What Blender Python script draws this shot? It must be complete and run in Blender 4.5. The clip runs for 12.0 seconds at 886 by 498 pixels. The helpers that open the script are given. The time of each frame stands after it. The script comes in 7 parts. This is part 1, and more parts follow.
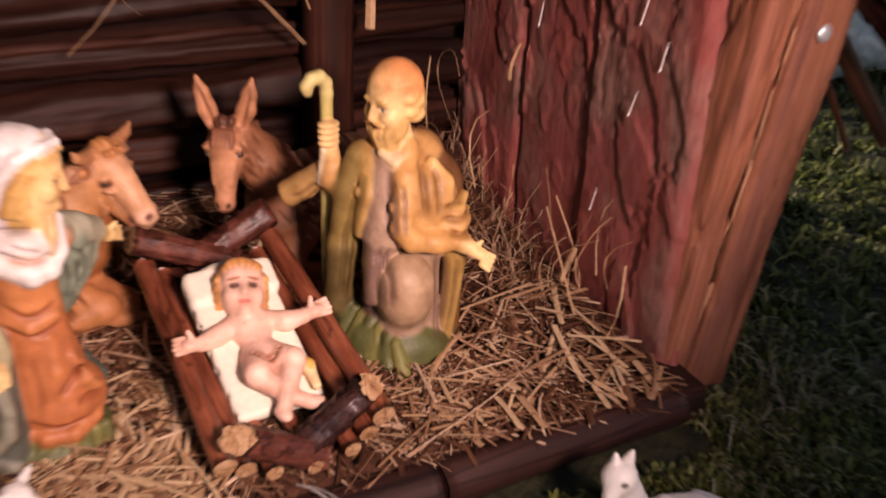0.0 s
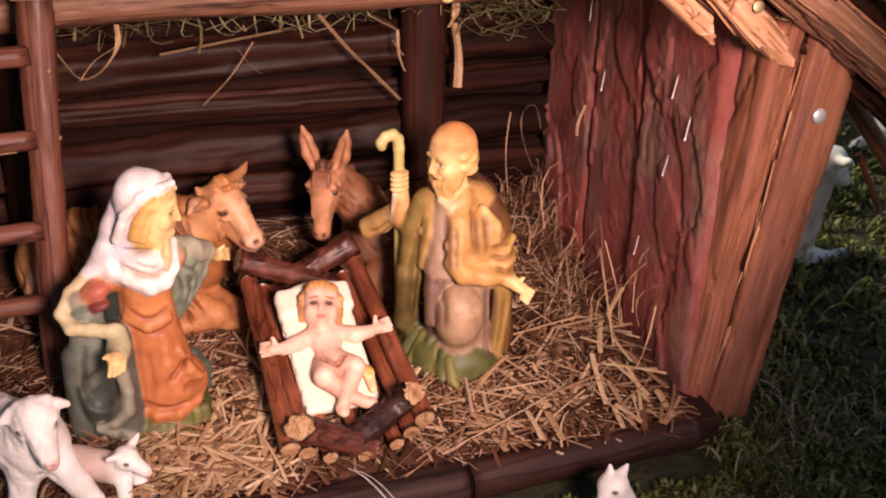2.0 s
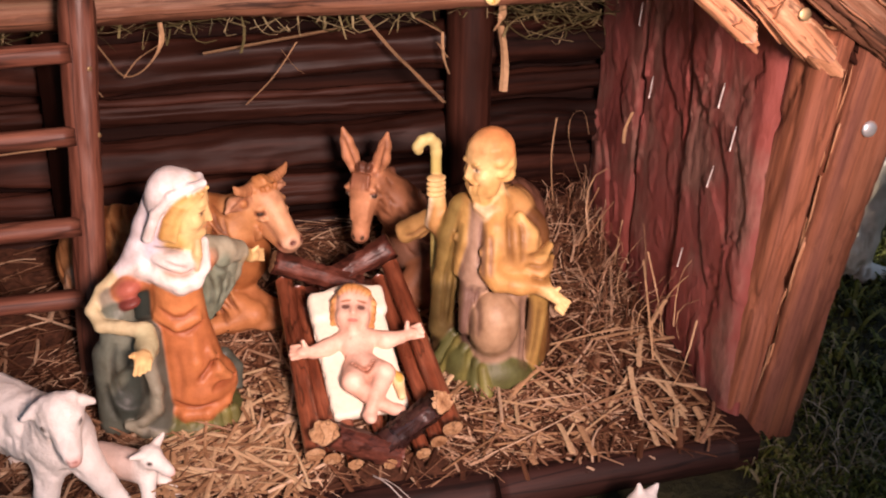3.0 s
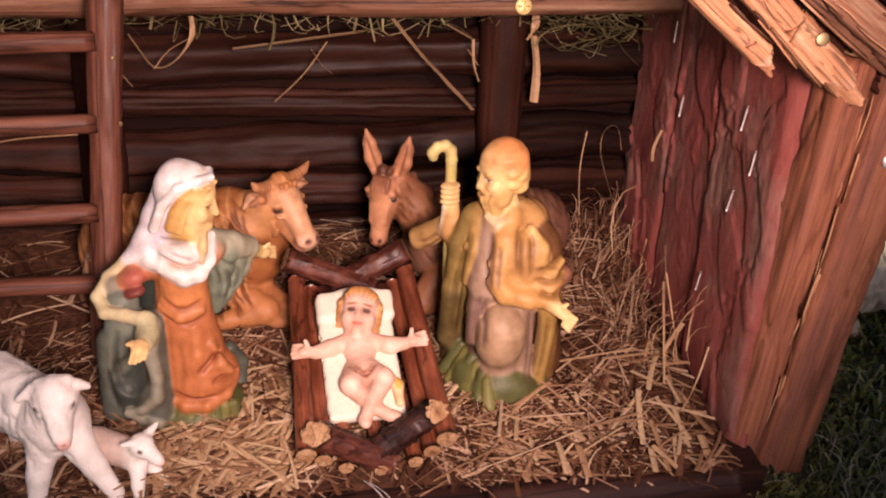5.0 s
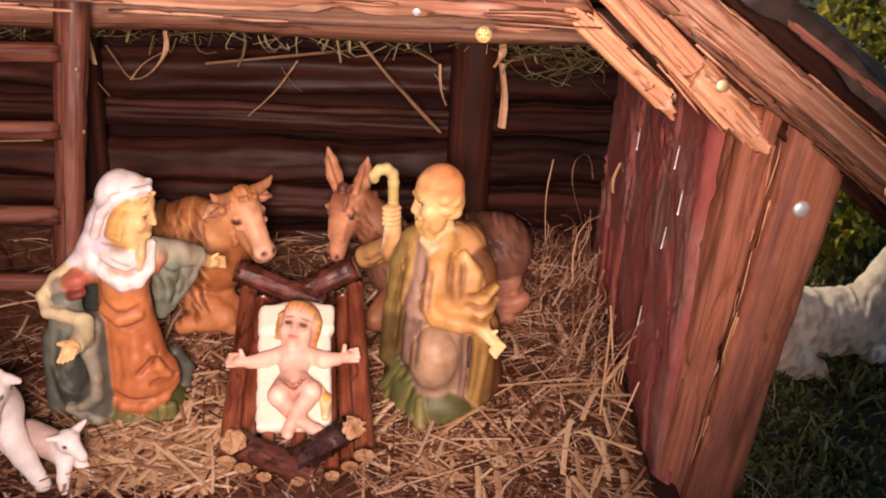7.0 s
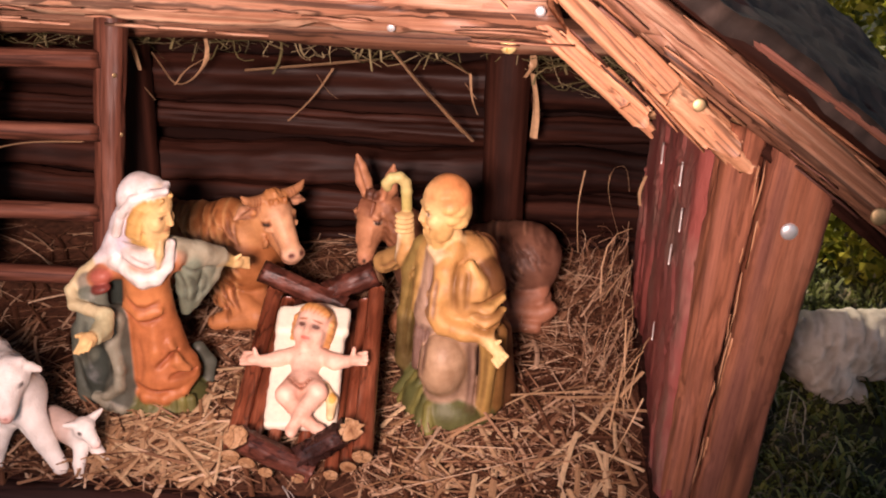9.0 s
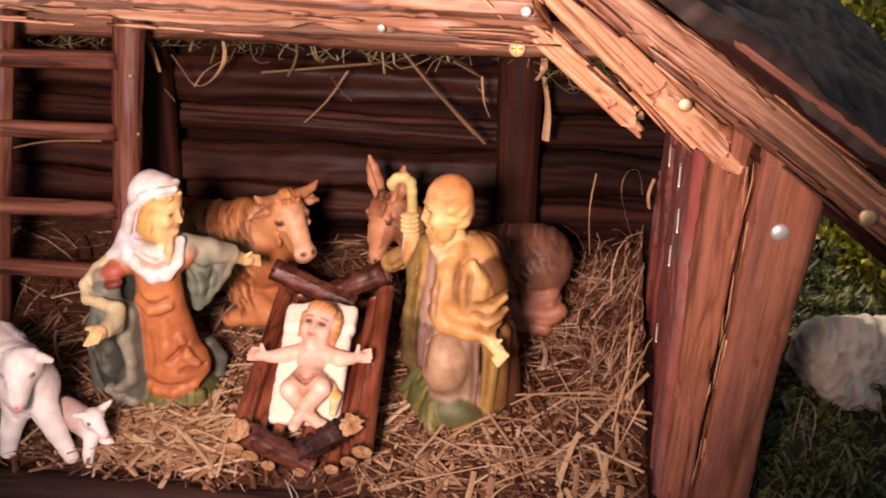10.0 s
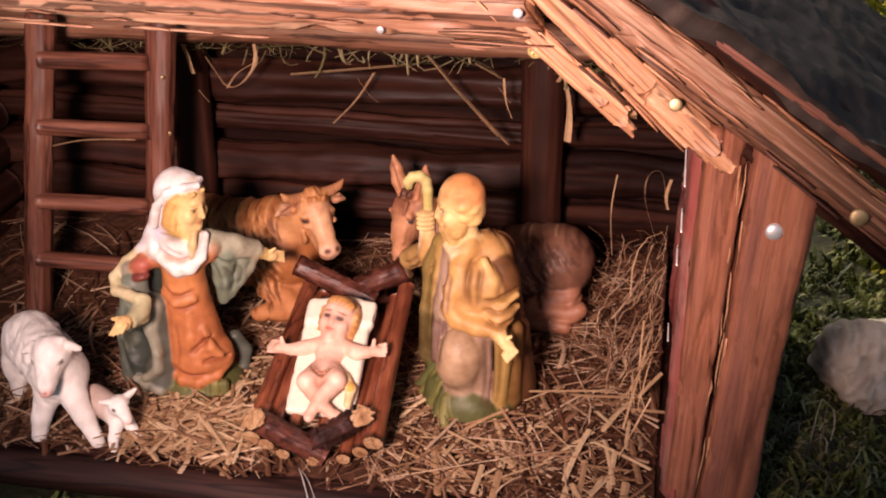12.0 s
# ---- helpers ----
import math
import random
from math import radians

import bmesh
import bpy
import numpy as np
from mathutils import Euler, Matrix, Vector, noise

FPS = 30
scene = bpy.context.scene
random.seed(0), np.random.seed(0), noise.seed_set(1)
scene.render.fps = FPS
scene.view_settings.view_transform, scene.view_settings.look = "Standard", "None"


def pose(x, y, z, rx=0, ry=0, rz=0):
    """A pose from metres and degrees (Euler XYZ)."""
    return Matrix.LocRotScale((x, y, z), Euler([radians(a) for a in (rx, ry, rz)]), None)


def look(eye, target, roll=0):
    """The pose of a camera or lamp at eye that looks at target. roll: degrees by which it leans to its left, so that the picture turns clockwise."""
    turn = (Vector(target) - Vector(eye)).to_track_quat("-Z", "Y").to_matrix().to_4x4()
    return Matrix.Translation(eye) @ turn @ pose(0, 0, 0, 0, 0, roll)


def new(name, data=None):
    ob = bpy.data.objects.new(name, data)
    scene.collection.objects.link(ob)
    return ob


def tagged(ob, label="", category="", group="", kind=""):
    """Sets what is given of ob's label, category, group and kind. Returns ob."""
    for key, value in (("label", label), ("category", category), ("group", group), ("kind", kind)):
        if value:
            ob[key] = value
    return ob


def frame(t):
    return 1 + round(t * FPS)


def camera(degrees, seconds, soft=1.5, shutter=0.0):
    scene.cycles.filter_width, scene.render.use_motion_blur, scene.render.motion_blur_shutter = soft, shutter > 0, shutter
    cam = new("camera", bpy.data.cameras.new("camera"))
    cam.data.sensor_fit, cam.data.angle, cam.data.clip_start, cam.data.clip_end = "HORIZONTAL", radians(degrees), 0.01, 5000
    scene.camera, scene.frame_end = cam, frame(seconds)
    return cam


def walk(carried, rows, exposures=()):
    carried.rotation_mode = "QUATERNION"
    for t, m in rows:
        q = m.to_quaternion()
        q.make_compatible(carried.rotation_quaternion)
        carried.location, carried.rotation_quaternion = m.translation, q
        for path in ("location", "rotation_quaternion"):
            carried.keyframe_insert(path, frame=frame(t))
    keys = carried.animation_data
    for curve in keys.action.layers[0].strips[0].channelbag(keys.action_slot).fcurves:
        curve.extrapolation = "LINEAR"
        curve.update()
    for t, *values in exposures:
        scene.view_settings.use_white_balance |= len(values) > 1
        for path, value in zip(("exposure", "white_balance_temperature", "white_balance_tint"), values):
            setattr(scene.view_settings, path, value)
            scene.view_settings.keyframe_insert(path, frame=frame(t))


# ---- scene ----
cam = camera(44.0, 12.0, soft=2.0, shutter=0.5)
PATH = [
    (0.0, (-0.1123, -0.3833, 0.2798), (-0.0318, -0.2263, 0.1857), 2.67),
    (0.1, (-0.1253, -0.4143, 0.3003), (-0.0454, -0.2576, 0.2051), 2.55),
    (0.2, (-0.1337, -0.4533, 0.3129), (-0.0561, -0.2940, 0.2202), 2.39),
    (0.3, (-0.1345, -0.4677, 0.3205), (-0.0592, -0.3074, 0.2282), 2.10),
    (0.5, (-0.1290, -0.4740, 0.3210), (-0.0576, -0.3108, 0.2301), 1.80),
    (1.0, (-0.1127, -0.4744, 0.3251), (-0.0485, -0.3085, 0.2338), 1.40),
    (1.5, (-0.1017, -0.4731, 0.3267), (-0.0429, -0.3052, 0.2352), 1.30),
    (2.0, (-0.0873, -0.4716, 0.3297), (-0.0357, -0.3018, 0.2374), 1.10),
    (2.5, (-0.0774, -0.4698, 0.3297), (-0.0317, -0.2984, 0.2373), 0.90),
    (3.0, (-0.0684, -0.4668, 0.3285), (-0.0290, -0.2939, 0.2361), 0.80),
    (5.0, (-0.0368, -0.4675, 0.3285), (-0.0104, -0.2919, 0.2366), 2.40),
    (5.5, (-0.0086, -0.4724, 0.3320), (0.0121, -0.2958, 0.2404), 2.40),
    (6.0, (0.0175, -0.4750, 0.3379), (0.0330, -0.2981, 0.2458), 2.50),
    (6.5, (0.0247, -0.4790, 0.3391), (0.0397, -0.3015, 0.2481), 3.20),
    (7.0, (0.0366, -0.4804, 0.3436), (0.0472, -0.3028, 0.2522), 3.30),
    (7.5, (0.0560, -0.4826, 0.3449), (0.0592, -0.3046, 0.2540), 2.80),
    (9.5, (0.1119, -0.4834, 0.3555), (0.0934, -0.3072, 0.2627), 1.20),
    (10.0, (0.1252, -0.4880, 0.3534), (0.1018, -0.3117, 0.2621), 0.80),
    (10.5, (0.1328, -0.4911, 0.3544), (0.1064, -0.3150, 0.2632), 0.60),
    (11.0, (0.1457, -0.4930, 0.3537), (0.1146, -0.3174, 0.2631), 0.10),
    (11.5, (0.1523, -0.4929, 0.3560), (0.1183, -0.3182, 0.2648), -0.20),
    (12.0, (0.1578, -0.4953, 0.3557), (0.1212, -0.3208, 0.2651), -0.50),
]
walk(cam, [(t, look(eye, target, roll)) for t, eye, target, roll in PATH], [(0.0, 0.15), (0.2, 0.3), (0.6, 0.4), (3.2, 0.4), (5.0, 0.27), (7.5, 0.28), (9.5, 0.30), (12.0, 0.34)])

# ---- light: the stable stands in its own shade, low sun from behind its left; a warm spotlight shines in from the front ----
SUN_EL = 36.0
sun_way = Vector((-0.66, 0.52, 0.0)).normalized() * math.cos(radians(SUN_EL)) + Vector((0, 0, math.sin(radians(SUN_EL))))
world = bpy.data.worlds.new("sky")
scene.world = world
world.use_nodes = True
wt = world.node_tree
sky = wt.nodes.new("ShaderNodeTexSky")
sky.sky_type = "NISHITA"
sky.sun_disc = False
sky.ozone_density = 0.3
sky.dust_density = 4.0
sky.sun_elevation = radians(SUN_EL)
sky.sun_rotation = math.atan2(sun_way.x, sun_way.y)
wt.links.new(sky.outputs[0], wt.nodes["Background"].inputs[0])
wt.nodes["Background"].inputs[1].default_value = 0.075
sun = new("sun", bpy.data.lights.new("sun", "SUN"))
sun.data.energy = 2.5
sun.data.angle = radians(0.6)
sun.data.color = (1.0, 0.90, 0.74)
sun.matrix_world = look(sun_way * 3, (0, 0, 0))
spot = new("spotlight", bpy.data.lights.new("spotlight", "SPOT"))
spot.data.energy = 28.5
spot.data.color = (1.0, 0.695, 0.635)
spot.data.spot_size = radians(53.5)
spot.data.spot_blend = 0.8
spot.data.shadow_soft_size = 0.05
spot.matrix_world = look((0.02, -0.57, 0.365), (0.010, -0.01, 0.172))
scene.view_settings.exposure = 0.35

# ---- materials ----
def node_mat(name):
    m = bpy.data.materials.new(name)
    m.use_nodes = True
    nt = m.node_tree
    return m, nt, nt.nodes["Principled BSDF"]


def ramp_node(nt, stops):
    r = nt.nodes.new("ShaderNodeValToRGB")
    e = r.color_ramp.elements
    while len(e) < len(stops):
        e.new(0.5)
    for el, (p, c) in zip(e, stops):
        el.position = p
        el.color = (*c, 1)
    return r


def noise_node(nt, vec, scale, detail=4.0, rough=0.55):
    n = nt.nodes.new("ShaderNodeTexNoise")
    n.inputs["Scale"].default_value = scale
    n.inputs["Detail"].default_value = detail
    n.inputs["Roughness"].default_value = rough
    if vec is not None:
        nt.links.new(vec, n.inputs["Vector"])
    return n


def stretched(nt, sx, sy, sz, rand=True):
    """Object coordinates scaled by axis, shifted by the object's random value."""
    tc = nt.nodes.new("ShaderNodeTexCoord")
    mp = nt.nodes.new("ShaderNodeMapping")
    mp.inputs["Scale"].default_value = (sx, sy, sz)
    nt.links.new(tc.outputs["Object"], mp.inputs["Vector"])
    if rand:
        oi = nt.nodes.new("ShaderNodeObjectInfo")
        mul = nt.nodes.new("ShaderNodeMath")
        mul.operation = "MULTIPLY"
        mul.inputs[1].default_value = 37.0
        nt.links.new(oi.outputs["Random"], mul.inputs[0])
        comb = nt.nodes.new("ShaderNodeCombineXYZ")
        for k in range(3):
            nt.links.new(mul.outputs[0], comb.inputs[k])
        nt.links.new(comb.outputs[0], mp.inputs["Location"])
    return mp.outputs[0]


def bump_to(nt, bsdf, height, strength, distance):
    b = nt.nodes.new("ShaderNodeBump")
    b.inputs["Strength"].default_value = strength
    b.inputs["Distance"].default_value = distance
    nt.links.new(height, b.inputs["Height"])
    nt.links.new(b.outputs[0], bsdf.inputs["Normal"])


def mix_rgb(nt, fac, a, b, mode="MIX"):
    m = nt.nodes.new("ShaderNodeMix")
    m.data_type = "RGBA"
    m.blend_type = mode
    for sock, v in ((m.inputs[0], fac), (m.inputs[6], a), (m.inputs[7], b)):
        if isinstance(v, (int, float)):
            sock.default_value = v
        elif isinstance(v, tuple):
            sock.default_value = (*v, 1)
        else:
            nt.links.new(v, sock)
    return m.outputs[2]


def wood(name, dark, mid, light, rough=0.55, grain=300.0, along=22.0, bump=0.5, stain=None, gloss=0.35, cracks=0.7, fibre=0.5):
    """Wood with its grain along the object's own x axis."""
    m, nt, b = node_mat(name)
    v = stretched(nt, along, grain, grain)
    fine = noise_node(nt, v, 1.0, 3.0, 0.6)
    v2 = stretched(nt, along * 0.8, grain * 0.22, grain * 0.22)
    broad = noise_node(nt, v2, 1.0, 2.0, 0.5)
    r = ramp_node(nt, [(0.28, dark), (0.5, mid), (0.74, light)])
    add = nt.nodes.new("ShaderNodeMix")
    add.inputs[0].default_value = 0.5
    nt.links.new(fine.outputs[0], add.inputs[2])
    nt.links.new(broad.outputs[0], add.inputs[3])
    nt.links.new(add.outputs[0], r.inputs[0])
    col = r.outputs[0]
    if stain:
        blot = noise_node(nt, stretched(nt, 7, 70, 70), 1.0, 3.0)
        sr = ramp_node(nt, [(0.46, (0, 0, 0)), (0.66, (1, 1, 1))])
        nt.links.new(blot.outputs[0], sr.inputs[0])
        col = mix_rgb(nt, sr.outputs[0], col, stain)
    if fibre:
        fn = noise_node(nt, stretched(nt, along * 3.0, grain * 2.6, grain * 2.6), 1.0, 6.0, 0.72)
        fr = ramp_node(nt, [(0.34, (0.35, 0.33, 0.32)), (0.5, (0.95, 0.95, 0.95)), (0.7, (1.4, 1.4, 1.4))])
        nt.links.new(fn.outputs[0], fr.inputs[0])
        col = mix_rgb(nt, fibre, col, mix_rgb(nt, 1.0, col, fr.outputs[0], "MULTIPLY"))
    if cracks:
        cn = noise_node(nt, stretched(nt, along * 0.45, grain * 0.3, grain * 0.3), 1.0, 2.0, 0.5)
        cr = ramp_node(nt, [(0.475, (1, 1, 1)), (0.497, (0.12, 0.10, 0.10)), (0.503, (0.12, 0.10, 0.10)), (0.525, (1, 1, 1))])
        nt.links.new(cn.outputs[0], cr.inputs[0])
        col = mix_rgb(nt, cracks, col, mix_rgb(nt, 1.0, col, cr.outputs[0], "MULTIPLY"))
    nt.links.new(col, b.inputs["Base Color"])
    rr = nt.nodes.new("ShaderNodeMapRange")
    rr.inputs["To Min"].default_value = rough - 0.15
    rr.inputs["To Max"].default_value = rough + 0.2
    nt.links.new(broad.outputs[0], rr.inputs[0])
    nt.links.new(rr.outputs[0], b.inputs["Roughness"])
    b.inputs["Specular IOR Level"].default_value = gloss
    bump_to(nt, b, add.outputs[0], bump, 0.0012)
    return m


WOOD_POST = wood("stained_post_wood", (0.22, 0.080, 0.046), (0.32, 0.120, 0.066), (0.44, 0.19, 0.115), 0.40, 220, 5, 0.6, gloss=0.5, cracks=0.45, stain=(0.23, 0.090, 0.062), fibre=0.6)
WOOD_OLD = wood("dull_weathered_post_wood", (0.05, 0.022, 0.016), (0.15, 0.062, 0.042), (0.30, 0.145, 0.105), 0.5, 170, 7, 0.6, gloss=0.35, cracks=0.5)
WOOD_SLAT = wood("split_slat_wood", (0.24, 0.090, 0.046), (0.52, 0.25, 0.13), (0.72, 0.44, 0.26), 0.5, 330, 4, 0.7, gloss=0.45, cracks=0.7)
WOOD_BEAM = wood("weathered_beam_wood", (0.07, 0.026, 0.016), (0.27, 0.125, 0.072), (0.56, 0.38, 0.25), 0.55, 330, 4, 0.8, gloss=0.4, cracks=0.85)
# dark brown stain, lowered further to carry the back wall's shade
WOOD_DARK = wood("dark_stained_shaded_logs", (0.009, 0.003, 0.0018), (0.030, 0.0098, 0.006), (0.095, 0.033, 0.021), 0.55, 150, 5, 0.8, gloss=0.18, cracks=0.15, fibre=0.3)
# near-black copy of the log wood, its colour stands in for shade
WOOD_SHADE = wood("shade_black_logs", (0.003, 0.001, 0.0007), (0.014, 0.0044, 0.0028), (0.06, 0.02, 0.012), 0.7, 150, 5, 0.9, gloss=0.1, cracks=0.5)
WOOD_LADDER = wood("ladder_wood", (0.045, 0.016, 0.011), (0.16, 0.058, 0.036), (0.34, 0.15, 0.095), 0.42, 280, 14, 0.4, gloss=0.5)
WOOD_MANGER = wood("varnished_manger_wood", (0.06, 0.016, 0.009), (0.20, 0.055, 0.026), (0.36, 0.12, 0.06), 0.3, 380, 40, 0.4, gloss=0.6)
BARK_MANGER = wood("varnished_dark_bark", (0.022, 0.007, 0.005), (0.09, 0.026, 0.016), (0.22, 0.07, 0.045), 0.42, 300, 120, 1.0, gloss=0.5)
BARK_BLACK = wood("varnished_black_bark", (0.010, 0.005, 0.005), (0.035, 0.014, 0.012), (0.10, 0.042, 0.034), 0.25, 300, 120, 1.0, gloss=0.8)
WOOD_RAIL = wood("rail_wood", (0.008, 0.0035, 0.003), (0.030, 0.011, 0.008), (0.070, 0.027, 0.020), 0.6, 200, 10, 0.6, gloss=0.25)
WOOD_CUT = wood("cut_branch_end", (0.20, 0.09, 0.04), (0.42, 0.24, 0.12), (0.60, 0.41, 0.25), 0.7, 400, 400, 0.3, gloss=0.2)


def bark_material():
    m, nt, b = node_mat("red_brown_bark")
    fine = noise_node(nt, stretched(nt, 60, 170, 170), 1.0, 8.0, 0.7)
    plate = noise_node(nt, stretched(nt, 14, 30, 30), 1.0, 4.0, 0.6)
    patch = noise_node(nt, stretched(nt, 12, 26, 26), 1.0, 5.0, 0.6)
    r = ramp_node(nt, [(0.30, (0.18, 0.046, 0.037)), (0.45, (0.29, 0.077, 0.064)), (0.6, (0.31, 0.098, 0.088)), (0.8, (0.34, 0.135, 0.12))])
    mx = nt.nodes.new("ShaderNodeMix")
    mx.inputs[0].default_value = 0.5
    nt.links.new(fine.outputs[0], mx.inputs[2])
    nt.links.new(plate.outputs[0], mx.inputs[3])
    nt.links.new(mx.outputs[0], r.inputs[0])
    g = ramp_node(nt, [(0.50, (0, 0, 0)), (0.64, (1, 1, 1))])
    nt.links.new(patch.outputs[0], g.inputs[0])
    dull = ramp_node(nt, [(0.35, (0.12, 0.055, 0.044)), (0.65, (0.40, 0.215, 0.17))])
    nt.links.new(fine.outputs[0], dull.inputs[0])
    nt.links.new(mix_rgb(nt, g.outputs[0], r.outputs[0], dull.outputs[0]), b.inputs["Base Color"])
    b.inputs["Roughness"].default_value = 0.5
    b.inputs["Specular IOR Level"].default_value = 0.45
    bump_to(nt, b, mx.outputs[0], 0.9, 0.002)
    return m


BARK_RED = bark_material()


def plain(name, col, rough=0.5, metal=0.0, var=0.25, scale=300.0, bump=0.0, gloss=0.5):
    m, nt, b = node_mat(name)
    n = noise_node(nt, stretched(nt, 1, 1, 1), scale, 4.0)
    r = ramp_node(nt, [(0.3, tuple(c * (1 - var) for c in col)), (0.7, tuple(min(1, c * (1 + var)) for c in col))])
    nt.links.new(n.outputs[0], r.inputs[0])
    nt.links.new(r.outputs[0], b.inputs["Base Color"])
    b.inputs["Roughness"].default_value = rough
    b.inputs["Metallic"].default_value = metal
    b.inputs["Specular IOR Level"].default_value = gloss
    if bump:
        bump_to(nt, b, n.outputs[0], bump, 0.001)
    return m


STEEL = plain("bright_steel", (0.85, 0.85, 0.85), 0.42, 0.7, 0.1)
BRASS = plain("yellow_zinc", (0.50, 0.36, 0.19), 0.5, 0.85, 0.3)
ZINC = plain("yellow_zinc_screw", (0.86, 0.68, 0.30), 0.45, 0.3, 0.15)
WIRE = plain("pale_wire", (0.90, 0.87, 0.84), 0.4, 0.3, 0.1)
DULL_WIRE = plain("dull_pale_wire", (0.50, 0.45, 0.41), 0.5, 0.2, 0.2)
CLOTH = plain("cream_plaster_cloth", (0.80, 0.72, 0.58), 0.6, 0, 0.07, 350, 0.25)


def roof_bark():
    m, nt, b = node_mat("charcoal_roof_bark")
    a = noise_node(nt, stretched(nt, 24, 16, 16), 1.0, 8.0, 0.62)
    w = nt.nodes.new("ShaderNodeTexWave")
    w.inputs["Scale"].default_value = 1.2
    w.inputs["Distortion"].default_value = 9.0
    w.inputs["Detail"].default_value = 4.0
    nt.links.new(stretched(nt, 22, 14, 14), w.inputs["Vector"])
    r = ramp_node(nt, [(0.25, (0.008, 0.006, 0.005)), (0.5, (0.036, 0.025, 0.020)), (0.68, (0.085, 0.058, 0.046)), (0.85, (0.22, 0.095, 0.06))])
    mixv = nt.nodes.new("ShaderNodeMix")
    mixv.inputs[0].default_value = 0.08
    nt.links.new(a.outputs[0], mixv.inputs[2])
    nt.links.new(w.outputs["Fac"], mixv.inputs[3])
    nt.links.new(mixv.outputs[0], r.inputs[0])
    nt.links.new(r.outputs[0], b.inputs["Base Color"])
    b.inputs["Roughness"].default_value = 0.8
    b.inputs["Specular IOR Level"].default_value = 0.2
    bump_to(nt, b, mixv.outputs[0], 1.0, 0.004)
    return m


ROOF_BARK = roof_bark()


def islands(name, stops, rough=0.6, sheen=0.0, trans=0.0, gloss=0.3):
    """One colour for each loose piece, from its own random value, with fine streaks."""
    m, nt, b = node_mat(name)
    g = nt.nodes.new("ShaderNodeNewGeometry")
    r = ramp_node(nt, stops)
    nt.links.new(g.outputs["Random Per Island"], r.inputs[0])
    n = noise_node(nt, stretched(nt, 1, 1, 1, False), 420.0, 4.0)
    v = ramp_node(nt, [(0.3, (0.72, 0.72, 0.72)), (0.7, (1, 1, 1))])
    nt.links.new(n.outputs[0], v.inputs[0])
    nt.links.new(mix_rgb(nt, 1.0, r.outputs[0], v.outputs[0], "MULTIPLY"), b.inputs["Base Color"])
    b.inputs["Roughness"].default_value = rough
    b.inputs["Specular IOR Level"].default_value = gloss
    if trans:
        b.inputs["Transmission Weight"].default_value = 0.0
        t = nt.nodes.new("ShaderNodeBsdfTranslucent")
        nt.links.new(r.outputs[0], t.inputs[0])
        mx = nt.nodes.new("ShaderNodeMixShader")
        mx.inputs[0].default_value = trans
        nt.links.new(b.outputs[0], mx.inputs[1])
        nt.links.new(t.outputs[0], mx.inputs[2])
        nt.links.new(mx.outputs[0], nt.nodes["Material Output"].inputs[0])
    return m


STRAW = islands("dry_straw", [(0.0, (0.045, 0.017, 0.010)), (0.35, (0.14, 0.060, 0.031)), (0.7, (0.36, 0.195, 0.11)), (1.0, (0.80, 0.58, 0.39))], 0.5)
PALE = islands("pale_straw_blades", [(0.0, (0.26, 0.135, 0.066)), (0.5, (0.48, 0.29, 0.155)), (1.0, (0.78, 0.57, 0.34))], 0.5)
HAY = islands("greenish_hay", [(0.0, (0.05, 0.045, 0.016)), (0.6, (0.20, 0.17, 0.075)), (1.0, (0.56, 0.46, 0.26))], 0.55)
GRASS = islands("lawn_grass", [(0.0, (0.020, 0.021, 0.005)), (0.35, (0.075, 0.082, 0.013)), (0.65, (0.155, 0.17, 0.03)), (0.88, (0.25, 0.25, 0.07)), (1.0, (0.38, 0.30, 0.18))], 0.6, 0, 0.12)
LEAF = islands("yellow_green_leaves", [(0.0, (0.05, 0.07, 0.012)), (0.5, (0.28, 0.27, 0.03)), (1.0, (0.62, 0.52, 0.08))], 0.4, 0, 0.65)
TWIG = plain("grey_twig", (0.10, 0.08, 0.06), 0.8)


def soil():
    m, nt, b = node_mat("dark_soil_and_moss")
    n = noise_node(nt, stretched(nt, 1, 1, 1), 60.0, 8.0)
    r = ramp_node(nt, [(0.3, (0.014, 0.012, 0.005)), (0.55, (0.04, 0.038, 0.011)), (0.8, (0.09, 0.07, 0.035))])
    nt.links.new(n.outputs[0], r.inputs[0])
    nt.links.new(r.outputs[0], b.inputs["Base Color"])
    b.inputs["Roughness"].default_value = 0.9
    bump_to(nt, b, n.outputs[0], 1.0, 0.01)
    return m


SOIL = soil()


def painted(name, rough=0.42, gloss=0.5, bump=0.3, low=(0.68, 0.62, 0.57)):
    """Hand-painted resin: the paint is laid on as the mesh's own colour layer."""
    m, nt, b = node_mat(name)
    at = nt.nodes.new("ShaderNodeAttribute")
    at.attribute_name = "paint"
    n = noise_node(nt, stretched(nt, 1, 1, 1), 110.0, 6.0)
    v = ramp_node(nt, [(0.3, low), (0.68, (1.1, 1.1, 1.1))])
    nt.links.new(n.outputs[0], v.inputs[0])
    nt.links.new(mix_rgb(nt, 1.0, at.outputs["Color"], v.outputs[0], "MULTIPLY"), b.inputs["Base Color"])
    b.inputs["Roughness"].default_value = rough
    b.inputs["Specular IOR Level"].default_value = gloss
    f = noise_node(nt, stretched(nt, 1, 1, 1), 700.0, 3.0)
    bump_to(nt, b, f.outputs[0], bump, 0.0006)
    return m


RESIN = painted("painted_resin", 0.5, 0.35, 0.4)
WOOL = painted("painted_wool_resin", 0.7, 0.25, 0.8, (0.84, 0.81, 0.78))

# ---- building helpers: all lengths below in centimetres ----
CM = 0.01


def empty(name, at, label, category, group="", kind=""):
    ob = new(name)
    ob.location = Vector(at) * CM
    ob.empty_display_size = 0.02
    return tagged(ob, label, category, group, kind)


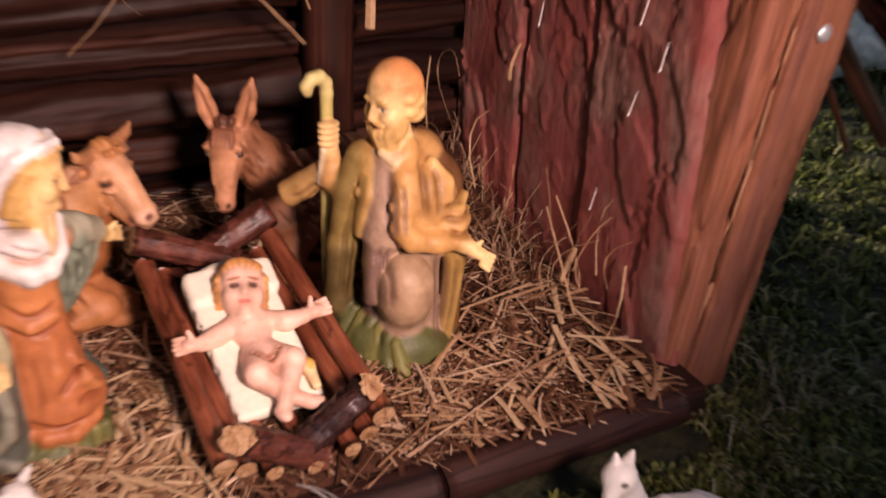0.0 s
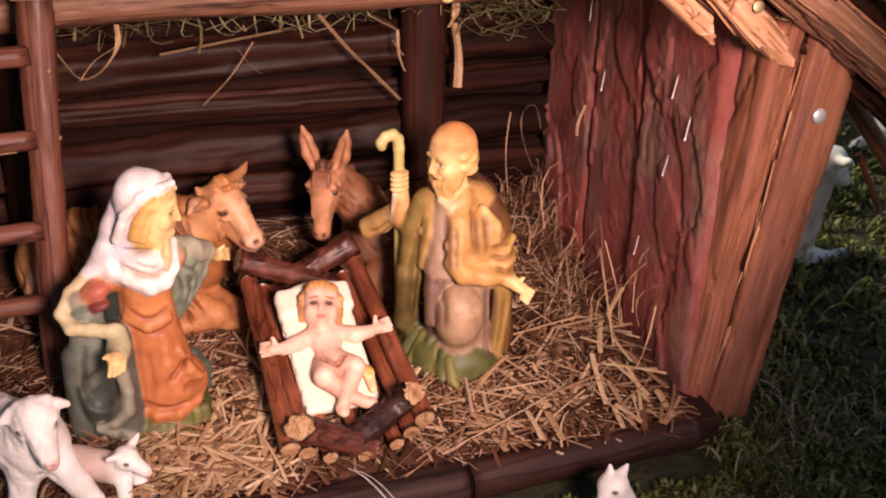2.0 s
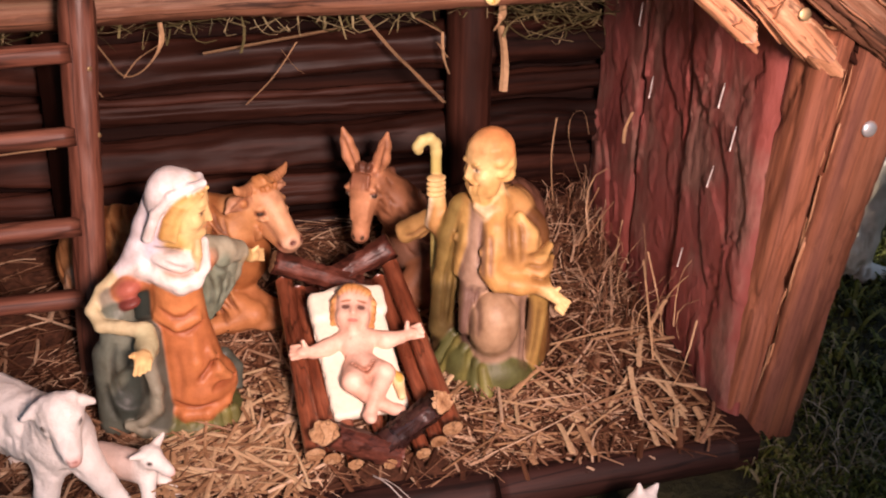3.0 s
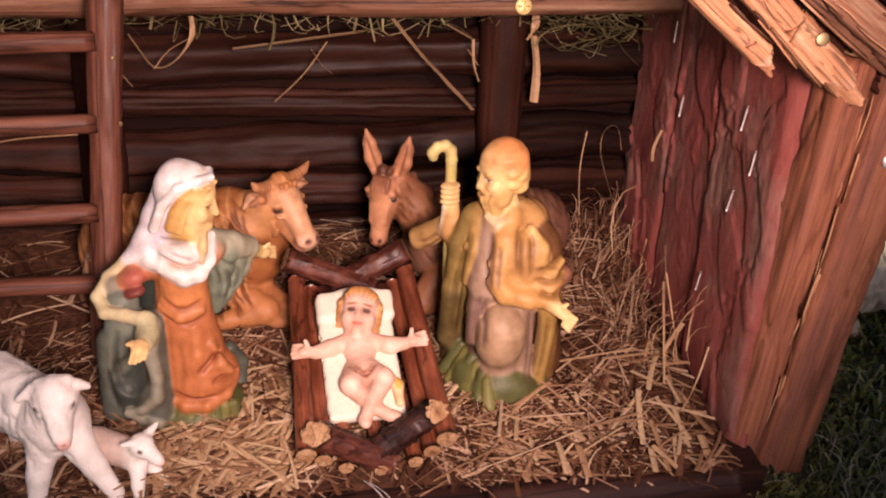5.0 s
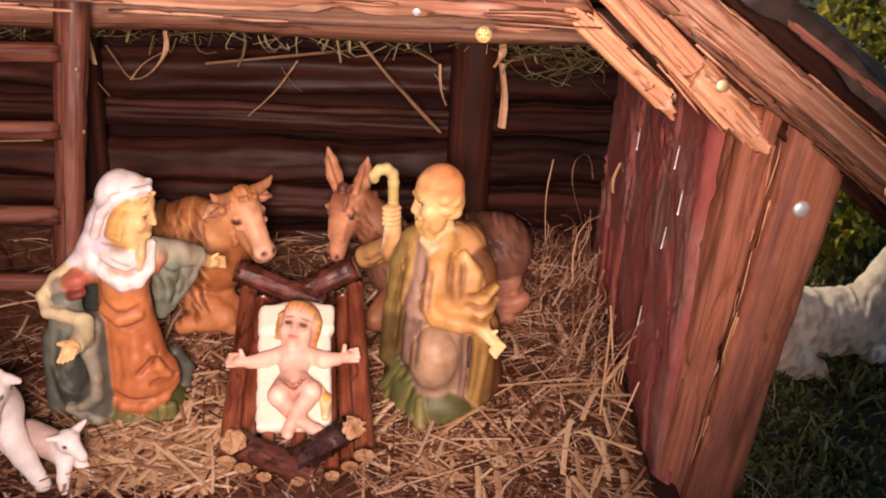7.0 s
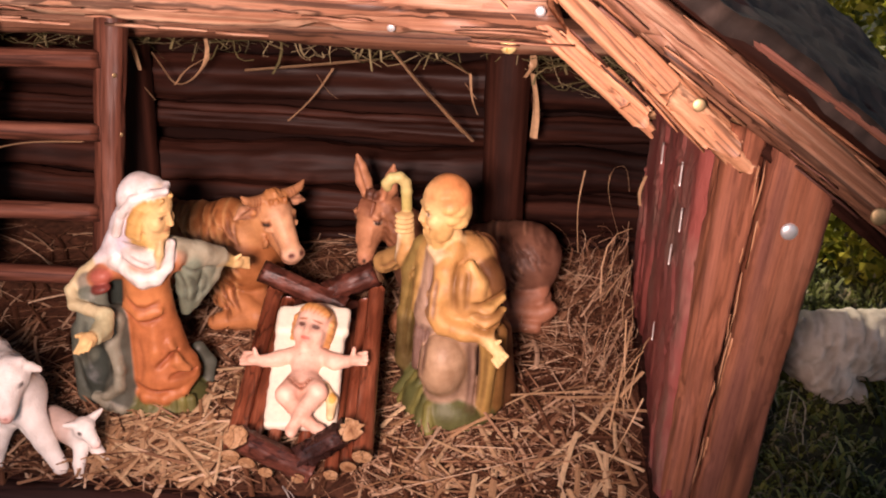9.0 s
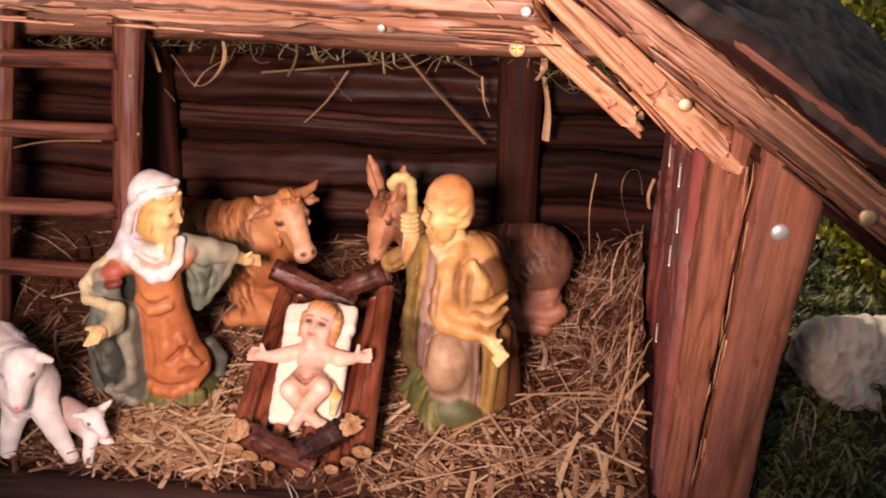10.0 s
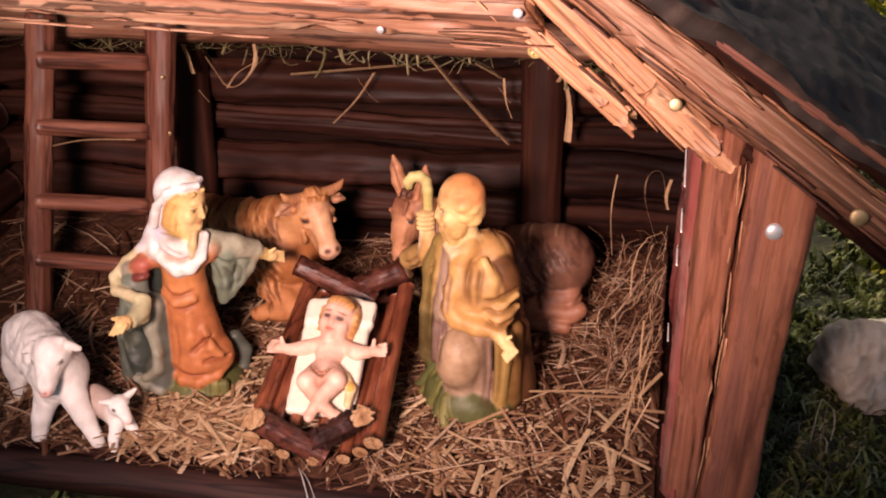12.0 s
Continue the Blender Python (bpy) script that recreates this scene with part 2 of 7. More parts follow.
def mesh_ob(name, verts, faces, mat, parent=None, label="", m=None, smooth=True):
    """A mesh object from vertices in cm; m: its own pose in cm, else the parent's place is its origin."""
    me = bpy.data.meshes.new(name)
    v = np.asarray(verts, dtype=float)
    if m is None:
        m = Matrix.Translation(parent.location / CM if parent else v.mean(axis=0).tolist())
        inv = np.array(m.inverted())
        v = v @ inv[:3, :3].T + inv[:3, 3]
    me.from_pydata((v * CM).tolist(), [], faces if isinstance(faces, list) else faces.tolist())
    if smooth:
        me.polygons.foreach_set("use_smooth", np.ones(len(me.polygons), dtype=bool))
    mats = mat if isinstance(mat, (list, tuple)) else [mat]
    for q in mats:
        me.materials.append(q)
    ob = new(name, me)
    loc = Matrix.Translation(m.translation * CM) @ m.to_3x3().to_4x4()
    ob.matrix_basis = loc
    if parent:
        ob.parent = parent
        chain, p = Matrix.Identity(4), parent
        while p:
            chain = p.matrix_basis @ chain if p.parent is None else p.matrix_parent_inverse @ p.matrix_basis @ chain
            p = p.parent
        ob.matrix_parent_inverse = chain.inverted()
    if label:
        tagged(ob, label)
    return ob


def along(p0, p1, up=(0, 0, 1)):
    """The pose (cm) at p0 whose x axis runs to p1 and whose z axis is as near to up as can be."""
    x = (Vector(p1) - Vector(p0)).normalized()
    y = Vector(up).cross(x)
    if y.length < 1e-4:
        y = Vector((0, 1, 0)).cross(x)
    y.normalize()
    z = x.cross(y)
    return Matrix.Translation(p0) @ Matrix((x, y, z)).transposed().to_4x4()


def log(name, p0, p1, r0, r1, mat, parent=None, label="", rough=0.08, wave=0.06, flat=1.0, ring=20, step=0.5, seed=0, bark=0.0, end_mat=None, splinter=0.0, bend=0.0, square=0.0, up=(0, 0, 1), split=0.0, cant=(0.0, 0.0)):
    """An uneven log or batten from p0 to p1. flat: its height over its width; bark: depth of lengthwise ridges; splinter: ragged ends;
    square: 0 round to 1 boxy; split: depth of lengthwise fissures; cant: slant of the saw cut at p0, sideways and upwards."""
    L = (Vector(p1) - Vector(p0)).length
    n = max(6, int(L / step))
    rs = np.random.RandomState(seed + 11)
    th = np.linspace(0, 2 * np.pi, ring, endpoint=False)
    c, s = np.cos(th), np.sin(th)
    if square:
        k = 1.0 / np.maximum(np.abs(c), np.abs(s))
        k = 1 + (np.minimum(k, 1.25) - 1) * square
        c, s = c * k, s * k
    ph = rs.rand(12) * 6.28
    ridge = sum(np.sin(th * q + ph[i]) * w for i, (q, w) in enumerate(((2, 0.5), (3, 0.4), (5, 0.3), (7, 0.35), (9, 0.3))))
    tooth = rs.rand(ring)
    tooth = sum(np.roll(tooth, q) for q in range(7)) / 7 * 1.6 - 0.3 if ring > 30 else tooth
    V, xs = [], np.linspace(0, L, n + 1)
    for i, x in enumerate(xs):
        t = x / L
        r = r0 + (r1 - r0) * t
        rr = r * (1 + rough * ridge * 0.5 + wave * 1.1 * noise.noise((x * 0.13, ph[6], 0.0)) + wave * 0.5 * np.array([noise.noise((x * 0.35, ph[7] + math.cos(q), math.sin(q))) for q in th]))
        if bark:
            rr = rr + bark * (np.sin(th * 8 + ph[8] + 1.3 * np.sin(x * 0.5 + ph[9])) + 0.7 * np.sin(th * 13 + ph[10] + 1.1 * np.sin(x * 0.83 + th * 2)) + 0.5 * rs.randn(ring)) * 0.5
        rr = rr + rs.randn(ring) * r * 0.012
        if split:
            for j, q in enumerate(th):
                a, b2 = math.cos(q) * (0.4 + 0.8 * r), math.sin(q) * (0.4 + 0.8 * r)
                n1 = noise.noise((a + ph[1], b2 + 0.03 * x, 0.11 * x + ph[2]))
                n2 = noise.noise((a * 2.4 + ph[3], b2 * 2.4, 0.22 * x + ph[4]))
                rr[j] += split * (0.9 * n1 + 0.35 * n2 - 1.9 * max(0.0, 1 - abs(n1) / 0.085) - 0.6 * max(0.0, 1 - abs(n2) / 0.09))
        off = bend * math.sin(math.pi * t) + r * wave * 1.2 * noise.noise((x * 0.09, ph[8], 5.0))
        xx = np.full(ring, x)
        if splinter and i in (0, n):
            xx = xx + (tooth ** 2 - 0.4 + 0.5 * np.sin(th * 2 + ph[5])) * splinter * (1 if i == n else -1) * 2
        if i < 4:
            xx = xx + (cant[0] * rr * c + cant[1] * rr * s) * (1 - i / 4)
        V.append(np.stack([xx, rr * c, rr * s * flat + off], 1))
    V = np.concatenate(V)
    F = []
    for i in range(n):
        for j in range(ring):
            k = (j + 1) % ring
            F.append((i * ring + j, i * ring + k, (i + 1) * ring + k, (i + 1) * ring + j))
    # ends: an inner ring and a centre, so that the cut shows a rounded edge
    base = len(V)
    ends = []
    for i, sgn in ((0, -1), (n, 1)):
        ringv = V[i * ring:(i + 1) * ring]
        cen = ringv.mean(axis=0)
        inner = cen + (ringv - cen) * 0.86
        inner[:, 0] += sgn * 0.05 * min(r0, r1)
        b = base + len(ends)
        ends += inner.tolist() + [(cen + np.array((sgn * 0.05 * min(r0, r1), 0, 0))).tolist()]
        for j in range(ring):
            k = (j + 1) % ring
            q = (i * ring + j, b + j, b + k, i * ring + k)
            tr = (b + j, b + ring, b + k)
            F.append(q if sgn > 0 else q[::-1])
            F.append(tr if sgn > 0 else tr[::-1])
    V = np.concatenate([V, np.array(ends)])
    F = [tuple(reversed(f)) for f in F]
    ob = mesh_ob(name, V, F, [mat, end_mat] if end_mat else mat, parent, label, along(p0, p1, up))
    if end_mat:
        idx = np.zeros(len(ob.data.polygons), dtype=np.int32)
        idx[n * ring:] = 1
        ob.data.polygons.foreach_set("material_index", idx)
    return ob


# ---- modelled figures: blended round shapes turned into one skin ----
def ell(c, r, col, rot=(0, 0, 0), k=0.4, fold=None):
    return dict(t="e", c=np.array(c, float), r=np.array(r, float), col=col, R=np.array(Euler([radians(a) for a in rot]).to_matrix()), k=k, fold=fold)


def placed(prims, m, size=1.0):
    """The same shapes moved by the pose m (cm) and scaled."""
    R = np.array(m.to_3x3())
    o = np.array(m.translation)
    out = []
    for p in prims:
        p = dict(p)
        for key in ("c", "a", "b"):
            if key in p:
                p[key] = R @ (p[key] * size) + o
        if "r" in p:
            p["r"] = p["r"] * size
            p["R"] = R @ p["R"]
        else:
            p["ra"], p["rb"] = p["ra"] * size, p["rb"] * size
        p["k"] = p["k"] * size
        out.append(p)
    return out


def slab(c, r, col, rot=(0, 0, 0), k=0.2):
    """A flat pad with rounded corners."""
    p = ell(c, r, col, rot, k)
    p["t"] = "b"
    return p


def cone(a, b, ra, rb, col, k=0.4, fold=None):
    return dict(t="c", a=np.array(a, float), b=np.array(b, float), ra=ra, rb=rb, col=col, k=k, fold=fold)


def cut(p):
    p = dict(p)
    p["cut"] = True
    return p


def dab(c, r, col, rot=(0, 0, 0)):
    """A touch of paint: it colours the skin and adds no shape."""
    p = ell(c, r, col, rot, 0.05)
    p["paint"] = True
    return p


def pleat(points, w, amp, col=None, y=(-99, 99)):
    """A fold line seen from the front: points (x, z); amp: its depth (below 0: a ridge); col: the paint in it, darker
    in grooves and paler on ridges like shade and light.
    """
    return dict(t="g", pts=np.array(points, float), w=w, amp=amp, col=col, y=y)


def pleat_mask(p, X, Y, Z):
    """How strongly the fold line works at each place, fading to its ends."""
    q = p["pts"]
    seg = np.linalg.norm(np.diff(q, axis=0), axis=1)
    run = np.concatenate([[0], np.cumsum(seg)])
    best, at = np.full(X.shape, 99.0), np.zeros(X.shape)
    for i in range(len(seg)):
        ax, az = X - q[i, 0], Z - q[i, 1]
        dx, dz = q[i + 1] - q[i]
        h = np.clip((ax * dx + az * dz) / (seg[i] ** 2 + 1e-9), 0, 1)
        d = np.sqrt((ax - h * dx) ** 2 + (az - h * dz) ** 2)
        m = d < best
        best, at = np.where(m, d, best), np.where(m, (run[i] + h * seg[i]) / run[-1], at)
    fade = np.clip(np.minimum(at, 1 - at) * 5, 0, 1) ** 0.7
    return np.exp(-(best / p["w"]) ** 2) * fade * ((Y > p["y"][0]) & (Y < p["y"][1]))


def smooth_line(p):
    """A rounder line through three or more points."""
    p = [np.array(q, float) for q in p]
    out = [p[0]]
    for i in range(1, len(p) - 1):
        out += [p[i - 1] * 0.25 + p[i] * 0.75, p[i] * 0.75 + p[i + 1] * 0.25]
    return out + [p[-1]]


def pleats(lines, w, amp, col=None, y=(-99, 99)):
    return [pleat(smooth_line(q), w, amp, col, y) for q in lines]


def fur(x0, x1, z0, z1, n, seed, lean, length, w, amp, col, y=(-99, 99)):
    """Many short strokes of modelled hair."""
    r = np.random.RandomState(seed)
    out = []
    for i in range(n):
        x, z, a = r.uniform(x0, x1), r.uniform(z0, z1), radians(lean + r.normal(0, 16))
        L = length * r.uniform(0.6, 1.3)
        c, s = math.cos(a) * L / 2, math.sin(a) * L / 2
        out.append(pleat([(x - c, z - s), (x + 0.15 * s, z - 0.15 * c), (x + c, z + s)], w, amp * r.uniform(0.5, 1.1), col, y))
    return out


def limb(points, radii, col, k=0.3, fold=None):
    return [cone(points[i], points[i + 1], radii[i], radii[i + 1], col, k, fold) for i in range(len(points) - 1)]


def prim_dist(p, P):
    if p["t"] == "e":
        q = (P - p["c"]) @ p["R"]
        k0 = np.sqrt(((q / p["r"]) ** 2).sum(-1)) + 1e-6
        k1 = np.sqrt(((q / p["r"] ** 2) ** 2).sum(-1)) + 1e-6
        d = k0 * (k0 - 1) / k1
        ax, q2 = q[..., 2], q
    elif p["t"] == "b":
        q = np.abs((P - p["c"]) @ p["R"])
        e = float(min(p["r"])) * 0.8
        g = q - (p["r"] - e)
        d = np.sqrt((np.maximum(g, 0) ** 2).sum(-1)) + np.minimum(g.max(-1), 0) - e
        ax = q[..., 2]
    else:
        ba = p["b"] - p["a"]
        L2 = float(ba @ ba)
        pa = P - p["a"]
        h = np.clip((pa @ ba) / L2, 0, 1)
        q2 = pa - h[..., None] * ba
        d = np.sqrt((q2 ** 2).sum(-1)) - (p["ra"] + (p["rb"] - p["ra"]) * h)
        ax = pa @ ba / math.sqrt(L2)
    if p["fold"]:
        amp, freq, tw, ph = p["fold"]
        q3 = P - (p["c"] if p["t"] in "eb" else p["a"])
        ang = np.arctan2(q3[..., 1], q3[..., 0])
        d = d + amp * np.sin(ang * freq + tw * ax + ph + 0.8 * np.sin(ax * 0.9 + ph))
    return d


def prim_box(p):
    if p["t"] in "eb":
        ext = np.abs(p["R"]) @ p["r"]
        return p["c"] - ext, p["c"] + ext
    return np.minimum(p["a"] - p["ra"], p["b"] - p["rb"]), np.maximum(p["a"] + p["ra"], p["b"] + p["rb"])


def figure(name, prims, mat, label, category, h=0.15, wool=0.0, wool_at=None, floor=None, group=""):
    """One closed skin round all the shapes, painted with their colours; it stands at its base."""
    folds = [p for p in prims if p["t"] == "g"]
    prims = [p for p in prims if p["t"] != "g"]
    boxes = [prim_box(p) for p in prims]
    lo = np.min([b[0] for b in boxes], axis=0) - 0.6
    hi = np.max([b[1] for b in boxes], axis=0) + 0.6
    n = np.ceil((hi - lo) / h).astype(int) + 1
    ax = [lo[i] + h * np.arange(n[i]) for i in range(3)]
    D = np.full(n, 9.0)
    for p, (a, b) in zip(prims, boxes):
        if p.get("paint"):
            continue
        pad = p["k"] + 0.5 + (p["fold"][0] if p["fold"] else 0)
        i0 = np.maximum(((a - pad - lo) / h).astype(int), 0)
        i1 = np.minimum(((b + pad - lo) / h).astype(int) + 2, n)
        sl = tuple(slice(i0[i], i1[i]) for i in range(3))
        P = np.stack(np.meshgrid(*[ax[i][sl[i]] for i in range(3)], indexing="ij"), -1)
        d, E, k = prim_dist(p, P), D[sl], p["k"]
        if p.get("cut"):
            m = np.clip(0.5 - 0.5 * (E + d) / k, 0, 1)
            D[sl] = E * (1 - m) - d * m + k * m * (1 - m)
        else:
            m = np.clip(0.5 + 0.5 * (E - d) / k, 0, 1)
            D[sl] = E * (1 - m) + d * m - k * m * (1 - m)
    for p in folds:
        a, b = p["pts"].min(axis=0) - 2.2 * p["w"], p["pts"].max(axis=0) + 2.2 * p["w"]
        i0 = np.maximum(((np.array((a[0], p["y"][0], a[1])) - lo) / h).astype(int), 0)
        i1 = np.minimum(((np.array((b[0], p["y"][1], b[1])) - lo) / h).astype(int) + 2, n)
        if (i1 <= i0).any():
            continue
        sl = tuple(slice(i0[i], i1[i]) for i in range(3))
        X, Y, Z = np.meshgrid(*[ax[i][sl[i]] for i in range(3)], indexing="ij")
        D[sl] = D[sl] + p["amp"] * pleat_mask(p, X, Y, Z)
    if wool:
        X, Y, Z = np.meshgrid(*ax, indexing="ij")
        f = 4.2
        w = np.sin(X * f + 1.7 * np.sin(Y * 2.1)) * np.sin(Y * f * 1.1 + 1.3 * np.sin(Z * 2.3)) + np.sin(Z * f * 1.2 + 1.9 * np.sin(X * 2.6)) * 0.8
        mask = 1.0
        if wool_at is not None:
            mask = np.clip(1.4 - np.sqrt((((np.stack([X, Y, Z], -1) - wool_at[0]) / wool_at[1]) ** 2).sum(-1)), 0, 0.4) / 0.4
        D = D + wool * w * mask
    if floor is not None:
        D = np.maximum(D, floor - ax[2][None, None, :])
    ins = D < 0
    # one vertex in each mixed cell, at the mean of its edge crossings
    def corner(A, o):
        return A[o[0]:A.shape[0] - 1 + o[0], o[1]:A.shape[1] - 1 + o[1], o[2]:A.shape[2] - 1 + o[2]]
    offs = [(i, j, k) for i in (0, 1) for j in (0, 1) for k in (0, 1)]
    cnt = sum(corner(ins, o).astype(np.int8) for o in offs)
    cells = np.argwhere((cnt > 0) & (cnt < 8))
    acc, num = np.zeros((len(cells), 3)), np.zeros(len(cells))
    for o in offs:
        for axis in range(3):
            if o[axis]:
                continue
            o2 = list(o)
            o2[axis] = 1
            a = D[tuple((cells + np.array(o)).T)]
            b = D[tuple((cells + np.array(o2)).T)]
            x = (a < 0) != (b < 0)
            t = np.where(x, a / np.where(x, a - b, 1), 0)
            pt = np.tile(np.array(o, float), (len(cells), 1))
            pt[:, axis] += t
            acc += pt * x[:, None]
            num += x
    V = lo + h * (cells + acc / num[:, None])
    ident = np.full(np.array(D.shape) - 1, -1, dtype=np.int64)
    ident[tuple(cells.T)] = np.arange(len(cells))
    F = []
    for axis in range(3):
        u, v = (axis + 1) % 3, (axis + 2) % 3
        s0 = [slice(None)] * 3
        s1 = [slice(None)] * 3
        s0[axis], s1[axis] = slice(0, -1), slice(1, None)
        A, B = ins[tuple(s0)], ins[tuple(s1)]
        e = np.argwhere(A != B)
        e = e[(e[:, u] > 0) & (e[:, v] > 0) & (e[:, u] < D.shape[u] - 1) & (e[:, v] < D.shape[v] - 1)]
        flip = A[tuple(e.T)]
        q = []
        for du, dv in ((-1, -1), (0, -1), (0, 0), (-1, 0)):
            g = e.copy()
            g[:, u] += du
            g[:, v] += dv
            q.append(ident[tuple(g.T)])
        q = np.stack(q, 1)
        q[~flip] = q[~flip][:, ::-1]
        F.append(q)
    F = np.concatenate(F)
    best = np.full(len(V), 9.0)
    col = np.zeros((len(V), 3))
    for p in prims:
        d = prim_dist(p, V)
        if p.get("paint"):
            m = np.clip(0.5 - d / 0.07, 0, 1)[:, None]
            col = col * (1 - m) + np.array(p["col"]) * m
            continue
        if p.get("cut"):
            if p["col"] is None:
                continue
            d = np.abs(d) - 0.06
        m = np.clip(0.5 + 0.5 * (best - d) / 0.13, 0, 1)[:, None]
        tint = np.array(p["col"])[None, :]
        # paint darkened in the grooves as shade, lightened on the crests
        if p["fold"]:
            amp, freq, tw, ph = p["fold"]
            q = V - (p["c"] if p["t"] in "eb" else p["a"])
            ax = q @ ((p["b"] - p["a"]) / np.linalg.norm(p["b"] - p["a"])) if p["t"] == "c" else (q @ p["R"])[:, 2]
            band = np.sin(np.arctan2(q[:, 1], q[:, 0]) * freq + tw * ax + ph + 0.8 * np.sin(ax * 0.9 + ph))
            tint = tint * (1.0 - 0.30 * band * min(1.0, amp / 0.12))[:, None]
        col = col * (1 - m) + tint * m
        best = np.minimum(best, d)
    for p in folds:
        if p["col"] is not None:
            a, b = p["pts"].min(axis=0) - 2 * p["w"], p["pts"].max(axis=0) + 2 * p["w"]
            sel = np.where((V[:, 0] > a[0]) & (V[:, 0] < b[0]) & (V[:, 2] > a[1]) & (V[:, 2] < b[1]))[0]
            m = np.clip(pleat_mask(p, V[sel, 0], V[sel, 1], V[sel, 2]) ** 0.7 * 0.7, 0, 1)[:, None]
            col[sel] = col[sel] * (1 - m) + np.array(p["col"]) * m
    base = Vector((float(V[:, 0].mean()), float(V[:, 1].mean()), float(V[:, 2].min())))
    ob = mesh_ob(name, V - np.array(base), F, mat, None, "", Matrix.Translation(base))
    layer = ob.data.color_attributes.new("paint", "FLOAT_COLOR", "POINT")
    layer.data.foreach_set("color", np.concatenate([col, np.ones((len(col), 1))], 1).ravel())
    return tagged(ob, label, category, group)

# ---- ground ----
GROUND = -2.6


def lie(x, y):
    """Height of the ground: it falls a little away from the stable, with soft bumps."""
    out = max(0.0, -9.5 - y) + max(0.0, x - 24.0) * 0.3
    return GROUND - min(1.2, out * 0.10) + 0.5 * noise.noise((x * 0.12, y * 0.12, 3.0)) + 0.25 * noise.noise((x * 0.4, y * 0.4, 7.0))


def build_ground():
    xs = np.concatenate([np.array([-20000.0, -3000, -600, -200, -90]), np.linspace(-60, 110, 110), np.array([160.0, 300, 800, 3000, 20000])])
    ys = np.concatenate([np.array([-20000.0, -3000, -600, -200, -90]), np.linspace(-60, 110, 110), np.array([160.0, 300, 800, 3000, 20000])])
    V = [(x, y, lie(x, y) if abs(x) < 200 and abs(y) < 200 else GROUND) for y in ys for x in xs]
    n = len(xs)
    F = [(j * n + i, j * n + i + 1, (j + 1) * n + i + 1, (j + 1) * n + i) for j in range(len(ys) - 1) for i in range(n - 1)]
    tagged(mesh_ob("ground", V, F, SOIL, None, "", Matrix.Identity(4)), "dark soil and moss under the lawn", "ground", kind="structure")


build_ground()

# ---- the stable: logs, bark and boards nailed into one ----
stable = empty("stable", (-4, 4, -2.4), "rustic miniature stable of brown stained logs and bark, open in front", "stable")


def board(name, x0, x1, y0, y1, z0, z1, mat, parent, label=""):
    """A plain thick plate with slightly broken edges."""
    bm = bmesh.new()
    bmesh.ops.create_cube(bm, size=1.0)
    for v in bm.verts:
        v.co = Vector(((v.co.x + 0.5) * (x1 - x0), (v.co.y + 0.5) * (y1 - y0), (v.co.z + 0.5) * (z1 - z0)))
    bmesh.ops.bevel(bm, geom=list(bm.edges), offset=min(0.15, (z1 - z0) * 0.2), segments=2, affect="EDGES")
    V, F = [tuple(v.co) for v in bm.verts], [[v.index for v in f.verts] for f in bm.faces]
    bm.free()
    return mesh_ob(name, V, F, mat, parent, label, Matrix.Translation((x0, y0, z0)), smooth=False)


board("base_board", -31, 18.5, -7.4, 18.5, -2.2, -0.35, WOOD_RAIL, stable, "brown base board under the straw")
log("front_rail", (-31, -8.3, -1.2), (4.5, -7.8, -1.15), 1.05, 1.0, WOOD_RAIL, stable, "dark brown front rail log", seed=3, flat=1.0)
log("front_rail", (4.7, -7.8, -1.1), (17.0, -7.0, -1.05), 1.0, 0.95, WOOD_RAIL, stable, "dark brown front rail log", seed=4)

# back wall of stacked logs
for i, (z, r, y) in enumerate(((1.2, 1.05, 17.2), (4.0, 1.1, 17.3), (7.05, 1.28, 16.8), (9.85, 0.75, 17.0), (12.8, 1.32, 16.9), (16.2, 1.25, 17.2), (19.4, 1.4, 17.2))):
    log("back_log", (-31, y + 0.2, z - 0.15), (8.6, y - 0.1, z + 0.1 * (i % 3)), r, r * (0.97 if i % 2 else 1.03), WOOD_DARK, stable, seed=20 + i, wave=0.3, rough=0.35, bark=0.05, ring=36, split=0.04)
    # logs right of the post take the near-black copy to imitate shade there
    log("back_log", (8.8, y + 0.5, z + 0.1), (19.5, y + 0.6, z + 0.2 - 0.1 * (i % 3)), r * 0.95, r, WOOD_SHADE, stable, seed=40 + i, wave=0.3, rough=0.35, bark=0.05, ring=36, split=0.04)
# unseen panel added to stop sunlight leaking in under the roof
mesh_ob("back_gable", [(-33, 19.7, 20), (23, 19.7, 20), (-5, 19.7, 38), (-33, 20.4, 20), (23, 20.4, 20), (-5, 20.4, 38)], [(0, 1, 2), (5, 4, 3), (0, 3, 4, 1), (1, 4, 5, 2), (2, 5, 3, 0)], WOOD_DARK, stable, "unseen back gable panel added to keep sunlight out", smooth=False)
# backing added against daylight, near-black so the log gaps read as shade
board("back_board", -31.7, 19.4, 18.9, 19.6, -2.2, 21, WOOD_SHADE, stable, "near-black boards added behind the logs to keep their gaps dark")
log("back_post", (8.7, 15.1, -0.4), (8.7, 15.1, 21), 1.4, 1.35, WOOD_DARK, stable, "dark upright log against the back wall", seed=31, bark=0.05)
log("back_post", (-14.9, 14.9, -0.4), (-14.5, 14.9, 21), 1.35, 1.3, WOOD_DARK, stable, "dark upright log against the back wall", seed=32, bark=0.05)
for i, z in enumerate((1.0, 3.7, 6.4, 9.1, 11.8, 14.5, 17.2, 19.9)):
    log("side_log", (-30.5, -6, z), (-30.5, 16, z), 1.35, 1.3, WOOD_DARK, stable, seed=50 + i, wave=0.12)

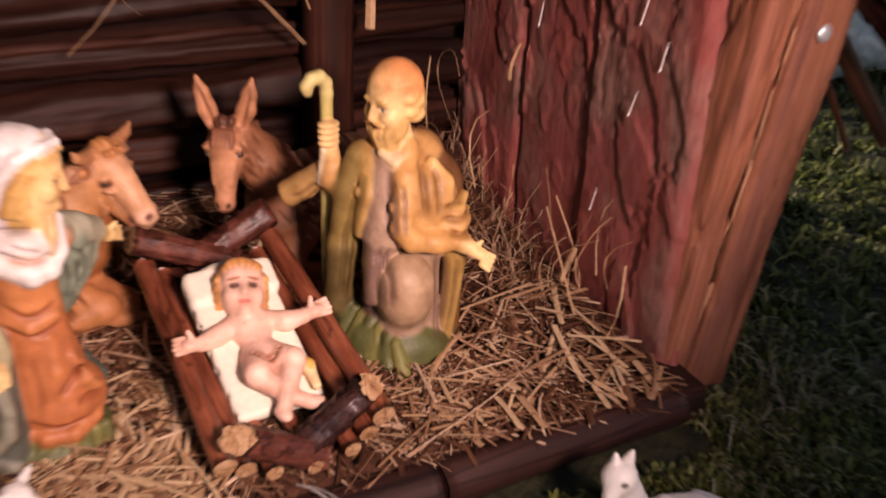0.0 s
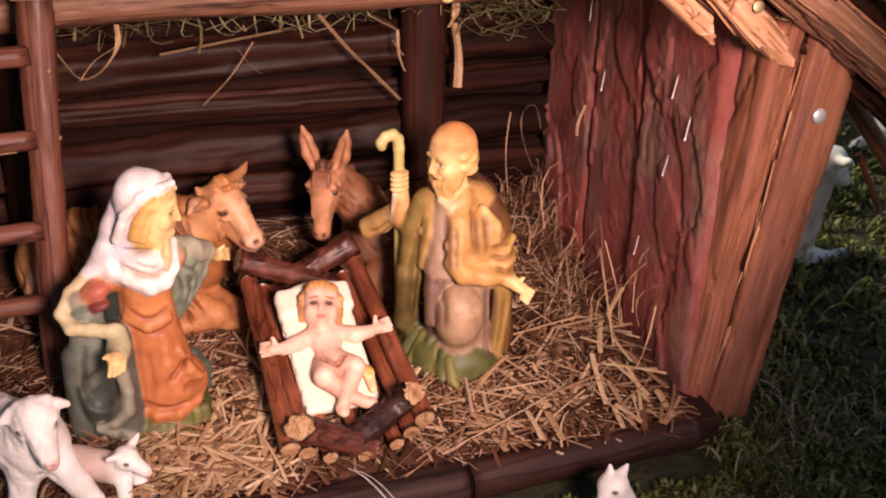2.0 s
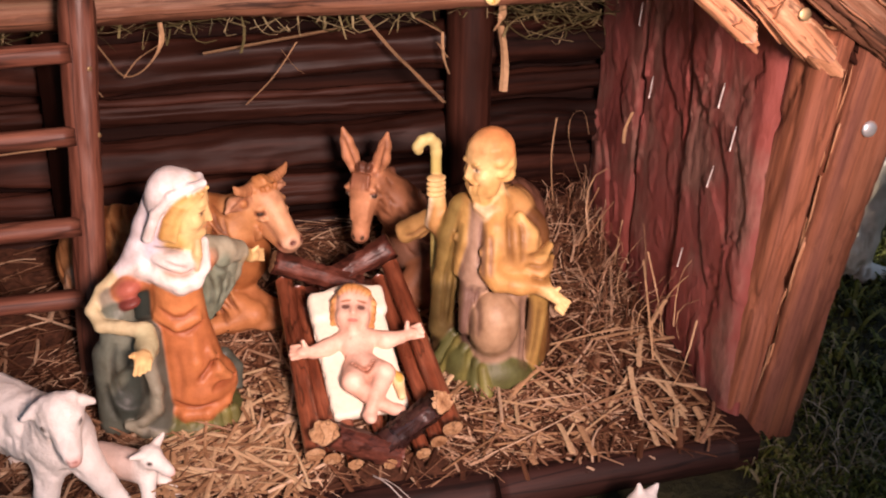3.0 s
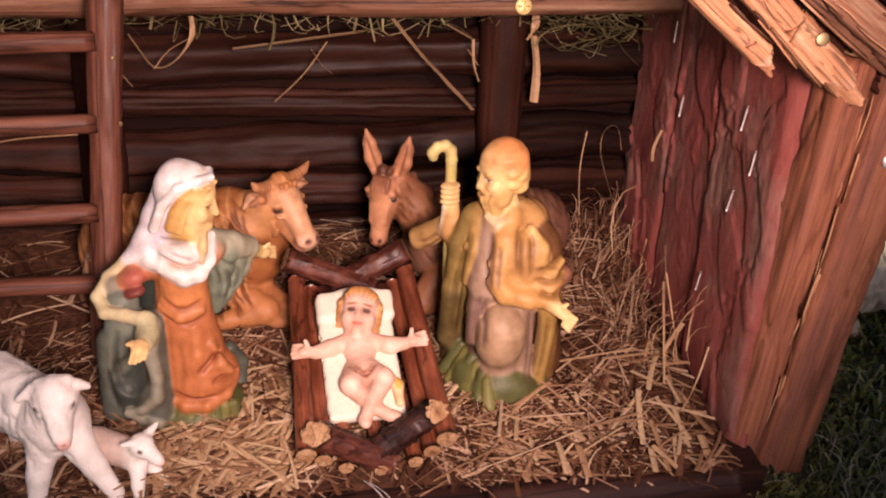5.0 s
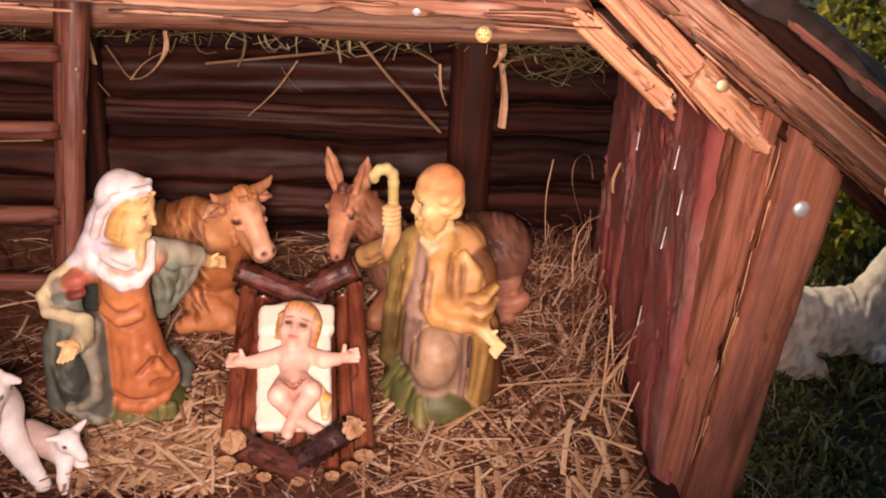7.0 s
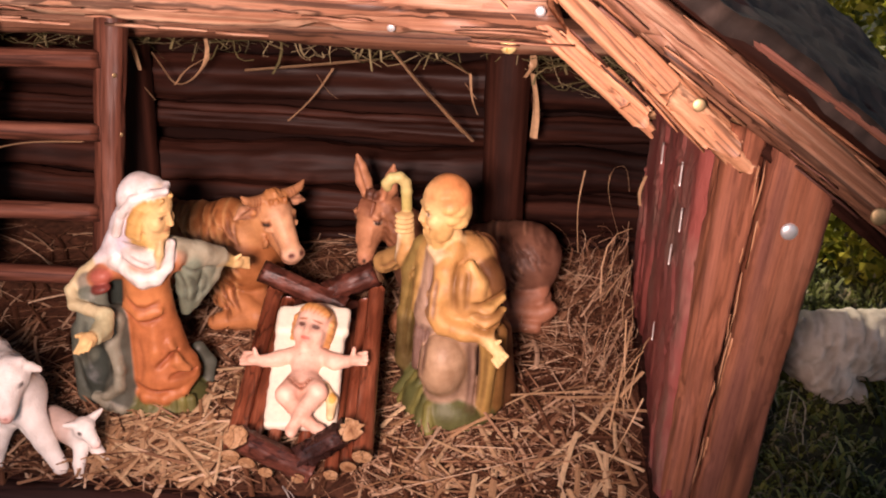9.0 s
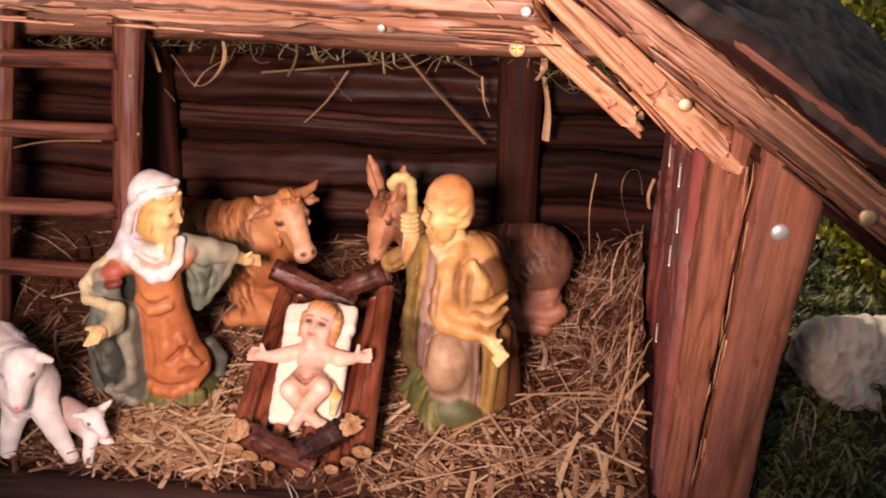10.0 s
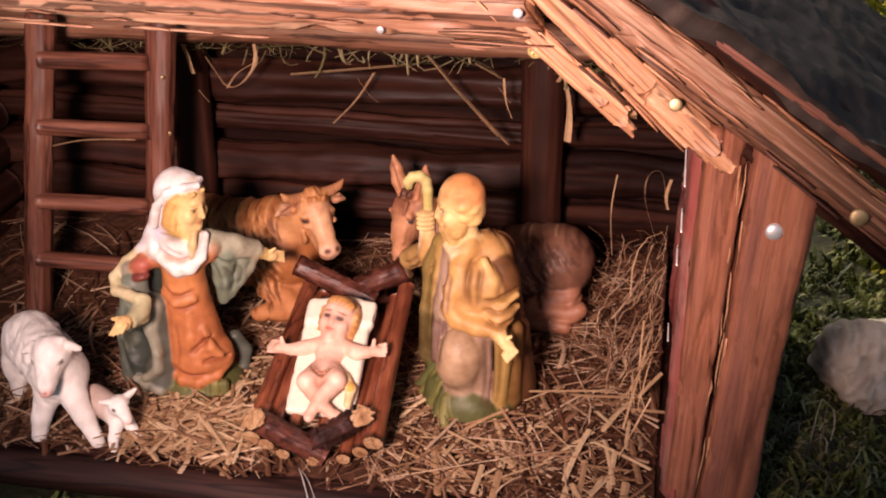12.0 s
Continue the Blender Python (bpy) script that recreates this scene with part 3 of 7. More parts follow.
# sheet added behind the side logs to block daylight between them
board("side_board", -32.3, -31.75, -6.5, 19.7, -2.2, 24, WOOD_DARK, stable, "boards added behind the side logs to block daylight")

# loft beam, loft boards
log("loft_beam", (-30, 11.4, 17.5), (17.6, 11.4, 17.9), 1.05, 1.0, WOOD_BEAM, stable, "brown loft beam with a brass screw", seed=60, bark=0.03, wave=0.1, split=0.06, ring=30)
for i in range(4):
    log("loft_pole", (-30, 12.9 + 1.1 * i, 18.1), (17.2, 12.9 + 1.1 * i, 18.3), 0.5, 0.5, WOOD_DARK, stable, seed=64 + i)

# front tie beam
log("tie_beam", (-33, -6.7, 25.0), (10.9, -6.7, 24.5), 1.55, 1.6, WOOD_BEAM, stable, "weathered split tie beam, ragged at its end", seed=70, bark=0.03, splinter=0.8, wave=0.06, end_mat=WOOD_SLAT, split=0.22, ring=48)

# gable slats, going down to the right
def slat(name, tip, length, r, flat, seed, label, mat=WOOD_SLAT, bark=0.09, splinter=0.3, taper=1.0, turn=(0.79, 0.0, -0.61), split=0.3):
    d = Vector(turn).normalized()
    p1 = Vector(tip)
    p0 = p1 - d * length
    return log(name, p0, p1, r, r * taper, mat, stable, label, seed=seed, bark=bark, flat=flat, splinter=splinter, end_mat=WOOD_CUT, ring=56, step=0.3, up=(0, -1, 0), square=0.4, split=split)


def splinters(p0, p1, r, count, seed, mat, depth=0.85, lift=0.06):
    """Torn fibres that lie along a split batten's front, one end lifted."""
    q = np.random.RandomState(seed)
    p0, p1 = Vector(p0), Vector(p1)
    d = (p1 - p0).normalized()
    side = d.cross(Vector((0, -1, 0))).normalized()
    V, F = [], []
    for i in range(count):
        a, L, w = q.uniform(-1.25, 1.25), q.uniform(0.8, 4.0), q.uniform(0.025, 0.055)
        out = (side * math.sin(a) + Vector((0, -1, 0)) * math.cos(a) * depth).normalized()
        rr = r * (abs(math.sin(a)) + abs(math.cos(a)) * depth) * 0.93
        c = p0.lerp(p1, q.uniform(0.05, 0.97)) + out * rr
        t = d.cross(out).normalized()
        rise = abs(q.normal(0, lift))
        rows = []
        for f, g in ((-0.5, 0.25), (-0.15, 1.0), (0.2, 0.8), (0.5, 0.1)):
            m = c + d * (L * f) + out * (rise * max(0.0, f) * 1.6 + 0.02) + t * (0.05 * math.sin(5 * f + i))
            rows.append((m + t * w * g, m + out * w * g * 0.9, m - t * w * g, m - out * 0.12))
        k = len(V)
        V += [tuple(v) for row in rows for v in row]
        for n in range(3):
            for e in range(4):
                F.append((k + 4 * n + e, k + 4 * n + (e + 1) % 4, k + 4 * n + 4 + (e + 1) % 4, k + 4 * n + 4 + e))
        F += [(k + 3, k + 2, k + 1, k), (k + 12, k + 13, k + 14, k + 15)]
    M = along(p0, p1, (0, -1, 0))
    inv = np.array(M.inverted())
    V = np.array(V) @ inv[:3, :3].T + inv[:3, 3]
    tagged(mesh_ob("splinter_fibre", V, F, mat, stable, "torn wood fibres", M), kind="stuff")


def torn_tip(tip, turn, prongs, r):
    """Split prongs that stick out of a slat's torn end: (back, beyond, aside, thickness)."""
    d = Vector(turn).normalized()
    n = Vector((-d.z, 0, d.x))
    for i, (back, beyond, aside, k) in enumerate(prongs):
        a = Vector(tip) - d * back + n * aside * 0.4 + Vector((0, -0.15 * r, 0))
        log("prong", a, Vector(tip) + d * beyond + n * aside + Vector((0, -0.1 * r, 0)), r * k, r * k * 0.5, WOOD_SLAT, stable, "pale torn prong", seed=700 + i, ring=18, step=0.15, bark=0.05, rough=0.2, splinter=0.12, split=0.08, up=(0, -1, 0))


UPPER, MIDDLE, BARGE = (0.755, 0, -0.656), (0.735, 0, -0.678), (0.81, 0, -0.585)
slat("gable_slat", (14.5, -7.7, 20.3), 22, 0.52, 0.85, 80, "split orange-brown gable slat with a torn end", taper=0.9, splinter=0.3, bark=0.02, turn=UPPER, split=0.09)
slat("gable_slat", (17.5, -7.5, 19.5), 23.4, 0.66, 0.85, 81, "split orange-brown gable slat with a torn end", taper=1.0, splinter=0.5, bark=0.025, turn=MIDDLE, split=0.14)
slat("barge_board", (28.25, -8.2, 14.5), 36, 0.82, 0.8, 82, "long ridged barge board of split log", WOOD_BEAM, 0.03, 0.3, turn=BARGE)
# black strip added where only a shadow gap lies below the barge board
slat("barge_batten", (27.5, -7.2, 13.6), 17, 0.55, 0.8, 83, "black strip standing in for the shadow gap below the barge board", WOOD_SHADE, 0.05, 0.3, turn=(0.80, 0, -0.60))
slat("barge_bark", (29.2, -8.3, 16.0), 36, 0.75, 0.7, 86, "dark smooth bark side of the barge board", WOOD_DARK, 0.02, 0.2, turn=(0.815, 0, -0.58), split=0.05)
torn_tip((14.5, -7.7, 20.3), UPPER, ((1.2, 0.5, -0.1, 0.75),), 0.52)
torn_tip((17.5, -7.5, 19.5), MIDDLE, ((3.2, 0.5, 0.55, 1.0), (3.0, 1.6, 0.1, 1.05), (2.0, 1.2, -0.2, 0.7)), 0.66)
for tip, turn, run, r, n in (((14.5, -7.7, 20.3), UPPER, 21, 0.52, 8), ((17.5, -7.5, 19.5), MIDDLE, 22, 0.68, 16), ((28.25, -8.2, 14.5), BARGE, 34, 0.86, 30)):
    back = Vector(tip) - Vector(turn).normalized() * run
    splinters(back, tip, r, n, 900 + n, WOOD_SLAT)
    splinters(back, tip, r, n // 2, 950 + n, WOOD_OLD)
splinters((-20, -6.7, 24.85), (10.8, -6.7, 24.5), 1.55, 40, 970, WOOD_BEAM, 1.0, 0.05)
splinters((19.1, -4.6, -1.0), (19.4, -7.7, 20.4), 0.28, 22, 980, WOOD_SLAT, 0.6, 0.03)
log("stick", (28.6, -1.0, 10.6), (30.9, -1.0, 6.8), 0.2, 0.16, WOOD_POST, stable, "thin stick beside the brace", seed=85)
log("brace", (25.2, -2.6, 15.6), (32.3, -2.0, 7.6), 0.52, 0.45, WOOD_POST, stable, "thin slanting brace under the eave", seed=84)


def roof(side):
    """One roof slope: a thick bark sheet with wavy surface and ragged front edge, on boards."""
    rs = np.random.RandomState(5 + side)
    apex, foot = (-5.0, 38.9), ((29.0, 16.7) if side > 0 else (-39.0, 16.7))
    nu, nv = 60, 56
    V, F = [], []
    d = Vector((foot[0] - apex[0], 0, foot[1] - apex[1]))
    nrm = Vector((-d.z, 0, d.x)).normalized()
    if nrm.z < 0:
        nrm = -nrm
    for lay in (0, 1):
        for j in range(nv + 1):
            for i in range(nu + 1):
                u, w = i / nu, j / nv
                y = -10.6 + 31.0 * w
                if j == 0:
                    y += 0.5 * noise.noise((u * 9, 2.0, side)) + 0.25 * noise.noise((u * 40, 5.0, side))
                p = Vector((apex[0], y, apex[1])) + d * u
                k = 0.55 * noise.noise((u * 8, w * 5, 1.0 + side)) + 0.3 * noise.noise((u * 22, w * 16, 4.0)) + 0.14 * noise.noise((u * 60, w * 44, 9.0))
                V.append(tuple(p + nrm * (k + (0.75 if lay else -0.1))))
    m = (nu + 1) * (nv + 1)
    for j in range(nv):
        for i in range(nu):
            a, b, c, e = j * (nu + 1) + i, j * (nu + 1) + i + 1, (j + 1) * (nu + 1) + i + 1, (j + 1) * (nu + 1) + i
            F.append((a + m, b + m, c + m, e + m))
            F.append((e, c, b, a))
    for j in range(nv):
        for i in (0, nu):
            a, b = j * (nu + 1) + i, (j + 1) * (nu + 1) + i
            F.append((a, b, b + m, a + m))
    for i in range(nu):
        for j in (0, nv):
            a, b = j * (nu + 1) + i, j * (nu + 1) + i + 1
            F.append((a, a + m, b + m, b))
    x = d.normalized()
    pose_m = Matrix.Translation((apex[0], 0, apex[1])) @ Matrix((x, nrm.cross(x), nrm)).transposed().to_4x4()
    inv = np.array(pose_m.inverted())
    V = np.array(V) @ inv[:3, :3].T + inv[:3, 3]
    mesh_ob("roof_bark", V, F, ROOF_BARK, stable, "charcoal-grey bark sheet on the roof", pose_m)
    for q in range(5):
        y = -6.0 + 5.8 * q
        off = nrm * -0.75
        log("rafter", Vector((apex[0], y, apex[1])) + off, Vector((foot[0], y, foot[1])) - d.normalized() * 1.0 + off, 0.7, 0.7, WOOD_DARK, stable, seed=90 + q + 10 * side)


roof(1)
roof(-1)

# bark edge that shows under the roof sheet's front, reddish
slat("roof_edge", (28.9, -10.5, 17.1), 36, 0.16, 0.9, 85, "thin torn red-brown bark edge of the roof", WOOD_POST, 0.015, 0.1, turn=(0.838, 0, -0.545), split=0.04)


# corner post: two split halves side by side, a dark strip between them stands in for the crack's shade
def post_half(label, bottom, top, r0, r1, flat, seed, mat, split=0.05):
    log("corner_post", bottom, top, r0, r1, mat, stable, label, seed=seed, ring=44, step=0.4, bark=0.012, flat=flat, square=0.75, up=(0, -1, 0), wave=0.08, rough=0.04, end_mat=WOOD_CUT, split=split)


post_half("smooth red-brown corner post with a round nail", (20.5, -3.7, -2.8), (21.0, -6.9, 21.0), 1.32, 1.5, 0.95, 100, WOOD_POST, 0.08)
post_half("narrow split half of the corner post", (18.35, -3.8, -2.8), (18.55, -6.8, 20.6), 0.78, 0.86, 1.4, 101, WOOD_POST, 0.08)
post_half("dark strip standing in for the shade in the post's crack", (19.15, -3.4, -2.8), (19.45, -6.4, 20.5), 0.36, 0.36, 2.0, 102, WOOD_DARK)


# side wall of bark
def bark_wall(y0, y1, z1, thick, seed, x=17.55):
    nu, nv = int((y1 - y0) / 0.13), 130
    V, F = [], []
    for lay in (0, 1):
        for j in range(nv + 1):
            for i in range(nu + 1):
                w, z = y0 + (y1 - y0) * i / nu, -1.0 + (z1 + 1.0) * j / nv
                edge = 0.35 * noise.noise((z * 0.35, seed, 0.0)) + 0.12 * noise.noise((z * 1.6, seed, 1.0))
                if i == 0:
                    w += edge
                if i == nu:
                    w -= edge
                zz = z + (0.5 * noise.noise((w * 1.2, seed, 5.0)) if j == nv else 0)
                wob = w + 1.3 * noise.noise((w * 0.3, z * 0.12, seed)) + 0.25 * noise.noise((w * 1.1, z * 0.7, seed))
                jag = 0.5 * noise.noise((w * 1.1, z * 1.7, seed + 50.0))
                zq = z + 2.0 * jag
                flake = sum(h for f, g, lim, h in ((0.13, 0.06, 0.02, 0.15), (0.30, 0.17, 0.22, 0.10), (0.6, 0.4, 0.3, 0.05)) if noise.noise(((w + jag) * f, zq * g, seed + 20.0 * f)) > lim)
                k = flake + 0.10 * noise.noise((w * 0.3, z * 0.25, seed + 8.0)) + 0.03 * noise.noise((w * 1.4, z * 2, seed)) + 0.02 * noise.noise((w * 2.6, z * 4, seed))
                crack = noise.noise((wob * 0.16, z * 0.05, seed + 40.0))
                k -= 0.05 * max(0.0, 1 - abs(crack) / 0.012)
                if lay:
                    k -= thick * 0.9 * max(0.0, 1 - (w - y0) / 0.9) ** 1.5
                V.append((x - (k if lay else -thick), w, zz))
    m = (nu + 1) * (nv + 1)
    for j in range(nv):
        for i in range(nu):
            a, b, c, e = j * (nu + 1) + i, j * (nu + 1) + i + 1, (j + 1) * (nu + 1) + i + 1, (j + 1) * (nu + 1) + i
            F.append((a + m, e + m, c + m, b + m))
            F.append((e, a, b, c))
    for j in range(nv):
        a, b = j * (nu + 1), (j + 1) * (nu + 1)
        F.append((a, b, b + m, a + m))
        a, b = a + nu, b + nu
        F.append((a, a + m, b + m, b))
    for i in range(nu):
        a, b = nv * (nu + 1) + i, nv * (nu + 1) + i + 1
        F.append((a, b, b + m, a + m))
    # grain runs upwards: local x is up
    M = Matrix.Translation((x, y0, 0)) @ Matrix(((0, 0, 1), (0, 1, 0), (-1, 0, 0))).to_4x4()
    inv = np.array(M.inverted())
    V = np.array(V) @ inv[:3, :3].T + inv[:3, 3]
    mesh_ob("bark_board", V, F, BARK_RED, stable, "red-brown bark board, ridged and flaking", M)


bark_wall(-5.4, 3.0, 23.5, 0.6, 3.0)
bark_wall(3.05, 9.6, 24.0, 0.6, 11.0, 17.8)
bark_wall(9.65, 16.8, 24.0, 0.6, 17.0, 17.7)


# nails, screw, staples
def round_head(name, at, r, normal, mat, label, slot=False, parent=stable):
    """A domed nail head; slot: a cross recess."""
    n, ring = 5, 18
    V, F = [], []
    for i in range(n + 1):
        a = (i / n) * math.pi / 2
        for j in range(ring):
            t = 2 * math.pi * j / ring
            rr = r * math.cos(a) if i < n else r * 0.05
            hgt = (0.22 if slot or mat is BRASS else 0.42) * r * math.sin(a)
            if slot and rr < 0.75 * r and (abs(math.cos(t)) < 0.3 or abs(math.sin(t)) < 0.3):
                hgt -= 0.5 * r
            V.append((rr * math.cos(t), rr * math.sin(t), hgt))
    for i in range(n):
        for j in range(ring):
            k = (j + 1) % ring
            F.append((i * ring + j, i * ring + k, (i + 1) * ring + k, (i + 1) * ring + j))
    F.append(tuple(n * ring + j for j in range(ring)))
    z = Vector(normal).normalized()
    q = z.to_track_quat("Z", "Y").to_matrix().to_4x4()
    return mesh_ob(name, V, F, mat, parent, label, Matrix.Translation(at) @ q, smooth=not slot)


round_head("nail", (20.75, -7.62, 15.9), 0.37, (0.1, -1, 0.1), STEEL, "round steel nail head in the post")
round_head("nail", (10.15, -8.4, 24.6), 0.2, (0, -1, 0.2), STEEL, "bright nail head")
round_head("nail", (4.57, -7.95, 23.55), 0.16, (0, -1, -0.3), STEEL, "small bright nail head")
round_head("nail", (16.35, -8.35, 21.3), 0.27, (0, -1, 0.2), BRASS, "brassy nail head")
round_head("nail", (23.6, -9.15, 17.5), 0.36, (0, -1, 0.2), BRASS, "dull brassy nail head")
round_head("screw", (8.67, 10.12, 17.6), 0.46, (-0.05, -1, 0.2), ZINC, "brass cross-head screw", slot=True)
for z in (16.0, 12.6):
    round_head("nail", (-12.25, 6.35, z), 0.13, (0.8, -1, 0), BRASS, "small dull nail head")


def staple(at, tilt):
    p = Vector(at)
    d = Vector((-0.05, math.sin(radians(tilt * 1.4)), math.cos(radians(tilt * 1.4))))
    log("staple", p - d * 0.72, p + d * 0.72, 0.042, 0.042, WIRE, stable, "", ring=6, step=0.4, rough=0, wave=0, seed=1)


for at, tilt in (((17.2, -0.8, 15.25), -14), ((17.2, -2.5, 13.7), -12), ((17.2, -0.75, 11.0), -16), ((17.2, 1.4, 5.35), -14), ((17.35, 10.2, 16.2), -10), ((17.4, 7.9, 12.7), -12)):
    staple(at, tilt)

# ---- ladder leaning on the loft ----
ladder = empty("ladder", (-17.3, 4.8, -0.3), "small reddish wooden ladder leaning against the hay loft", "ladder")
log("rail", (-22.3, 4.9, -0.2), (-19.7, 8.3, 23.0), 0.86, 0.8, WOOD_LADDER, ladder, seed=200, wave=0.1, bark=0.05, ring=30, split=0.04)
log("rail", (-13.9, 4.8, -0.2), (-12.3, 8.2, 23.0), 0.82, 0.82, WOOD_LADDER, ladder, seed=201, wave=0.1, bark=0.05, ring=30, split=0.04)
for i, z in enumerate((4.2, 8.0, 12.6, 16.6, 20.8)):
    t = (z + 0.2) / 23.2
    y = 4.9 + 3.4 * t
    # light on the top rung is put into its paler wood
    log("rung", (-22.3 + 2.6 * t + 0.3, y - 0.5, z - 0.1), (-13.9 + 1.6 * t - 0.3, y - 0.55, z + 0.1), 0.52, 0.5, WOOD_SLAT if i == 4 else WOOD_LADDER, ladder, seed=205 + i, wave=0.06)

# ---- manger of small logs ----
manger = empty("manger", (-0.6, -0.6, 0.0), "little manger of glossy red-brown branches with pale cut ends", "manger")


def side(name, a, b, r, seed, mat=WOOD_MANGER):
    log(name, a, b, r, r * 0.95, mat, manger, "", seed=seed, end_mat=WOOD_CUT, wave=0.05, rough=0.05, bark=0.02, ring=18, step=0.4)


side("side_log", (-3.5, -6.4, 1.3), (-3.75, 5.0, 4.1), 0.47, 300)
side("side_log", (-2.72, -6.4, 0.95), (-3.0, 5.0, 3.5), 0.42, 301)
side("side_log", (2.98, -6.2, 1.7), (2.05, 5.4, 4.4), 0.48, 302)
side("side_log", (2.3, -6.3, 1.1), (1.4, 5.2, 3.6), 0.42, 303)
side("bottom_log", (-1.7, -6.75, 0.75), (-2.1, 5.0, 2.6), 0.36, 304)
side("bottom_log", (-0.1, -6.8, 0.55), (-0.8, 5.0, 2.4), 0.33, 305)
side("bottom_log", (1.5, -6.65, 0.8), (0.6, 5.0, 2.6), 0.36, 306)
log("cross_log", (-3.05, -6.75, 2.75), (0.35, -6.2, 0.5), 0.56, 0.58, BARK_MANGER, manger, "dark bark-covered cross branch", seed=310, end_mat=WOOD_CUT, bark=0.1, step=0.25, cant=(-0.6, 0.5))
log("cross_log", (2.45, -6.15, 3.25), (-0.5, -5.95, 0.85), 0.5, 0.64, BARK_BLACK, manger, "blackish glossy cross branch with torn bark", seed=311, end_mat=WOOD_CUT, bark=0.15, rough=0.2, step=0.2, cant=(0.6, 0.5))
log("cross_log", (-4.3, 4.4, 5.75), (0.3, 4.6, 3.6), 0.6, 0.55, BARK_MANGER, manger, "dark bark-covered cross branch", seed=312, end_mat=WOOD_CUT, bark=0.14, step=0.25)
log("cross_log", (2.15, 5.3, 5.6), (-1.9, 5.1, 3.6), 0.62, 0.55, BARK_MANGER, manger, "dark bark-covered cross branch", seed=313, end_mat=WOOD_CUT, bark=0.2, step=0.25)
log("leg", (-2.9, 5.0, 0.0), (-2.2, 5.0, 3.4), 0.5, 0.5, BARK_MANGER, manger, "", seed=314)
log("leg", (1.3, 5.2, 0.0), (0.6, 5.2, 3.4), 0.5, 0.5, BARK_MANGER, manger, "", seed=315)

# ---- paint colours of the figures ----
SKIN_Y, SKIN_P = (0.82, 0.57, 0.26), (0.82, 0.52, 0.40)
OCHRE, MOSS = (0.50, 0.275, 0.098), (0.10, 0.105, 0.035)
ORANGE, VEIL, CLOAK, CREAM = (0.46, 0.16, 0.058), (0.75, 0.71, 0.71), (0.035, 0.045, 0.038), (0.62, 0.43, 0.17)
TEAL = (0.22, 0.26, 0.19)
INK = (0.05, 0.03, 0.02)

# pad under the child
figure("pillow", [
    slab((-0.75, -1.0, 3.0), (1.88, 3.5, 0.33), (0.80, 0.70, 0.54), (26, 0, 4), 0.3), slab((-0.8, 1.55, 4.4), (1.95, 0.85, 0.34), (0.82, 0.74, 0.60), (26, 0, 4), 0.25), ell((-0.75, 2.25, 4.75), (1.1, 0.4, 0.3), (0.82, 0.74, 0.60), (26, 0, 4), 0.3),
    *[cut(ell((-0.75 + q * (1.9 - 0.04 * (i % 2)) - 0.07 * (-1.0 + y), y, 3.1 + 0.49 * (y + 1.0)), (0.13, 0.3, 0.12), (0.42, 0.26, 0.15), (26, 0, 20 * q), 0.1)) for q in (-1, 1) for i, y in enumerate((-3.9, -3.1, -2.0, -1.2, -0.1, 0.6, 1.4))],
], CLOTH, "cream cloth pad lying in the manger", "cloth", 0.09)


def face(skin, lip=(0.42, 0.14, 0.07), eye=(0.78, 0.66, 0.5), brow=None):
    """A head that looks along -y, about 3 cm high."""
    dark = tuple(c * 0.72 for c in skin)
    brow = brow or dark
    return [ell((0, 0.1, 0.2), (1.02, 1.12, 1.3), skin, k=0.2), ell((0, -0.42, -0.62), (0.74, 0.72, 0.8), skin, k=0.35),
            ell((0.48, -0.72, -0.32), (0.36, 0.34, 0.38), skin, k=0.2), ell((-0.48, -0.72, -0.32), (0.36, 0.34, 0.38), skin, k=0.2),
            ell((0, -1.0, -1.02), (0.28, 0.26, 0.24), skin, k=0.2),
            cut(ell((0.4, -1.13, 0.12), (0.28, 0.2, 0.17), dark, k=0.15)), cut(ell((-0.4, -1.13, 0.12), (0.28, 0.2, 0.17), dark, k=0.15)),
            cone((0, -0.98, 0.3), (0, -1.24, -0.2), 0.1, 0.16, skin, 0.14), ell((0, -1.08, -0.6), (0.24, 0.12, 0.09), lip, k=0.06),
            dab((0, -1.15, -0.6), (0.26, 0.3, 0.09), lip), dab((0, -1.0, -0.8), (0.2, 0.3, 0.035), dark),
            dab((0.4, -0.98, 0.08), (0.2, 0.25, 0.07), eye), dab((-0.4, -0.98, 0.08), (0.2, 0.25, 0.07), eye),
            dab((0.38, -0.98, 0.1), (0.085, 0.25, 0.075), INK), dab((-0.38, -0.98, 0.1), (0.085, 0.25, 0.075), INK),
            dab((0.42, -0.98, 0.2), (0.24, 0.25, 0.028), (0.16, 0.07, 0.04), (0, 8, 0)), dab((-0.42, -0.98, 0.2), (0.24, 0.25, 0.028), (0.16, 0.07, 0.04), (0, -8, 0)),
            dab((0.42, -0.95, 0.44), (0.3, 0.25, 0.05), brow, (0, 8, 0)), dab((-0.42, -0.95, 0.44), (0.3, 0.25, 0.05), brow, (0, -8, 0))]


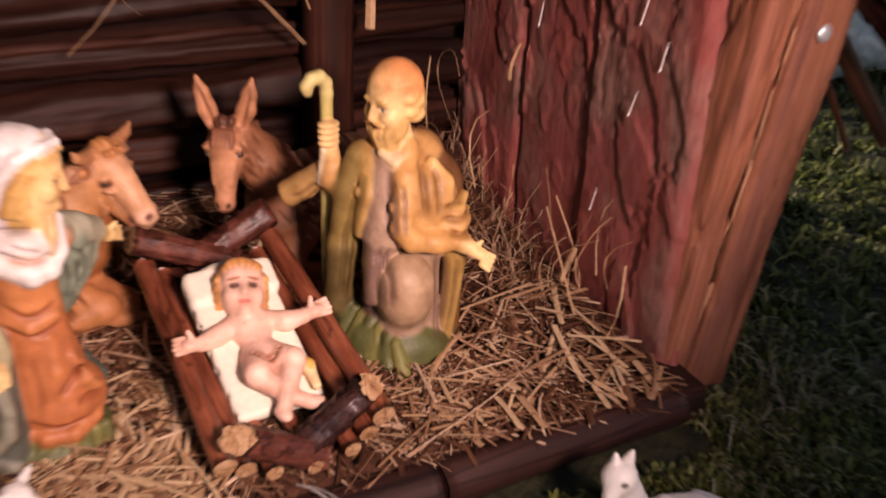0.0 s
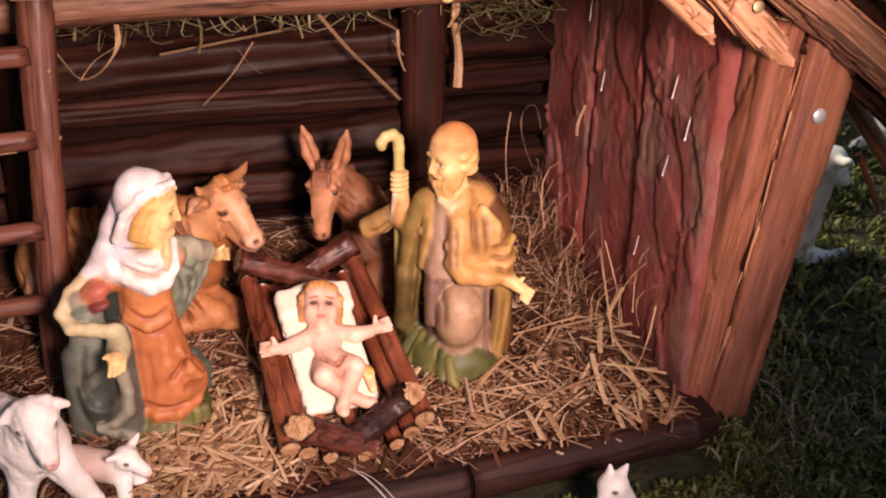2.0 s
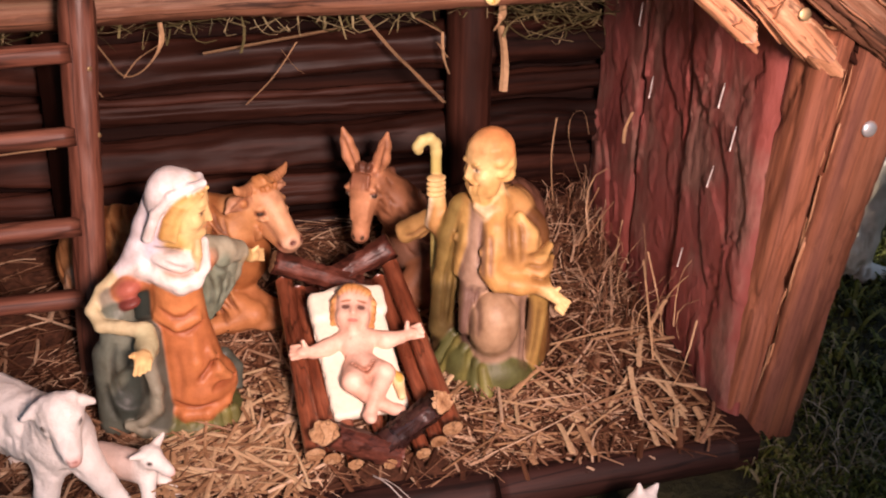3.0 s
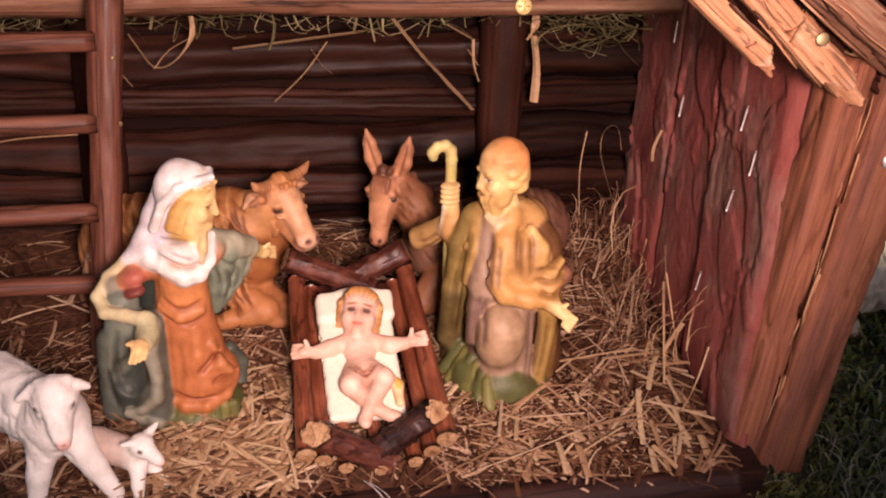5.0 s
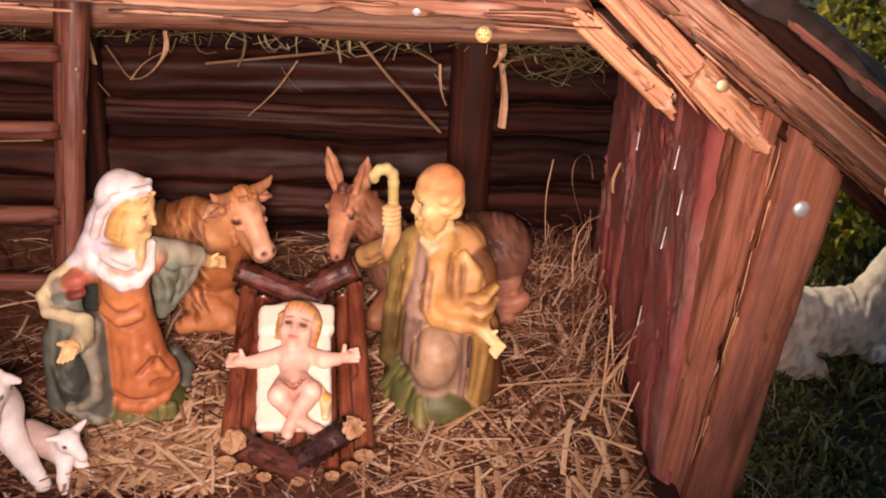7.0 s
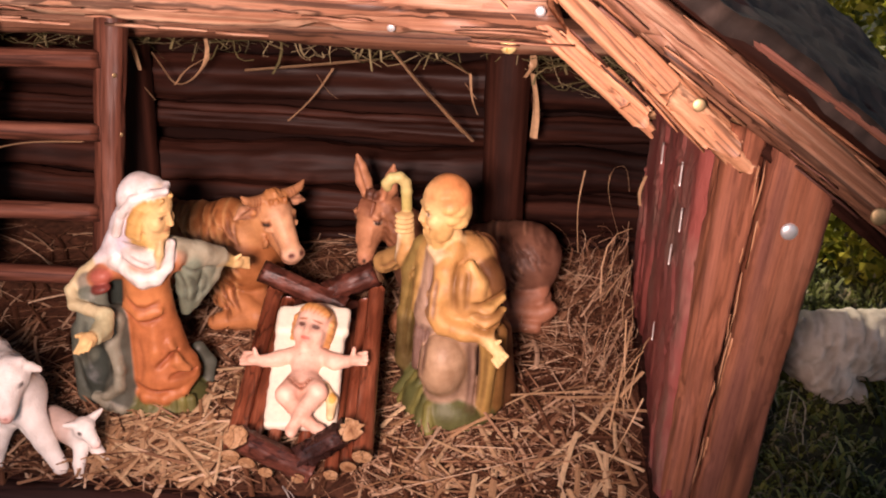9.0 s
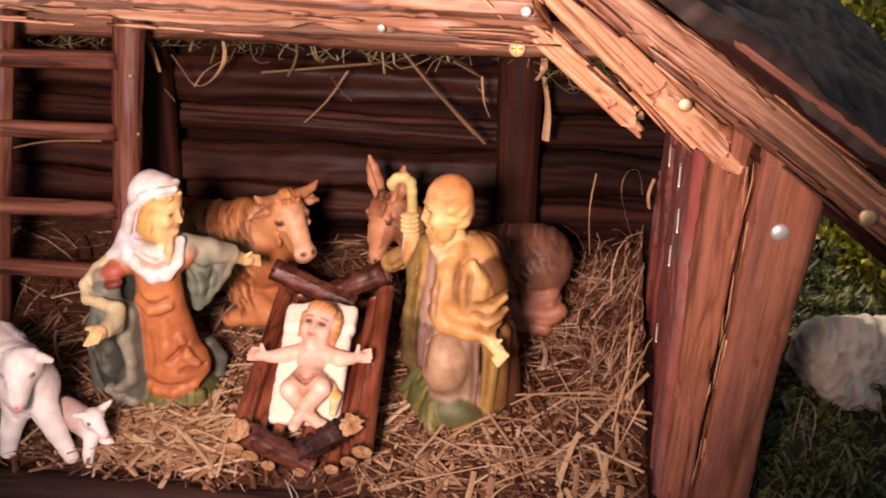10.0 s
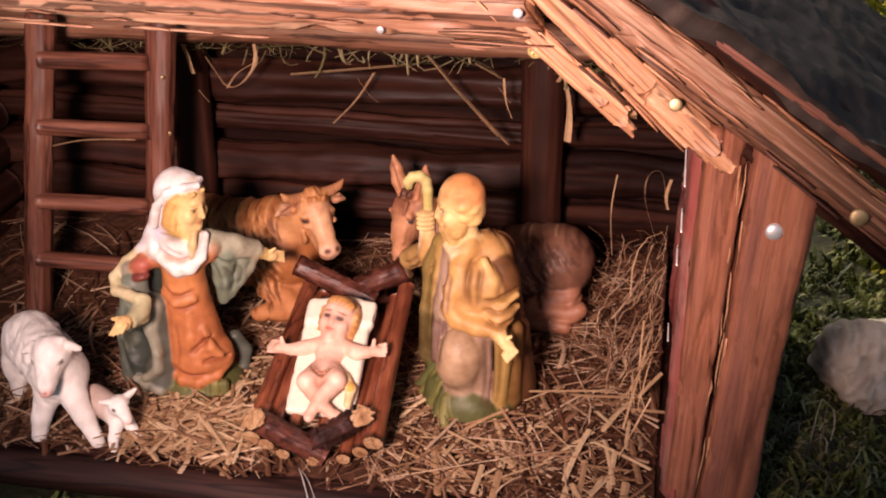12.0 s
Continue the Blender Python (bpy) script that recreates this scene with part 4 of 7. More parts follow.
HAIR_B = (0.62, 0.30, 0.10)
infant_head = face(SKIN_P, (0.70, 0.25, 0.19), (0.16, 0.08, 0.06), (0.34, 0.13, 0.06)) + [
    ell((0, -0.35, -0.35), (0.86, 0.78, 0.8), SKIN_P, k=0.3), ell((0, -0.5, 0.5), (0.8, 0.62, 0.62), SKIN_P, k=0.25),
    *[dab((0.4 * q, -1.0, 0.1), (0.22, 0.4, 0.11), (0.13, 0.06, 0.045), (0, 6 * q, 0)) for q in (-1, 1)], *[dab((0.42 * q, -0.95, 0.42), (0.3, 0.4, 0.065), (0.36, 0.14, 0.07), (0, 10 * q, 0)) for q in (-1, 1)], dab((0, -1.1, -0.6), (0.27, 0.4, 0.1), (0.62, 0.18, 0.13)),
    ell((0, 0.42, 0.42), (1.14, 1.0, 1.08), HAIR_B, k=0.15), ell((0.12, -0.5, 1.08), (0.82, 0.46, 0.3), HAIR_B, (30, 10, 0), 0.15), ell((-0.55, -0.42, 0.98), (0.4, 0.36, 0.26), HAIR_B, (20, -30, 0), 0.12),
    *[ell((1.0 * q, 0.12, -0.12), (0.24, 0.5, 0.85), HAIR_B, (0, 4 * q, 0), 0.25) for q in (-1, 1)],
    *[ell((1.08 * q, -0.18 + 0.08 * i, 0.42 - 0.42 * i), (0.17, 0.2, 0.2), (0.66, 0.34, 0.12), k=0.1) for q in (-1, 1) for i in range(4)],
    *[dab((-0.75 + 0.3 * i, -0.7, 1.15 - 0.05 * abs(i - 2)), (0.028, 0.7, 0.28), (0.46, 0.20, 0.06), (0, 14 * (i - 2), 0)) for i in range(6)],
    *[dab((1.16 * q, -0.1, 0.25 - 0.4 * i), (0.3, 0.4, 0.035), (0.44, 0.19, 0.06), (0, 25 * q, 0)) for q in (-1, 1) for i in range(4)]]
# darker skin: shade painted on a shin and between the thighs, small marks too
SKIN_D = (0.74, 0.42, 0.31)
figure("infant_figurine", [
    *placed(infant_head, pose(-0.66, 0.62, 4.52, -36, 5, -10), 0.93),
    ell((-0.74, -0.95, 3.45), (0.84, 0.95, 0.6), SKIN_P, (27, 0, 2), 0.3), ell((-0.7, -2.1, 3.0), (0.8, 0.85, 0.6), SKIN_P, (27, 0, 2), 0.35), cone((-0.72, 0.2, 4.0), (-0.72, -0.4, 3.7), 0.5, 0.5, SKIN_P, 0.15),
    *limb([(-1.4, -0.55, 3.6), (-2.2, -0.95, 3.5), (-2.95, -1.3, 3.55)], (0.45, 0.42, 0.33), SKIN_P, 0.2), ell((-3.35, -1.45, 3.68), (0.48, 0.34, 0.27), SKIN_P, (0, 14, 20), 0.14),
    *[cone((-3.55, -1.62 + 0.17 * i, 3.6 + 0.08 * i), (-4.05 + 0.05 * abs(i - 1), -1.78 + 0.19 * i, 3.62 + 0.1 * i), 0.14, 0.11, SKIN_P, 0.06) for i in range(4)], cone((-3.25, -1.4, 3.85), (-3.4, -1.25, 4.22), 0.14, 0.11, SKIN_P, 0.08),
    *limb([(0.02, -0.6, 3.6), (0.75, -0.95, 3.58), (1.45, -1.2, 3.82)], (0.45, 0.42, 0.33), SKIN_P, 0.2), ell((1.85, -1.3, 4.0), (0.48, 0.32, 0.28), SKIN_P, (0, -20, -10), 0.14),
    *[cone((2.05, -1.45 + 0.15 * i, 3.92 + 0.08 * i), (2.52 - 0.05 * abs(i - 1), -1.58 + 0.17 * i, 4.0 + 0.12 * i), 0.14, 0.11, SKIN_P, 0.06) for i in range(4)], cone((1.75, -1.22, 4.15), (1.8, -1.05, 4.55), 0.14, 0.11, SKIN_P, 0.08),
    *limb([(-1.0, -2.4, 2.95), (-1.3, -3.45, 3.1)], (0.66, 0.56), SKIN_P, 0.2), *limb([(-1.3, -3.5, 3.0), (-0.35, -4.3, 2.4), (0.4, -4.8, 2.15)], (0.48, 0.38, 0.28), SKIN_D, 0.12),
    *limb([(-0.3, -2.4, 2.95), (0.25, -3.2, 3.2)], (0.68, 0.54), SKIN_P, 0.2), *limb([(0.25, -3.25, 3.1), (-0.3, -4.2, 2.7), (-0.65, -4.8, 2.2)], (0.5, 0.42, 0.3), SKIN_P, 0.1), ell((-0.5, -3.2, 2.75), (0.5, 0.7, 0.45), SKIN_D, (20, 0, 0), 0.2),
    ell((-0.75, -5.0, 2.05), (0.32, 0.48, 0.27), SKIN_P, (0, 0, 12), 0.12), ell((0.6, -4.85, 2.15), (0.44, 0.32, 0.27), SKIN_P, (0, 0, -20), 0.12),
    *limb([(0.45, -2.3, 2.9), (0.95, -3.0, 2.6), (1.0, -3.9, 2.2)], (0.26, 0.3, 0.2), (0.80, 0.62, 0.34), 0.12), dab((1.0, -3.1, 2.8), (0.2, 0.35, 0.3), (0.70, 0.42, 0.10)),
    *[cut(ell((-1.2 + 0.13 * i, -2.72 - 0.028 * (16 - (i - 4) ** 2), 3.5), (0.09, 0.055, 0.3), (0.34, 0.13, 0.07), (30, 0, 0), 0.04)) for i in range(9)],
    dab((-1.05, -1.1, 4.05), (0.07, 0.07, 0.2), SKIN_D), dab((-0.4, -1.1, 4.05), (0.07, 0.07, 0.2), SKIN_D), dab((-0.7, -2.0, 3.6), (0.06, 0.06, 0.2), SKIN_D),
], RESIN, "painted infant figurine with open arms lying in the manger", "figurine", 0.06)

GREY_B = (0.70, 0.45, 0.17)
man_head = face(SKIN_Y) + [
    ell((0, 0.3, 0.52), (1.1, 1.12, 1.08), (0.70, 0.30, 0.11), k=0.1),
    *[ell((0.9 * math.sin(a), 0.3 - 0.8 * math.cos(a), 0.92), (0.18, 0.18, 0.12), (0.68, 0.32, 0.12), k=0.16) for a in (-1.4, -1.0, -0.6, -0.2, 0.2, 0.6, 1.0, 1.4)],
    ell((0, 0.62, -0.15), (1.02, 0.66, 0.9), GREY_B, k=0.2), *[ell((q * (0.98 - 0.05 * i), 0.15 + 0.25 * (i % 2), 0.3 - 0.32 * i), (0.26, 0.42, 0.26), GREY_B, k=0.1) for q in (-1, 1) for i in range(4)],
    *[ell((0.24 * (i - 2) * (1 - 0.12 * j), -1.02 + 0.08 * abs(i - 2) + 0.06 * j, -1.0 - 0.34 * j), (0.2, 0.32, 0.36), GREY_B, (-10, 7 * (i - 2), 0), 0.1) for i in range(5) for j in range(3)],
    ell((0.58, -0.5, -0.85), (0.32, 0.5, 0.6), GREY_B, k=0.15), ell((-0.58, -0.5, -0.85), (0.32, 0.5, 0.6), GREY_B, k=0.15),
    ell((0.26, -1.17, -0.44), (0.32, 0.14, 0.1), GREY_B, (0, 22, 10), 0.06), ell((-0.26, -1.17, -0.44), (0.32, 0.14, 0.1), GREY_B, (0, -22, -10), 0.06), dab((0, -1.25, -0.66), (0.2, 0.16, 0.08), (0.20, 0.06, 0.03)),
    ell((0.36, -0.92, 0.42), (0.26, 0.12, 0.08), GREY_B, (0, -10, 0), 0.1), ell((-0.36, -0.92, 0.42), (0.26, 0.12, 0.08), GREY_B, (0, 10, 0), 0.1)]
LAV, LAV_D, CLOAK_SHADE, FOLD_SHADE = (0.34, 0.225, 0.15), (0.19, 0.115, 0.09), (0.10, 0.042, 0.017), (0.19, 0.085, 0.022)
MOSS_L = (0.20, 0.19, 0.055)
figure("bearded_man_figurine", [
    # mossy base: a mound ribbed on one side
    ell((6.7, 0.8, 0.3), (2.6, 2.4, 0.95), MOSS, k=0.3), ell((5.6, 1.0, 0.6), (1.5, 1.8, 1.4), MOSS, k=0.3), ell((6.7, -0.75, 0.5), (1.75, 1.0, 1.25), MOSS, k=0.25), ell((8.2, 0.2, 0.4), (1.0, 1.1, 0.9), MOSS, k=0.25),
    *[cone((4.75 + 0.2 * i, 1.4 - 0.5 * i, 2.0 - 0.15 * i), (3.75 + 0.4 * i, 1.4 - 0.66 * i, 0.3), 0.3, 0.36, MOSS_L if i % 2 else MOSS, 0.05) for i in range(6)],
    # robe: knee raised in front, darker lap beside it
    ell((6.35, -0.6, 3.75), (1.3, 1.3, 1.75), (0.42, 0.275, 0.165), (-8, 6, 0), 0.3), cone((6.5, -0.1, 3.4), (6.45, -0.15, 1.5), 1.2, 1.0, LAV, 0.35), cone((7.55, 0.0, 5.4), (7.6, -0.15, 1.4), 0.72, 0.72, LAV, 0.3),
    # the recess beside the knee is painted dark as shade
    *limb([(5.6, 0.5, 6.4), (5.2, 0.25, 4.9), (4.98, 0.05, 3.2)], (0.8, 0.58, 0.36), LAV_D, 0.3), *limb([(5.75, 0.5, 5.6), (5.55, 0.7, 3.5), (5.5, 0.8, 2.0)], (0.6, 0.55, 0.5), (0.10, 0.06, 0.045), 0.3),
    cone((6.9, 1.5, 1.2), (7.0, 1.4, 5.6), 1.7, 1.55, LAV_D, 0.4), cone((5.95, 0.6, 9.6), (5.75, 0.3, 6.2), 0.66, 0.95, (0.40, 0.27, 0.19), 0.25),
    # cloak: back, side hem in front of the heel, shoulder; back and right side painted dark as shade
    cone((7.7, 1.75, 9.0), (8.5, 2.0, 0.7), 1.2, 1.65, CLOAK_SHADE, 0.4, (0.1, 7, 0.2, 1)), cone((9.0, 1.6, 4.6), (9.3, 1.7, 0.7), 0.85, 0.95, CLOAK_SHADE, 0.3),
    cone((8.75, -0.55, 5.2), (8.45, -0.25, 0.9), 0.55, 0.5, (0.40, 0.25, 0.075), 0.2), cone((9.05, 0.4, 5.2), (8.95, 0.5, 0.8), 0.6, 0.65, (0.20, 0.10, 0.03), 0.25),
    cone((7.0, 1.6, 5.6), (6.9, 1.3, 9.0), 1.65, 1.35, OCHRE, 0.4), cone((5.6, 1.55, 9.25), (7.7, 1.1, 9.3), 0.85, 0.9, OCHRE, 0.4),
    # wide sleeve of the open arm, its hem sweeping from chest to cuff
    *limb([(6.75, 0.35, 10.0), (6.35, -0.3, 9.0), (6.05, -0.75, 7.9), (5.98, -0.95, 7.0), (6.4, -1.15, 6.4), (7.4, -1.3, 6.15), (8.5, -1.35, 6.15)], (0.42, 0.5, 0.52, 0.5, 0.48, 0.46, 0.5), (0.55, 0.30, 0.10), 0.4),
    # the sleeve's right side is painted dark brown as shade
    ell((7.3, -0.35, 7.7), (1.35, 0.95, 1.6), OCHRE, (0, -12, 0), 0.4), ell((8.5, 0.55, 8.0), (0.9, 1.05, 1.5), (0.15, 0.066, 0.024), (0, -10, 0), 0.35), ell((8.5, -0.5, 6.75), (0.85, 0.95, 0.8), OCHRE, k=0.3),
    # ridges of the sleeve painted paler as highlights
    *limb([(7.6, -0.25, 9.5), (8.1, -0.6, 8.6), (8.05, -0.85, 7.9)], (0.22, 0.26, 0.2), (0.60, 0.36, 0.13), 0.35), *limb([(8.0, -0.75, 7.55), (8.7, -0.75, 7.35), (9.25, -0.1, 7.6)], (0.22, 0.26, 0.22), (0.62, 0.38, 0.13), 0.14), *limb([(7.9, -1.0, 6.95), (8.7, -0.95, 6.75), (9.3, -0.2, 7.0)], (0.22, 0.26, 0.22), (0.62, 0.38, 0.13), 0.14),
    # cloak falling from the other shoulder, arm raised to the crook, hanging cuff with shade painted inside
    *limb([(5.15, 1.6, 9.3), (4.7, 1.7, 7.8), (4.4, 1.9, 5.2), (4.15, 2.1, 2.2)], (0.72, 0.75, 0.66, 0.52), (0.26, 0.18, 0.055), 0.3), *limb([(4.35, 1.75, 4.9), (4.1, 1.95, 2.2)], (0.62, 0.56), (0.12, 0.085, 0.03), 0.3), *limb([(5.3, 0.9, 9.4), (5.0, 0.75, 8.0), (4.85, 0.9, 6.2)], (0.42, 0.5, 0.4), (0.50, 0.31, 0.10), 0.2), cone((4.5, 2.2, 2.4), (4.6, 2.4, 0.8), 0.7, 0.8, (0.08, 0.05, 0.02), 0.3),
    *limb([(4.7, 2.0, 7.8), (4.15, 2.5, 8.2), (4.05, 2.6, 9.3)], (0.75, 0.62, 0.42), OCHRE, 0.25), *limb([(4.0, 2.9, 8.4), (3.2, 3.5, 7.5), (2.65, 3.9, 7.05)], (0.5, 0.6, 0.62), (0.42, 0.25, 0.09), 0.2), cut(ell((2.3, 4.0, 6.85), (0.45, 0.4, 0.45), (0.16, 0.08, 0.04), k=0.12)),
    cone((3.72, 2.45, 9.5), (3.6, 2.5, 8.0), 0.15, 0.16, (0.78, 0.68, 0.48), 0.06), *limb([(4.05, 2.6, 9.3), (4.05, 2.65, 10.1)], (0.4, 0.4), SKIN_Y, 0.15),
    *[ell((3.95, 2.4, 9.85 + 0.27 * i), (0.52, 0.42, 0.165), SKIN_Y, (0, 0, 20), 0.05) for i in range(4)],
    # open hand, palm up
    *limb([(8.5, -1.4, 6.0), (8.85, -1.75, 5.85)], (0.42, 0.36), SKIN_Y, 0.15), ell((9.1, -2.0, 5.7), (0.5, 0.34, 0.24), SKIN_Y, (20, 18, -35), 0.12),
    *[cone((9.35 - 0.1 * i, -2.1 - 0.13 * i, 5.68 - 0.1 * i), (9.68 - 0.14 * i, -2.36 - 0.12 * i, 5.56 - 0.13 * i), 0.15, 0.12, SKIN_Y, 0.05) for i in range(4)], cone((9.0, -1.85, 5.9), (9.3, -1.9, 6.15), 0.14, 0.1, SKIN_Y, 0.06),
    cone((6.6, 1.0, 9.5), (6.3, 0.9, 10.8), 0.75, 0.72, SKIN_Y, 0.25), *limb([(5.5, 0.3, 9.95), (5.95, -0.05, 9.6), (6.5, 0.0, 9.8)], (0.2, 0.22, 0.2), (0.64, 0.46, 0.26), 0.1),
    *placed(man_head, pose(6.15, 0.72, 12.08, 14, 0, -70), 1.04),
    # dark paint in the folds and under the sleeve deepens their shade
    *pleats([[(6.95, 9.6), (6.85, 8.4), (7.0, 7.2)], [(7.55, 9.3), (7.5, 8.2), (7.55, 7.4)]], 0.16, 0.13, FOLD_SHADE, (-9, 1)), *pleats([[(7.7, 7.75), (8.5, 7.6), (9.4, 7.95)], [(7.7, 7.15), (8.6, 7.02), (9.5, 7.3)], [(7.9, 6.6), (8.6, 6.4), (9.4, 6.65)]], 0.13, 0.16, FOLD_SHADE, (-9, 1.2)),
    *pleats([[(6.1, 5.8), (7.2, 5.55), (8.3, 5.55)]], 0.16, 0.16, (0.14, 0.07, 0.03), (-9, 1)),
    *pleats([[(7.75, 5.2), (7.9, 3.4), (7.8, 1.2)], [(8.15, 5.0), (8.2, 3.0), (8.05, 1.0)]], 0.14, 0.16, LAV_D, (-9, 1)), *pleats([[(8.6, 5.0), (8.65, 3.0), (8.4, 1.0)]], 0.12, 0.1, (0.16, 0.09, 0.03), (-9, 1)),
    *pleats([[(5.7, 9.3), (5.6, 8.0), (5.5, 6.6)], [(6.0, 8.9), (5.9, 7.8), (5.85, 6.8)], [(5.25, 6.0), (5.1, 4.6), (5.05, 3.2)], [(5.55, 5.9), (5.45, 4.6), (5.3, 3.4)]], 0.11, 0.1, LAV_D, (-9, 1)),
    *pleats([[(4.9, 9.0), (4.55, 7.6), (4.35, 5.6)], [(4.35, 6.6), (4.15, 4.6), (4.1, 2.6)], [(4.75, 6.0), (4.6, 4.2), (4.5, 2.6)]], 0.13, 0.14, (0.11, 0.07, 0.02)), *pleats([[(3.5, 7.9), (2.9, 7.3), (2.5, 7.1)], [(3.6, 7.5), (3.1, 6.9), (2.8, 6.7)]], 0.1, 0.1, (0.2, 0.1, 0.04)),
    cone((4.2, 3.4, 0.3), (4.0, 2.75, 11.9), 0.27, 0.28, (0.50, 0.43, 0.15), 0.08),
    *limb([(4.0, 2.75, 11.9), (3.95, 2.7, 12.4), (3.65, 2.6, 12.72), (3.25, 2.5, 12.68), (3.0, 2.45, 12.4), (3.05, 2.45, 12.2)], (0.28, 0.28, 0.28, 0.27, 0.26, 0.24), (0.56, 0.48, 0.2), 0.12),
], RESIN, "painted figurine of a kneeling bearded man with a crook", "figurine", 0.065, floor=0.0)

GOLD = (0.50, 0.28, 0.08)
woman_head = face(SKIN_Y, (0.60, 0.29, 0.13), (0.50, 0.34, 0.17), (0.60, 0.38, 0.15)) + [
    ell((0, 0.42, 0.3), (1.06, 1.05, 1.1), GOLD, k=0.08),
    *[z for q in (-1, 1) for j in range(4) for z in limb([(q * (0.36 + 0.18 * j), -0.72 + 0.22 * j, 1.1 - 0.06 * j), (q * (0.88 + 0.05 * j), -0.25 + 0.18 * j, 0.4), (q * (0.9 + 0.04 * j), -0.05 + 0.16 * j, -0.5), (q * (0.8 + 0.03 * j), -0.05 + 0.16 * j, -1.4)], (0.11, 0.13, 0.15, 0.18), GOLD if j % 2 else (0.66, 0.43, 0.16), 0.07)],
    ell((0, 0.95, 0.35), (1.16, 0.95, 1.28), VEIL, k=0.05), ell((0, 0.25, 1.2), (0.9, 0.8, 0.42), (0.82, 0.78, 0.76), (14, 0, 0), 0.15), cone((0, 0.6, 0.4), (0, 0.75, -2.4), 1.0, 0.8, (0.60, 0.55, 0.62), 0.25),
    *[z for q in (-1, 1) for z in limb([(0, -0.55, 1.42), (q * 0.6, -0.2, 1.36), (q * 1.04, 0.5, 0.8), (q * 1.16, 0.95, -0.3), (q * 1.1, 1.05, -1.6)], (0.17, 0.19, 0.22, 0.24, 0.26), (0.80, 0.76, 0.75), 0.1)]]
RED_FOLD_SHADE = (0.24, 0.062, 0.024)
